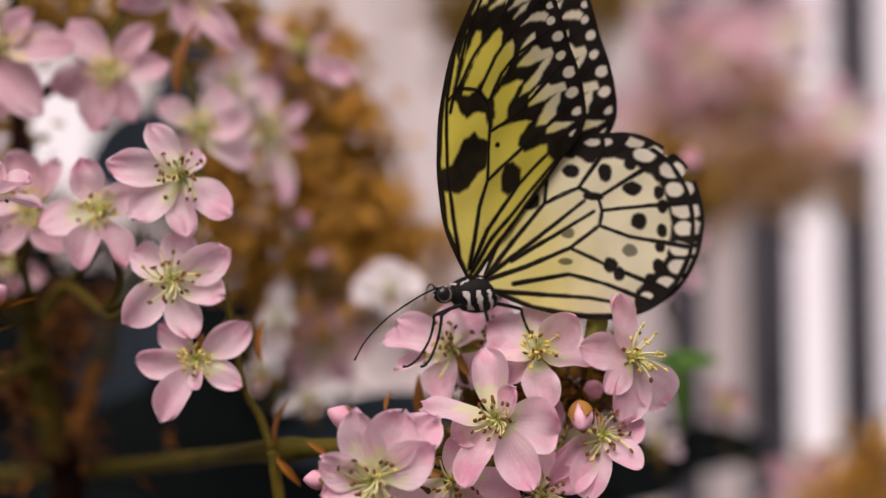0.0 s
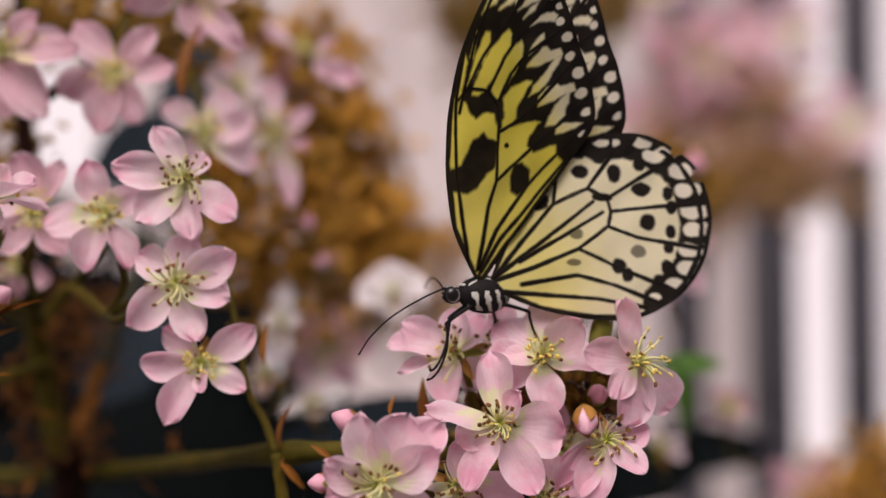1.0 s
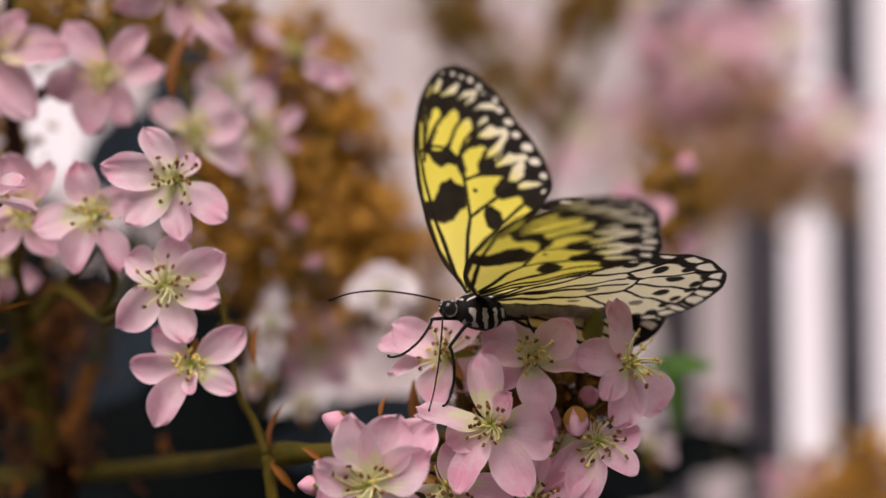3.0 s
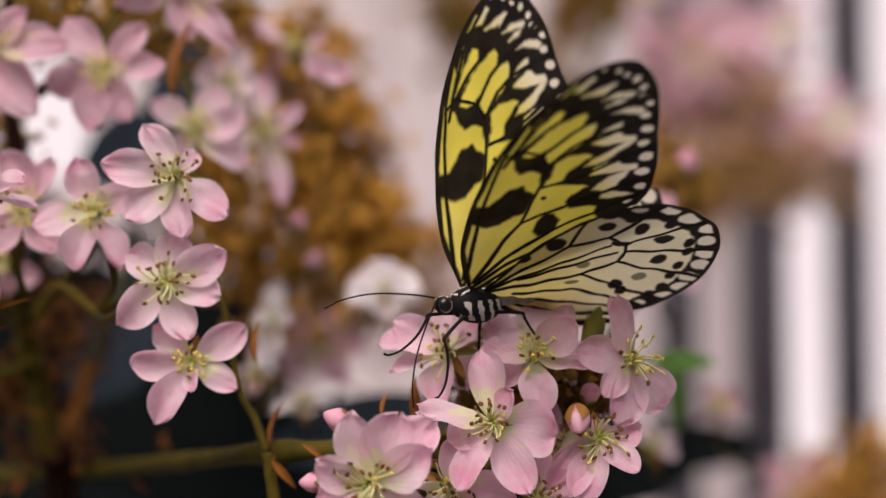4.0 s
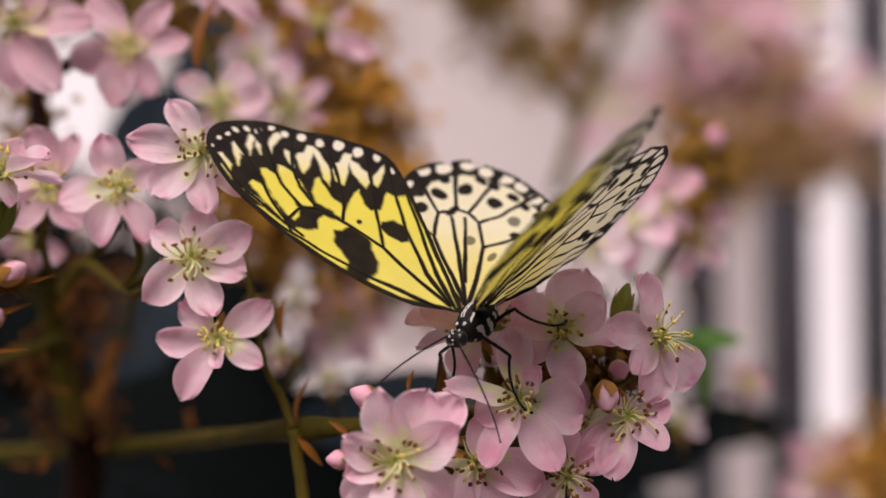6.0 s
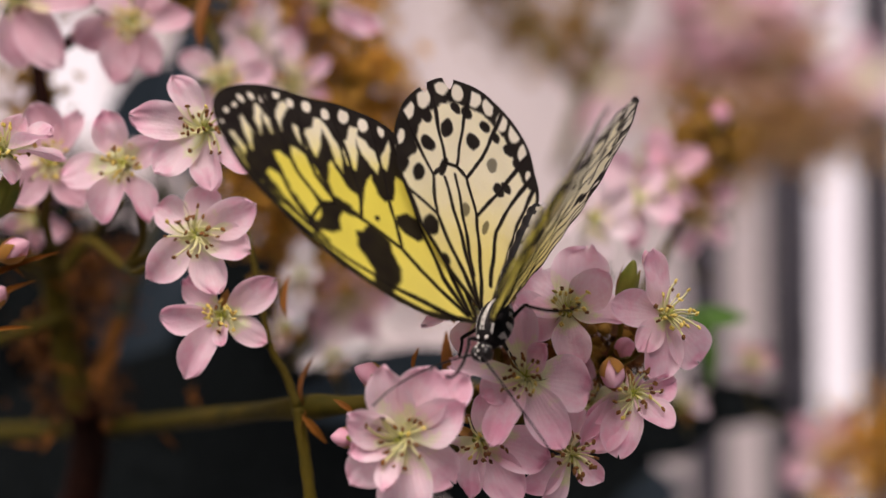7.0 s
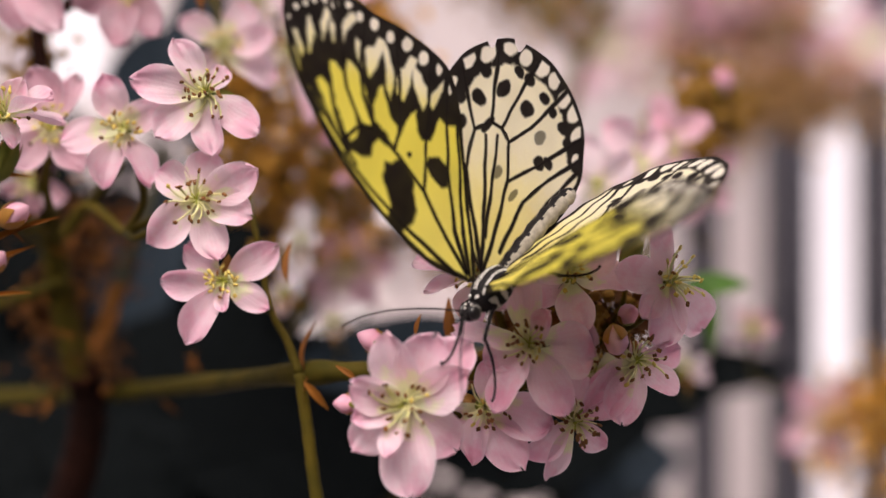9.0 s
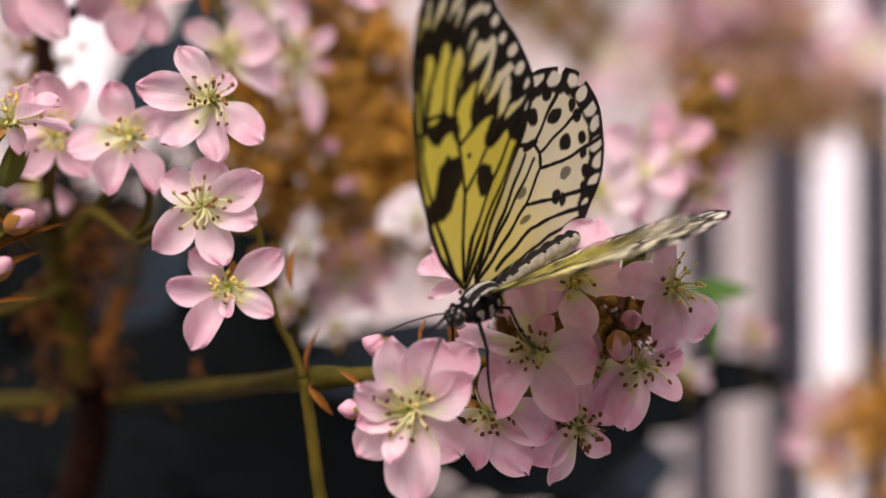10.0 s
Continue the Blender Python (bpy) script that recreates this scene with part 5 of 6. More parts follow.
CREAM_OUTER = [
    [(4.6, 52.9), (3.1, 56.8), (2.5, 55.9)],
    [(3.4, 54.5), (2.6, 57.0), (1.3, 59.4), (0.5, 58.8), (1.7, 55.3)],
    [(1.0, 54.1), (-0.7, 56.3), (-3.1, 59.0), (-4.0, 58.9), (-3.4, 57.4), (-2.6, 55.0), (-2.3, 56.4), (-1.1, 55.3)],
    [(-3.1, 54.3), (-5.0, 56.8), (-7.8, 58.3), (-8.2, 57.8), (-7.7, 56.7), (-5.6, 55.8)],
    [(-4.7, 52.9), (-6.1, 55.4), (-7.3, 56.2), (-6.9, 54.7)],
    [(-6.3, 51.6), (-7.9, 53.4), (-9.8, 54.4), (-11.0, 54.6), (-12.1, 54.1), (-11.5, 52.9), (-8.2, 52.6)],
]
CREAM_INNER = [
    [(-6.7, 45.9), (-7.2, 47.8), (-8.7, 49.9), (-9.4, 50.2), (-9.6, 49.0), (-8.2, 47.3)],
    [(-6.7, 43.4), (-7.8, 45.4), (-9.5, 47.4), (-10.5, 47.5), (-11.5, 46.9), (-13.5, 47.6), (-14.2, 46.5), (-12.6, 45.3), (-10.6, 44.6), (-8.7, 43.6)],
    [(-7.8, 37.5), (-8.5, 39.6), (-10.5, 41.8), (-12.6, 45.3), (-14.0, 46.1), (-13.6, 44.4), (-12.5, 42.8), (-12.0, 41.0), (-9.9, 38.9)],
    [(-10.1, 35.6), (-10.0, 37.5), (-11.4, 39.4), (-13.5, 40.4), (-14.6, 40.0), (-17.4, 40.8), (-18.1, 39.4), (-16.1, 38.7), (-14.2, 37.7), (-12.0, 36.3)],
    [(-12.3, 31.6), (-12.9, 33.6), (-14.2, 36.3), (-15.3, 38.0), (-16.7, 38.9), (-16.9, 37.0), (-16.2, 35.7), (-16.3, 34.1), (-14.5, 32.3)],
    [(-14.7, 30.3), (-14.7, 31.6), (-16.1, 32.6), (-18.1, 32.7), (-20.6, 32.9), (-18.7, 31.8), (-16.3, 30.7)],
]
# white spots along the margin: forward, outward, radii along and across the margin
FORE_SPOTS = [(0.2, 61.6, 0.5, 0.4), (-2.6, 62.0, 0.6, 0.5), (-4.6, 61.3, 0.5, 0.6), (-6.7, 61.0, 0.9, 0.6), (-8.7, 59.6, 0.9, 0.6), (-9.9, 57.6, 0.9, 0.7), (-12.3, 56.0, 1.0, 0.7), (-12.7, 52.9, 1.0, 0.8), (-14.7, 50.0, 1.3, 0.95), (-15.9, 46.2, 1.2, 0.9), (-18.3, 43.0, 1.45, 1.1), (-19.5, 38.9, 1.45, 1.1), (-21.2, 35.2, 1.4, 0.8), (-20.9, 30.8, 1.2, 0.5)]
# the pale marginal spots of the hindwing and the dark scallops inside them
HIND_SPOTS = [(-18.3, 29.5, 0.9, 0.5), (-22.2, 29.1, 1.6, 0.8), (-28.5, 29.4, 2.0, 1.3), (-33.2, 27.1, 2.2, 1.5), (-38.6, 24.2, 2.0, 1.6), (-39.6, 20.3, 1.8, 1.4), (-41.3, 16.2, 2.1, 1.6), (-41.7, 12.5, 2.0, 1.4), (-40.8, 8.4, 2.1, 1.4), (-40.6, 4.8, 2.0, 1.4), (-38.1, 1.4, 1.9, 1.2), (-34.1, -1.2, 1.2, 0.7)]
HIND_SCALLOPS = [(-17.1, 27.6, 2.1, 1.5), (-22.0, 26.8, 1.5, 1.6), (-26.8, 27.8, 1.8, 0.9), (-30.5, 25.6, 1.4, 1.5), (-35.8, 24.8, 1.3, 1.3), (-36.8, 19.7, 1.2, 1.4), (-37.6, 17.0, 1.2, 1.5), (-37.6, 11.8, 1.2, 1.4), (-37.2, 8.6, 1.1, 1.4), (-36.9, 4.5, 1.3, 1.5), (-35.3, 1.3, 1.4, 1.6)]


def smoothstep(x, a, b):
    q = np.clip((x - a) / (b - a), 0, 1)
    return q * q * (3 - 2 * q)


def line_distance(p, line):
    """The distance of many points to one polyline, and how far along it the nearest place lies (0 to 1)."""
    best = np.full(len(p), 1e9)
    along = np.zeros(len(p))
    n = len(line) - 1
    for k in range(n):
        a, b = np.array(line[k][:2]), np.array(line[k + 1][:2])
        d = b - a
        q = np.clip(((p - a) @ d) / max(d @ d, 1e-9), 0, 1)
        dist = np.hypot(*(p - a - q[:, None] * d).T)
        near = dist < best
        best[near], along[near] = dist[near], ((k + q) / n)[near]
    return best, along


def ripple(p, scale, seed):
    """Soft unevenness for hand-drawn looking edges."""
    return np.array([noise.noise((x * scale + seed, y * scale, seed * 1.7)) for x, y in p])


def patch(p, loop):
    """How far many points lie inside a closed outline; negative outside."""
    inside = np.zeros(len(p), bool)
    for (ax, ay), (bx, by) in zip(loop, loop[1:] + loop[:1]):
        if ay != by:
            inside ^= ((ay > p[:, 1]) != (by > p[:, 1])) & (p[:, 0] < (bx - ax) * (p[:, 1] - ay) / (by - ay) + ax)
    away, _ = line_distance(p, loop + loop[:1])
    return np.where(inside, away, -away)


def within(q, loop):
    """Whether a place lies inside a closed outline."""
    inside = False
    for a, b in zip(loop, loop[1:] + loop[:1]):
        if (a.y > q.y) != (b.y > q.y) and q.x < (b.x - a.x) * (q.y - a.y) / (b.y - a.y) + a.x:
            inside = not inside
    return inside


def wing_colours(p, edge, veins, blots, fore):
    """Pale cells with dark veins, blots, margin and white marginal spots."""
    closed = [v[:2] for v in edge]
    margin = closed[len(FORE_EDGE) // 2 - 2:-5] if fore else closed[4:-4]
    margin = [v[:2] for v in spline([(*v, 0) for v in margin], 60)]
    rim, _ = line_distance(p, closed + closed[:1])
    m, _ = line_distance(p, margin)
    dist = np.stack([line_distance(p, v)[0] for v in veins], 1)
    order = np.sort(dist, 1)
    d1 = order[:, 0]
    wob = ripple(p, 0.55, 3.0) * 0.6 + ripple(p, 1.6, 9.0) * 0.25
    out = np.hypot(*p.T)
    yellow = np.array((0.90, 0.80, 0.12))
    lemon = np.array((0.92, 0.82, 0.30))
    cream = np.array((0.95, 0.90, 0.66))
    white = np.array((0.95, 0.90, 0.77))
    if fore:
        f = smoothstep(m + wob * 2, 15, 6)[:, None]
        ground = yellow * (1 - f) + cream * f
        near = smoothstep(out, 30, 8)[:, None] * 0.35
        ground = ground * (1 - near) + lemon * near
        dark = smoothstep(patch(p, FORE_FRONT + [(-60, 0), (-60, 90), (40, 90)]) + wob * 0.45, -0.35, 0.35)
        for marks in (YELLOW_MARKS, CREAM_OUTER, CREAM_INNER):
            for loop in marks:
                # rounded, feathered patches
                dark *= 1 - smoothstep(patch(p, loop) + wob * 0.35 + 0.10, -0.30, 0.36)
        for bar in FORE_BARS:
            dark = np.maximum(dark, smoothstep(patch(p, bar) + wob * 0.4 + 0.1, -0.4, 0.35))
        pale = np.zeros(len(p))
        for a0, b0, ra, rb in FORE_SPOTS:
            # long axis square to the margin
            way = np.array((-0.86, 0.5)) if b0 < 58 else np.array((-0.35, 0.94))
            u, v = (p - np.array((a0, b0))) @ way, (p - np.array((a0, b0))) @ np.array((-way[1], way[0]))
            pale = np.maximum(pale, smoothstep(np.hypot(u / ra, v / rb) + wob * 0.3, 1.18, 0.82))
        dark = dark * (1 - pale)
        ground = ground * (1 - pale[:, None]) + white * pale[:, None]
        rimw, veinw = 0.85, 0.24
    else:
        f = smoothstep(out + wob * 3, 10, 30)[:, None]
        ground = lemon * (1 - f) + cream * f
        dark = smoothstep(m + wob * 0.8, 5.5, 4.8)
        for a0, b0, ra, rb in HIND_SCALLOPS:
            q = np.hypot((p[:, 0] - a0) / ra, (p[:, 1] - b0) / rb) + wob * 0.3
            dark = np.maximum(dark, smoothstep(q, 1.18, 0.86))
        pale = np.zeros(len(p))
        for a0, b0, ra, rb in HIND_SPOTS:
            a0, b0, ra, rb = a0 + (a0 + 22) * 0.035, b0 + (b0 - 13) * 0.035, ra * 1.12, rb * 1.12
            q = np.hypot((p[:, 0] - a0) / ra, (p[:, 1] - b0) / rb) + wob * 0.22
            pale = np.maximum(pale, smoothstep(q, 1.10, 0.84))
        dark = dark * (1 - pale)
        ground = ground * (1 - pale[:, None]) + white * pale[:, None]
        rimw, veinw = 0.75, 0.26
    dark = np.maximum(dark, smoothstep(rim + wob * 0.15, rimw + 0.25, rimw - 0.1))
    # the veins widen towards the root of the wing
    width = veinw + 0.16 * smoothstep(out, 26, 4) + 0.16 * smoothstep(m, 12, 5)
    dark = np.maximum(dark, smoothstep(d1 + wob * 0.12, width + 0.30, width - 0.04))
    for k, (a, b, ra, rb) in enumerate(blots):
        q = np.hypot((p[:, 0] - a) / ra, (p[:, 1] - b) / rb) + wob * 0.28
        dark = np.maximum(dark, smoothstep(q, 1.14, 0.84) * (0.75 if not fore and k in (4, 5, 8) else 1.0))
    dark = dark * (0.990 + 0.010 * ripple(p, 0.35, 33.0))
    black = np.array((0.011, 0.007, 0.007))
    return ground * (1 - dark[:, None]) + black * dark[:, None]


def wing(name, side, edge, veins, blots, fore, parent, label, torn=False):
    """One wing in its own space: x forward, y outward, hinge at the origin."""
    loop = [Vector((*q, 0)) for q in edge]
    loop = [q.to_2d() for q in spline(loop + loop[:1], 520)[:-1]]
    centre = Vector((-6.5, 33.0)) if fore else Vector((-22.0, 13.0))
    rings = 84
    n = len(loop)
    if torn:
        # two chips are missing from the margin
        for at, deep, wide in (((-36.6, 29.0), 0.10, 1.3), ((-41.4, 23.6), 0.12, 1.6)):
            for i, q in enumerate(loop):
                d = (q - Vector(at)).length
                if d < wide:
                    loop[i] = q + (centre - q) * deep * (1 - d / wide) ** 0.6
    pts = [centre] + [centre + (q - centre) * (k / rings) ** 0.9 for k in range(1, rings + 1) for q in loop]
    p = np.array([(q.x, q.y) for q in pts])
    col = wing_colours(p, [q[:] for q in edge], veins, blots, fore)
    a, b = p.T
    z = 0.9 * np.sin(np.clip(b / 60, -0.2, 1.2) * math.pi) * (1 if fore else 0.6) + 0.12 * np.sin(a * 0.9) + 0.10 * np.sin(b * 0.55 + a * 0.3)
    verts = np.stack([a, b * side, z], 1) * MM
    faces = [(0, 1 + i, 1 + (i + 1) % n) for i in range(n)]
    for k in range(rings - 1):
        o, q = 1 + k * n, 1 + (k + 1) * n
        faces += [(o + i, q + i, q + (i + 1) % n, o + (i + 1) % n) for i in range(n)]
    if side < 0:
        faces = [f[::-1] for f in faces]
    me = bpy.data.meshes.new(name)
    me.from_pydata(verts.tolist(), [], faces)
    at = me.color_attributes.new("pattern", "FLOAT_COLOR", "POINT")
    at.data.foreach_set("color", np.concatenate([col, np.ones((len(col), 1))], 1).astype(np.float32).ravel())
    me.materials.append(WING)
    me.polygons.foreach_set("use_smooth", np.ones(len(me.polygons), bool))
    ob = tagged(new(name, me), label)
    ob.parent = parent
    for v in veins:
        line = [q for q in spline([(*q[:2], 0) for q in v], 16) if within(q, loop)]
        if len(line) < 3:
            continue
        for q in line:
            q.z = 0.9 * math.sin(max(-0.2, min(1.2, q.y / 60)) * math.pi) * (1 if fore else 0.6) + 0.12 * math.sin(q.x * 0.9) + 0.10 * math.sin(q.y * 0.55 + q.x * 0.3)
            q.y *= side
        bm = bmesh.new()
        tube(bm, [q * MM for q in line], taper(len(line) - 1, 0.16 * MM, 0.09 * MM), 6)
        part("vein", bm, VEIN, ob)
    return ob


def banded(bm, rule):
    for f in bm.faces:
        f.material_index = rule(f.calc_center_median() / MM)


def build_butterfly():
    """x forward, y to its left, z up; the origin sits in the middle of the thorax."""
    b = tagged(new("butterfly"), "black, white and yellow butterfly on pink blossom", "butterfly")
    bm = bmesh.new()
    ball(bm, (0, 0, -0.4 * MM), (5.6 * MM, 3.3 * MM, 3.9 * MM), 110, 80)
    def stripes(c):
        w = 1.5 * noise.noise(c * 0.7) + 0.5 * noise.noise(c * 2.3)
        thin = 0.50 + 0.5 * noise.noise(c * 0.9 + Vector((7, 1, 3)))
        if c.x > 3.9:
            return 0
        if c.z > 0.4 - 0.12 * c.x:
            return int(math.sin(abs(c.y) * 4.0 + 0.6 + 0.4 * w) > 0.80 and c.x > -4.0)
        return int(math.sin((c.x * 0.92 - c.z * 0.34) * 2.9 + w) > thin - 0.14 and c.z > -3.7)

    banded(bm, stripes)
    part("thorax", bm, [CHITIN, SCALE_WHITE], b, "thorax striped black and white")
    bm = bmesh.new()
    pts = spline([(-3.6, 0, 0.4), (-10, 0, 1.6), (-19, 0, 2.6), (-26, 0, 2.8), (-29, 0, 2.5)], 40)
    rad = [(1.5 + 0.3 * math.sin(math.pi * k / 40) + 0.20 * math.sin(k * 2 * math.pi / 5)) * (1.0 if k < 35 else 1 - (k - 34) / 8) for k in range(41)]
    tube(bm, [q * MM for q in pts], [r * MM for r in rad], 24)
    banded(bm, lambda c: int(not (c.z > min(2.6, 0.4 - 0.12 * c.x) + 0.9 and abs(c.y) < 1.0)))
    part("abdomen", bm, [CHITIN, ABDOMEN], b, "pale grey ringed abdomen with a black back stripe")
    bm = bmesh.new()
    ball(bm, (6.8 * MM, 0, -0.8 * MM), (2.2 * MM, 1.7 * MM, 1.8 * MM), 24, 16)
    head = part("head", bm, CHITIN, b, "black head dotted with white")
    for s in (-1, 1):
        bm = bmesh.new()
        ball(bm, (7.2 * MM, s * 1.35 * MM, -0.7 * MM), (1.4 * MM, 0.85 * MM, 1.45 * MM), 18, 12)
        part("eye", bm, EYE, head)
        bm = bmesh.new()
        ball(bm, (6.95 * MM, s * 1.18 * MM, -0.85 * MM), (1.46 * MM, 0.62 * MM, 1.50 * MM), 24, 12)
        part("eye_rim", bm, SCALE_WHITE, head, "thin white rim round the eye")
    spots = random.Random(5)
    for k in range(14):
        bm = bmesh.new()
        az, el = spots.uniform(0, 6.28), spots.uniform(-0.5, 1.3)
        d = Vector((math.cos(el) * math.cos(az) * 2.08 + 6.8, math.cos(el) * math.sin(az) * 1.78, math.sin(el) * 1.78 - 0.8)) * MM
        ball(bm, d, (0.28 * MM, 0.26 * MM, 0.20 * MM), 8, 6)
        part("white_spot", bm, SCALE_WHITE, head)
    bm = bmesh.new()
    for x, y, z in ((4.6, 0.9, 1.3), (4.6, -0.9, 1.3)):
        ball(bm, Vector((x, y, z)) * MM, (0.80 * MM, 0.34 * MM, 0.30 * MM), 10, 7)
    part("collar", bm, SCALE_WHITE, b, "white scale tufts on the collar")
    return b


butterfly = build_butterfly()
wings = {}
for s_ in (1, -1):
    wings["F", s_] = wing("forewing", s_, FORE_EDGE, FORE_VEINS, FORE_BLOTS, True, butterfly, "yellow forewing with black veins, blots and white spots")
    wings["H", s_] = wing("hindwing", s_, HIND_EDGE, HIND_VEINS, HIND_BLOTS, False, butterfly, "cream hindwing with black veins and a spotted margin" + (", chipped at the edge" if s_ < 0 else ""), s_ < 0)


def limb(name, points, r0, r1, tip=0.0, label=""):
    bm = bmesh.new()
    pts = [Vector(p) * MM for p in points]
    line = spline(pts, 24)
    rad = taper(24, r0 * MM, r1 * MM, 0.7)
    tube(bm, line, rad, 8)
    if tip:
        ball(bm, line[-1], (tip * MM, tip * MM, tip * MM), 8, 6)
    return part(name, bm, CHITIN, butterfly, label)


# a bent leg at rest: thigh out and up, shin down to the foot, 18 mm from hip to foot
LEG = [(0, 0, 0), (3.0, 0, 1.5), (6.1, 0, 2.75), (6.8, 0, 2.75), (7.3, 0, 2.1), (10.6, 0, 0.1), (14.6, 0, -0.9), (17.2, 0, -0.6), (18.0, 0, 0.0)]
FEELER = [(0, 0, 0), (5, 0, 1.0), (12, 0, 1.6), (18, 0, 0.9), (22, 0, -0.6)]
legs = {k: limb("leg", LEG, 0.44, 0.22, 0.32, "thin black jointed leg") for k in ("left_front", "left_hind", "right_front", "right_hind")}
feelers = {k: limb("antenna", FEELER, 0.20, 0.15, 0.28, "long thin black antenna") for k in ("left", "right")}


# ---- what moves ----
def body(x, y, z, heading, nose, roll):
    """The butterfly's pose: thorax in mm, heading from east, nose up, roll, in degrees."""
    return Matrix.Translation(Vector((x, y, z)) * MM) @ Matrix.Rotation(radians(heading), 4, "Z") @ Matrix.Rotation(radians(-nose), 4, "Y") @ Matrix.Rotation(radians(roll), 4, "X")


def hinge(kind, side, lift, sweep, twist, back=0.0, up=0.0):
    """A wing's pose on the thorax: lift 0 is level, 90 upright; sweep is forward, twist raises the front edge; back and up shift its root a little."""
    m = Matrix.Rotation(radians(lift), 4, "X") @ Matrix.Rotation(radians(-twist), 4, "Y") @ Matrix.Rotation(radians(-sweep), 4, "Z")
    if side < 0:
        d = Matrix.Diagonal((1, -1, 1, 1))
        m = d @ m @ d
    x, y, z = (2.5, 2.0, 2.5) if kind == "F" else (-1.0, 2.0, 2.0)
    return Matrix.Translation(((x - back) * MM, side * y * MM, (z + up) * MM)) @ m


def aim(root, to):
    """A limb's pose: it starts at root and points at a place, both in mm in the butterfly's space."""
    root, to = Vector(root), Vector(to)
    x = (to - root).normalized()
    z = Vector((0, 0, 1))
    z = (z - x * z.dot(x)).normalized()
    return Matrix.Translation(root * MM) @ Matrix((x, z.cross(x), z)).transposed().to_4x4()


def motions():
    walk(butterfly, [
        (0.0, body(8.29, -0.03, 1190.71, 199.3, 4.1, 0.4)),
        (1.0, body(9.06, -0.03, 1191.37, 199.3, 4.1, 0.4)),
        (2.0, body(10.56, 1.43, 1192.42, 191.9, 21.6, -0.4)),
        (2.2, body(9.87, -0.11, 1192.14, 193.2, 17.7, -5.0)),
        (2.5, body(10.64, -0.28, 1190.86, 195.2, 23.2, 0.0)),
        (2.7, body(10.61, -2.31, 1189.09, 203.3, 17.6, -3.2)),
        (3.8, body(8.72, -3.01, 1187.91, 201.4, 0.7, 1.6)),
        (4.0, body(8.99, -2.11, 1189.19, 202.6, 3.2, -0.5)),
        (4.5, body(7.98, -6.05, 1189.10, 215.1, 4.9, -0.5)),
        (4.7, body(4.83, -8.83, 1187.40, 217.5, -14.9, -3.1)),
        (5.0, body(2.39, -12.78, 1184.28, 226.6, -27.0, -4.2)),
        (5.2, body(3.14, -6.72, 1182.60, 220.4, -29.0, 1.2)),
        (5.5, body(3.63, -10.06, 1183.98, 229.6, -16.9, 1.2)),
        (5.7, body(3.49, -8.52, 1183.35, 231.0, -17.3, 1.3)),
        (6.8, body(4.37, -15.56, 1177.27, 236.0, -44.2, 2.2)),
        (7.0, body(5.72, -14.47, 1176.87, 238.7, -44.3, 2.5)),
        (7.5, body(4.91, -13.49, 1177.24, 235.3, -44.5, 2.1)),
        (8.0, body(4.97, -15.49, 1177.38, 236.0, -44.9, -0.6)),
        (8.5, body(3.60, -17.08, 1177.01, 229.1, -43.4, -8.6)),
        (9.0, body(4.52, -13.73, 1177.16, 223.1, -32.5, -3.6)),
        (9.2, body(3.45, -14.86, 1175.47, 227.9, -34.0, -4.2)),
        (9.5, body(3.73, -16.83, 1176.60, 231.9, -29.5, -6.3)),
        (9.7, body(3.11, -18.57, 1177.47, 233.8, -21.6, -15.2)),
        (10.0, body(1.62, -15.27, 1175.87, 223.1, -18.1, -17.8)),
    ])
    walk(wings["F", 1], [
        (0.0, hinge("F", 1, 79.2, 0.6, -4.7)),
        (1.0, hinge("F", 1, 79.2, 0.6, -4.7)),
        (2.0, hinge("F", 1, 86.7, 3.2, 4.1)),
        (2.2, hinge("F", 1, 49.4, 5.1, 2.0)),
        (2.5, hinge("F", 1, 21.2, 1.9, 1.5)),
        (2.7, hinge("F", 1, 14.1, 6.9, 1.1)),
        (3.8, hinge("F", 1, 38.1, -3.6, 1.7)),
        (4.0, hinge("F", 1, 41.1, -4.1, 5.0)),
        (4.5, hinge("F", 1, 33.6, -0.7, 3.8)),
        (4.7, hinge("F", 1, 19.0, 4.1, -0.1)),
        (5.0, hinge("F", 1, 63.9, 2.8, 14.0)),
        (5.2, hinge("F", 1, 70.1, -0.7, 2.5)),
        (5.5, hinge("F", 1, 45.0, 5.9, 11.6)),
        (5.7, hinge("F", 1, 32.9, 5.4, -0.1)),
        (6.8, hinge("F", 1, 49.3, 4.0, 16.1)),
        (7.0, hinge("F", 1, 48.3, 3.0, 6.3)),
        (7.5, hinge("F", 1, 46.5, 4.3, 8.3)),
        (8.0, hinge("F", 1, 53.1, 3.9, 5.9)),
        (8.5, hinge("F", 1, 51.7, 4.6, 14.6)),
        (9.0, hinge("F", 1, 21.2, 4.8, 4.5)),
        (9.2, hinge("F", 1, 14.0, 4.5, -6.0)),
        (9.5, hinge("F", 1, 29.5, 12.5, 10.3)),
        (9.7, hinge("F", 1, 51.3, 5.1, 3.6)),
        (10.0, hinge("F", 1, 34.1, 9.1, 3.9)),
    ])
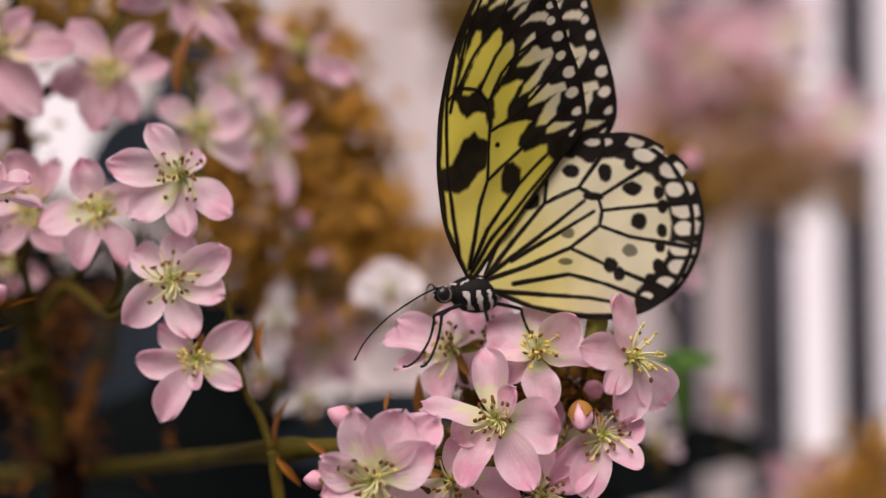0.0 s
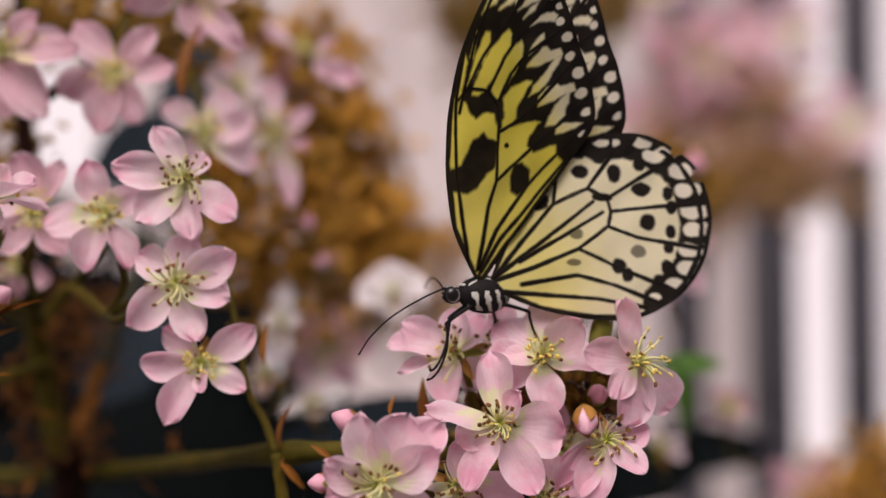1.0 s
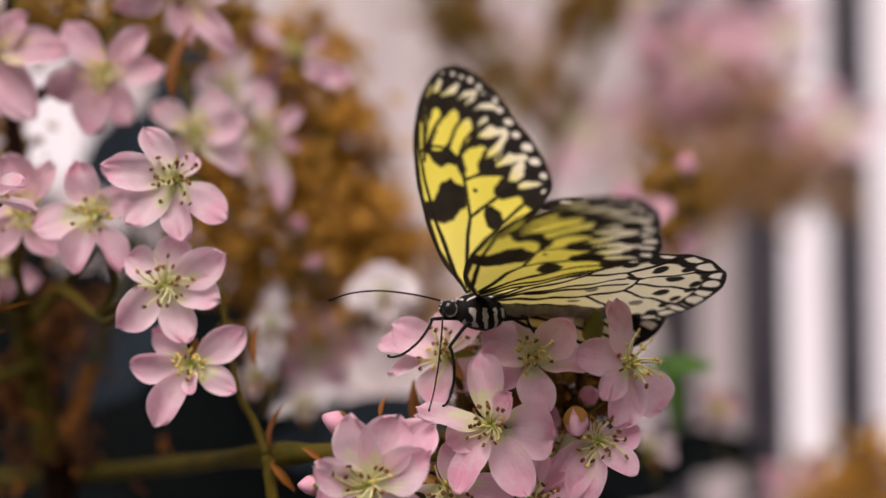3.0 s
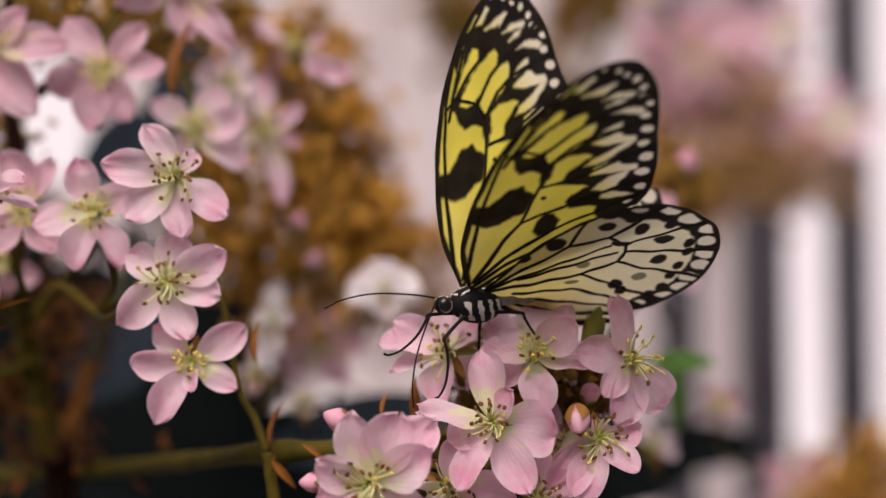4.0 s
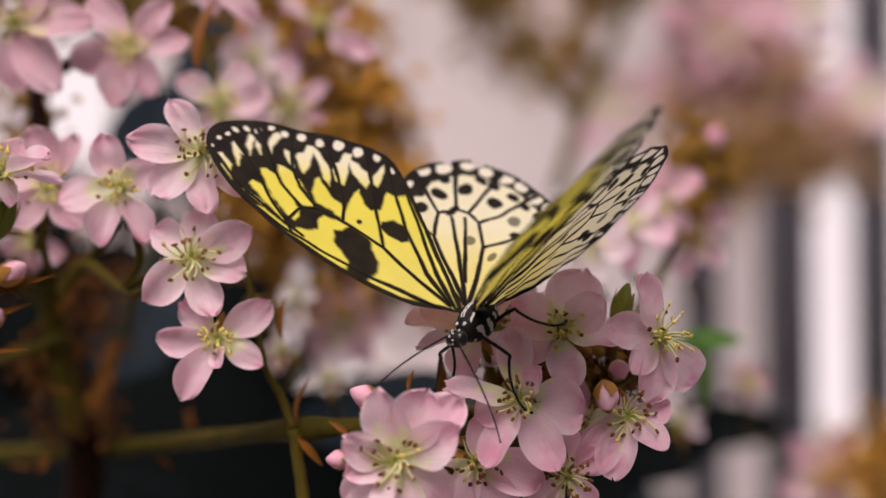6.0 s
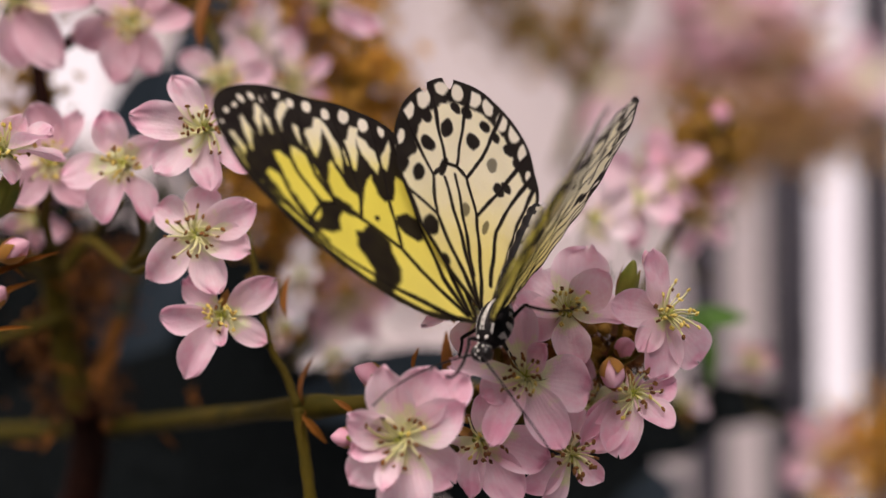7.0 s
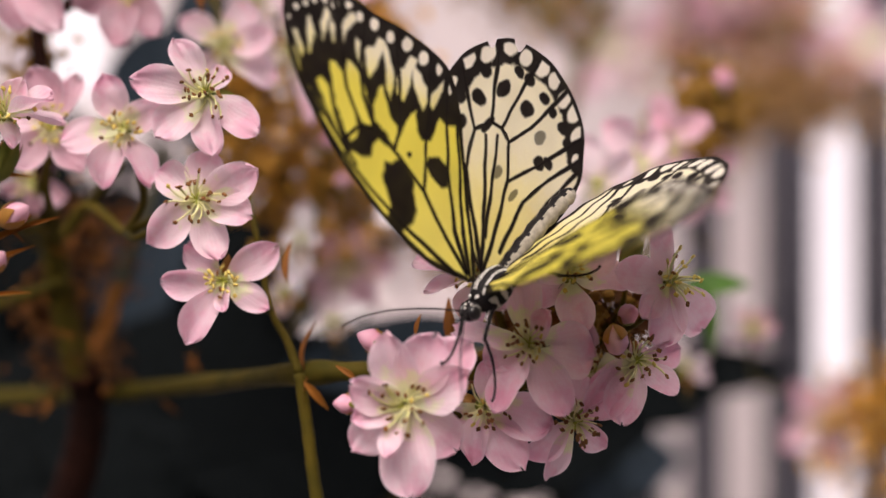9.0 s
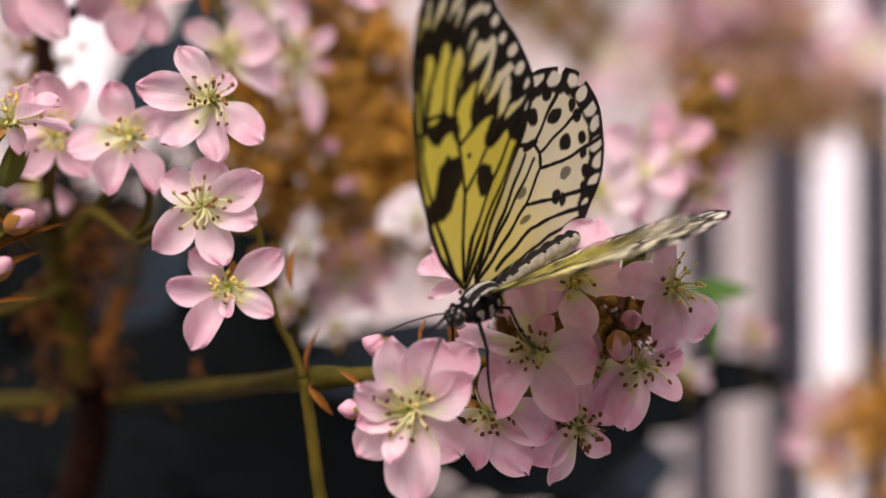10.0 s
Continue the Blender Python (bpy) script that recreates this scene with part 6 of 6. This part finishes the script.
    walk(wings["F", -1], [
        (0.0, hinge("F", -1, 101.0, -1.8, 4.6, 6.5, 2.2)),
        (1.0, hinge("F", -1, 101.0, -1.8, 4.6, 6.5, 1.2)),
        (2.0, hinge("F", -1, 91.0, 5.5, 1.7, 3.8, 2.8)),
        (2.2, hinge("F", -1, 90.0, 2.6, 0.0)),
        (2.5, hinge("F", -1, 49.1, 3.0, 1.7)),
        (2.7, hinge("F", -1, 45.3, 1.1, -1.6)),
        (3.8, hinge("F", -1, 86.8, -7.1, -0.1)),
        (4.0, hinge("F", -1, 83.0, -7.1, 0.2)),
        (4.5, hinge("F", -1, 69.1, -1.5, -3.7)),
        (4.7, hinge("F", -1, 58.6, 2.4, -5.2)),
        (5.0, hinge("F", -1, 92.5, 3.3, 6.1)),
        (5.2, hinge("F", -1, 86.4, 2.1, -11.0)),
        (5.5, hinge("F", -1, 48.3, 1.7, 6.9)),
        (5.7, hinge("F", -1, 31.4, 2.7, -2.3)),
        (6.8, hinge("F", -1, 88.8, 9.0, -7.6)),
        (7.0, hinge("F", -1, 62.9, -0.7, 1.2)),
        (7.5, hinge("F", -1, 75.5, 4.7, -4.6)),
        (8.0, hinge("F", -1, 78.4, 3.9, -2.2)),
        (8.5, hinge("F", -1, 90.5, 6.7, 0.1)),
        (9.0, hinge("F", -1, 78.1, 2.9, 1.4)),
        (9.2, hinge("F", -1, 60.8, 1.5, 3.1)),
        (9.5, hinge("F", -1, 86.8, 3.1, 10.2)),
        (9.7, hinge("F", -1, 91.5, 10.1, 3.1)),
        (10.0, hinge("F", -1, 88.7, 4.4, 0.3)),
    ])
    walk(wings["H", 1], [
        (0.0, hinge("H", 1, 91.9, 0.6, 8.0)),
        (1.0, hinge("H", 1, 91.9, 0.6, 8.0)),
        (2.0, hinge("H", 1, 73.8, 8.0, 4.0)),
        (2.2, hinge("H", 1, 44.6, 7.7, 0.6)),
        (2.5, hinge("H", 1, 19.0, 8.4, -0.6)),
        (2.7, hinge("H", 1, 19.6, -7.8, -3.6)),
        (3.8, hinge("H", 1, 36.0, 2.3, 1.1)),
        (4.0, hinge("H", 1, 34.4, 3.9, 2.9)),
        (4.5, hinge("H", 1, 28.1, 7.6, 2.7)),
        (4.7, hinge("H", 1, 19.9, 6.2, 2.5)),
        (5.0, hinge("H", 1, 58.7, 6.7, 9.4)),
        (5.2, hinge("H", 1, 67.9, 1.9, 1.6)),
        (5.5, hinge("H", 1, 43.0, 12.1, 9.7)),
        (5.7, hinge("H", 1, 35.8, 11.0, 6.4)),
        (6.8, hinge("H", 1, 55.4, 8.8, 7.3)),
        (7.0, hinge("H", 1, 50.1, 12.2, 11.0)),
        (7.5, hinge("H", 1, 52.5, 8.2, 13.3)),
        (8.0, hinge("H", 1, 57.1, 7.1, 11.4)),
        (8.5, hinge("H", 1, 56.4, 6.7, 11.8)),
        (9.0, hinge("H", 1, 10.6, 14.1, 3.7)),
        (9.2, hinge("H", 1, 5.6, 14.9, 10.0)),
        (9.5, hinge("H", 1, 20.3, 14.5, 5.4)),
        (9.7, hinge("H", 1, 48.1, 6.0, 8.8)),
        (10.0, hinge("H", 1, 26.5, 10.7, 2.3)),
    ])
    walk(wings["H", -1], [
        (0.0, hinge("H", -1, 94.2, 1.8, -8.5, 3.4, 0.2)),
        (1.0, hinge("H", -1, 94.2, 1.8, -8.5, 3.1, 0.2)),
        (2.0, hinge("H", -1, 101.9, 7.8, -4.0, 1.2, 1.2)),
        (2.2, hinge("H", -1, 90.0, 1.3, 0.1)),
        (2.5, hinge("H", -1, 49.7, 3.7, 0.0)),
        (2.7, hinge("H", -1, 47.1, -3.9, 0.0)),
        (3.8, hinge("H", -1, 86.6, 1.1, 0.0)),
        (4.0, hinge("H", -1, 84.4, 1.3, 0.0)),
        (4.5, hinge("H", -1, 68.8, 3.5, 0.0)),
        (4.7, hinge("H", -1, 59.9, 5.6, -2.0)),
        (5.0, hinge("H", -1, 89.3, -0.3, 0.0)),
        (5.2, hinge("H", -1, 85.1, 1.0, 0.0)),
        (5.5, hinge("H", -1, 44.7, 4.7, 2.1)),
        (5.7, hinge("H", -1, 27.4, 2.8, 1.4)),
        (6.8, hinge("H", -1, 83.8, 7.8, 3.1)),
        (7.0, hinge("H", -1, 70.1, 8.6, 2.0)),
        (7.5, hinge("H", -1, 75.3, 8.2, -1.5)),
        (8.0, hinge("H", -1, 77.7, 7.6, -1.9)),
        (8.5, hinge("H", -1, 85.9, 7.5, -1.8)),
        (9.0, hinge("H", -1, 78.0, 9.7, 0.4)),
        (9.2, hinge("H", -1, 57.8, 7.1, -0.7)),
        (9.5, hinge("H", -1, 77.8, 9.2, 1.0)),
        (9.7, hinge("H", -1, 82.1, 8.4, -0.5)),
        (10.0, hinge("H", -1, 83.2, 10.8, 2.1)),
    ])
    walk(legs["left_front"], [
        (0.0, aim((2.5, 1.6, -2.4), (11.6, 1.1, -12.1))),
        (1.0, aim((2.5, 1.6, -2.4), (10.4, 1.5, -15.9))),
        (2.0, aim((2.5, 1.6, -2.4), (4.9, 2.7, -18.5))),
        (2.5, aim((2.5, 1.6, -2.4), (0.9, 2.5, -21.6))),
        (2.7, aim((2.5, 1.6, -2.4), (4.1, 2.4, -18.8))),
        (3.8, aim((2.5, 1.6, -2.4), (7.6, 1.9, -16.0))),
        (4.0, aim((2.5, 1.6, -2.4), (7.8, 1.8, -16.7))),
        (4.5, aim((2.5, 1.6, -2.4), (6.1, 0.9, -17.2))),
        (4.7, aim((2.5, 1.6, -2.4), (9.9, 4.2, -20.6))),
        (5.0, aim((2.5, 1.6, -2.4), (4.1, -1.5, -20.1))),
        (5.5, aim((2.5, 1.6, -2.4), (4.0, -2.1, -20.0))),
        (5.7, aim((2.5, 1.6, -2.4), (4.7, 9.0, -19.3))),
        (6.8, aim((2.5, 1.6, -2.4), (0.5, -0.4, -20.2))),
        (7.0, aim((2.5, 1.6, -2.4), (0.5, -0.4, -20.2))),
        (7.5, aim((2.5, 1.6, -2.4), (0.6, -0.7, -20.2))),
        (8.0, aim((2.5, 1.6, -2.4), (1.2, -0.2, -20.3))),
        (8.5, aim((2.5, 1.6, -2.4), (-0.2, 2.3, -20.2))),
        (9.0, aim((2.5, 1.6, -2.4), (15.8, 4.4, -18.1))),
        (9.5, aim((2.5, 1.6, -2.4), (13.9, 4.9, -17.4))),
        (10.0, aim((2.5, 1.6, -2.4), (8.0, 11.2, -18.2))),
    ])
    walk(legs["left_hind"], [
        (0.0, aim((-2.2, 1.8, -2.0), (-14.1, 2.7, -9.7))),
        (1.0, aim((-2.2, 1.8, -2.0), (-13.6, 2.5, -10.3))),
        (2.0, aim((-2.2, 1.8, -2.0), (-15.1, 0.4, -7.1))),
        (2.7, aim((-2.2, 1.8, -2.0), (-13.6, 3.1, -4.3))),
        (4.0, aim((-2.2, 1.8, -2.0), (-12.9, 3.1, -6.6))),
        (4.5, aim((-2.2, 1.8, -2.0), (-13.1, 6.4, -7.1))),
        (4.7, aim((-2.2, 1.8, -2.0), (-12.4, 9.1, -9.2))),
        (5.0, aim((-2.2, 1.8, -2.0), (-4.8, 19.5, -4.1))),
        (5.5, aim((-2.2, 1.8, -2.0), (-2.0, 19.7, -3.8))),
        (6.8, aim((-2.2, 1.8, -2.0), (-1.9, 19.1, 2.8))),
        (7.0, aim((-2.2, 1.8, -2.0), (-1.9, 19.1, 2.8))),
        (7.5, aim((-2.2, 1.8, -2.0), (-2.6, 19.4, 1.9))),
        (8.0, aim((-2.2, 1.8, -2.0), (-1.1, 18.7, 4.0))),
        (8.5, aim((-2.2, 1.8, -2.0), (-5.4, 18.8, 3.1))),
        (9.0, aim((-2.2, 1.8, -2.0), (-13.5, 11.3, -4.6))),
        (9.5, aim((-2.2, 1.8, -2.0), (-4.0, 18.3, 4.9))),
        (9.7, aim((-2.2, 1.8, -2.0), (-9.1, 10.5, -0.7))),
        (10.0, aim((-2.2, 1.8, -2.0), (4.1, 18.6, -1.0))),
    ])
    walk(legs["right_front"], [
        (0.0, aim((2.5, -1.6, -2.4), (7.0, 1.7, -8.0))),
        (2.0, aim((2.5, -1.6, -2.4), (10.4, 1.1, -12.2))),
        (2.7, aim((2.5, -1.6, -2.4), (11.8, -1.2, -9.0))),
        (3.8, aim((2.5, -1.6, -2.4), (12.8, -1.0, -7.9))),
        (4.5, aim((2.5, -1.6, -2.4), (16.4, -7.2, -10.0))),
        (4.7, aim((2.5, -1.6, -2.4), (15.1, -5.6, -2.3))),
        (5.0, aim((2.5, -1.6, -2.4), (17.2, 3.9, 6.3))),
        (5.5, aim((2.5, -1.6, -2.4), (19.3, 0.8, -8.5))),
        (5.7, aim((2.5, -1.6, -2.4), (12.6, -4.8, -10.6))),
        (6.8, aim((2.5, -1.6, -2.4), (18.3, 0.3, 5.9))),
        (7.0, aim((2.5, -1.6, -2.4), (18.3, 0.3, 5.9))),
        (7.5, aim((2.5, -1.6, -2.4), (18.1, 1.1, 6.1))),
        (8.0, aim((2.5, -1.6, -2.4), (18.7, 0.6, 5.0))),
        (8.5, aim((2.5, -1.6, -2.4), (17.6, 2.9, 6.3))),
        (9.0, aim((2.5, -1.6, -2.4), (20.0, 2.7, -2.4))),
        (9.5, aim((2.5, -1.6, -2.4), (20.4, 0.6, -2.0))),
        (10.0, aim((2.5, -1.6, -2.4), (18.9, 3.3, 3.1))),
    ])
    walk(legs["right_hind"], [
        (0.0, aim((-2.2, -1.8, -2.0), (-4.3, -4.9, -8.1))),
        (2.0, aim((-2.2, -1.8, -2.0), (-4.5, -5.9, -8.2))),
        (4.5, aim((-2.2, -1.8, -2.0), (-2.9, -5.8, -9.8))),
        (5.0, aim((-2.2, -1.8, -2.0), (0.1, -4.6, -8.3))),
        (5.5, aim((-2.2, -1.8, -2.0), (0.6, -6.2, -11.6))),
        (6.8, aim((-2.2, -1.8, -2.0), (4.3, -9.2, -5.7))),
        (7.5, aim((-2.2, -1.8, -2.0), (5.3, -9.6, -6.9))),
        (8.5, aim((-2.2, -1.8, -2.0), (5.6, -7.7, -8.2))),
        (9.0, aim((-2.2, -1.8, -2.0), (4.8, -8.1, -7.5))),
        (10.0, aim((-2.2, -1.8, -2.0), (1.6, -4.9, -9.4))),
    ])
    walk(feelers["right"], [
        (0.0, aim((8.6, -0.8, 0.6), (2.2, -28.3, -2.2))),
        (1.0, aim((8.6, -0.8, 0.6), (4.3, -29.0, 1.3))),
        (1.6, aim((8.6, -0.8, 0.6), (15.0, -14.5, -4.6))),
        (2.0, aim((8.6, -0.8, 0.6), (21.2, -1.3, -16.1))),
        (2.5, aim((8.6, -0.8, 0.6), (29.6, -3.4, -1.7))),
        (2.7, aim((8.6, -0.8, 0.6), (30.3, -8.2, -2.0))),
        (3.8, aim((8.6, -0.8, 0.6), (28.9, -7.1, -0.9))),
        (4.5, aim((8.6, -0.8, 0.6), (26.5, -14.0, -4.7))),
        (4.7, aim((8.6, -0.8, 0.6), (26.1, -14.5, -0.2))),
        (5.0, aim((8.6, -0.8, 0.6), (29.9, -6.2, 0.6))),
        (5.5, aim((8.6, -0.8, 0.6), (25.6, -12.3, -8.5))),
        (5.7, aim((8.6, -0.8, 0.6), (21.9, -15.3, -11.8))),
        (6.8, aim((8.6, -0.8, 0.6), (26.4, -11.6, 7.8))),
        (7.0, aim((8.6, -0.8, 0.6), (26.4, -11.6, 7.8))),
        (7.5, aim((8.6, -0.8, 0.6), (27.1, -11.9, 5.0))),
        (8.0, aim((8.6, -0.8, 0.6), (26.0, -14.5, 0.4))),
        (8.5, aim((8.6, -0.8, 0.6), (26.4, -14.2, 1.3))),
        (9.0, aim((8.6, -0.8, 0.6), (25.4, -15.9, 8.1))),
        (9.5, aim((8.6, -0.8, 0.6), (29.2, -8.4, 1.7))),
        (10.0, aim((8.6, -0.8, 0.6), (30.5, -0.5, 2.1))),
    ])
    walk(feelers["left"], [
        (0.0, aim((8.6, 0.8, 0.6), (25.2, -0.4, -14.1))),
        (1.0, aim((8.6, 0.8, 0.6), (25.3, -0.4, -12.4))),
        (2.0, aim((8.6, 0.8, 0.6), (21.4, 2.8, -15.6))),
        (2.5, aim((8.6, 0.8, 0.6), (8.1, 3.9, -21.3))),
        (2.7, aim((8.6, 0.8, 0.6), (7.9, 3.8, -21.9))),
        (3.8, aim((8.6, 0.8, 0.6), (16.8, 1.4, -18.8))),
        (4.0, aim((8.6, 0.8, 0.6), (14.2, 2.2, -21.4))),
        (4.5, aim((8.6, 0.8, 0.6), (9.5, 1.9, -22.4))),
        (4.7, aim((8.6, 0.8, 0.6), (18.2, 0.9, -17.3))),
        (5.0, aim((8.6, 0.8, 0.6), (22.8, 14.9, -8.7))),
        (5.5, aim((8.6, 0.8, 0.6), (10.8, 10.1, -21.0))),
        (5.7, aim((8.6, 0.8, 0.6), (10.5, 7.8, -21.6))),
        (6.8, aim((8.6, 0.8, 0.6), (18.9, 13.4, -16.0))),
        (7.0, aim((8.6, 0.8, 0.6), (18.9, 13.4, -16.0))),
        (7.5, aim((8.6, 0.8, 0.6), (17.1, 14.8, -17.0))),
        (8.0, aim((8.6, 0.8, 0.6), (18.7, 13.4, -15.7))),
        (8.5, aim((8.6, 0.8, 0.6), (23.8, 10.7, -15.7))),
        (9.0, aim((8.6, 0.8, 0.6), (26.4, 12.7, -4.5))),
        (9.5, aim((8.6, 0.8, 0.6), (24.6, 2.6, -17.0))),
        (10.0, aim((8.6, 0.8, 0.6), (27.4, 11.2, -4.0))),
    ])

motions()
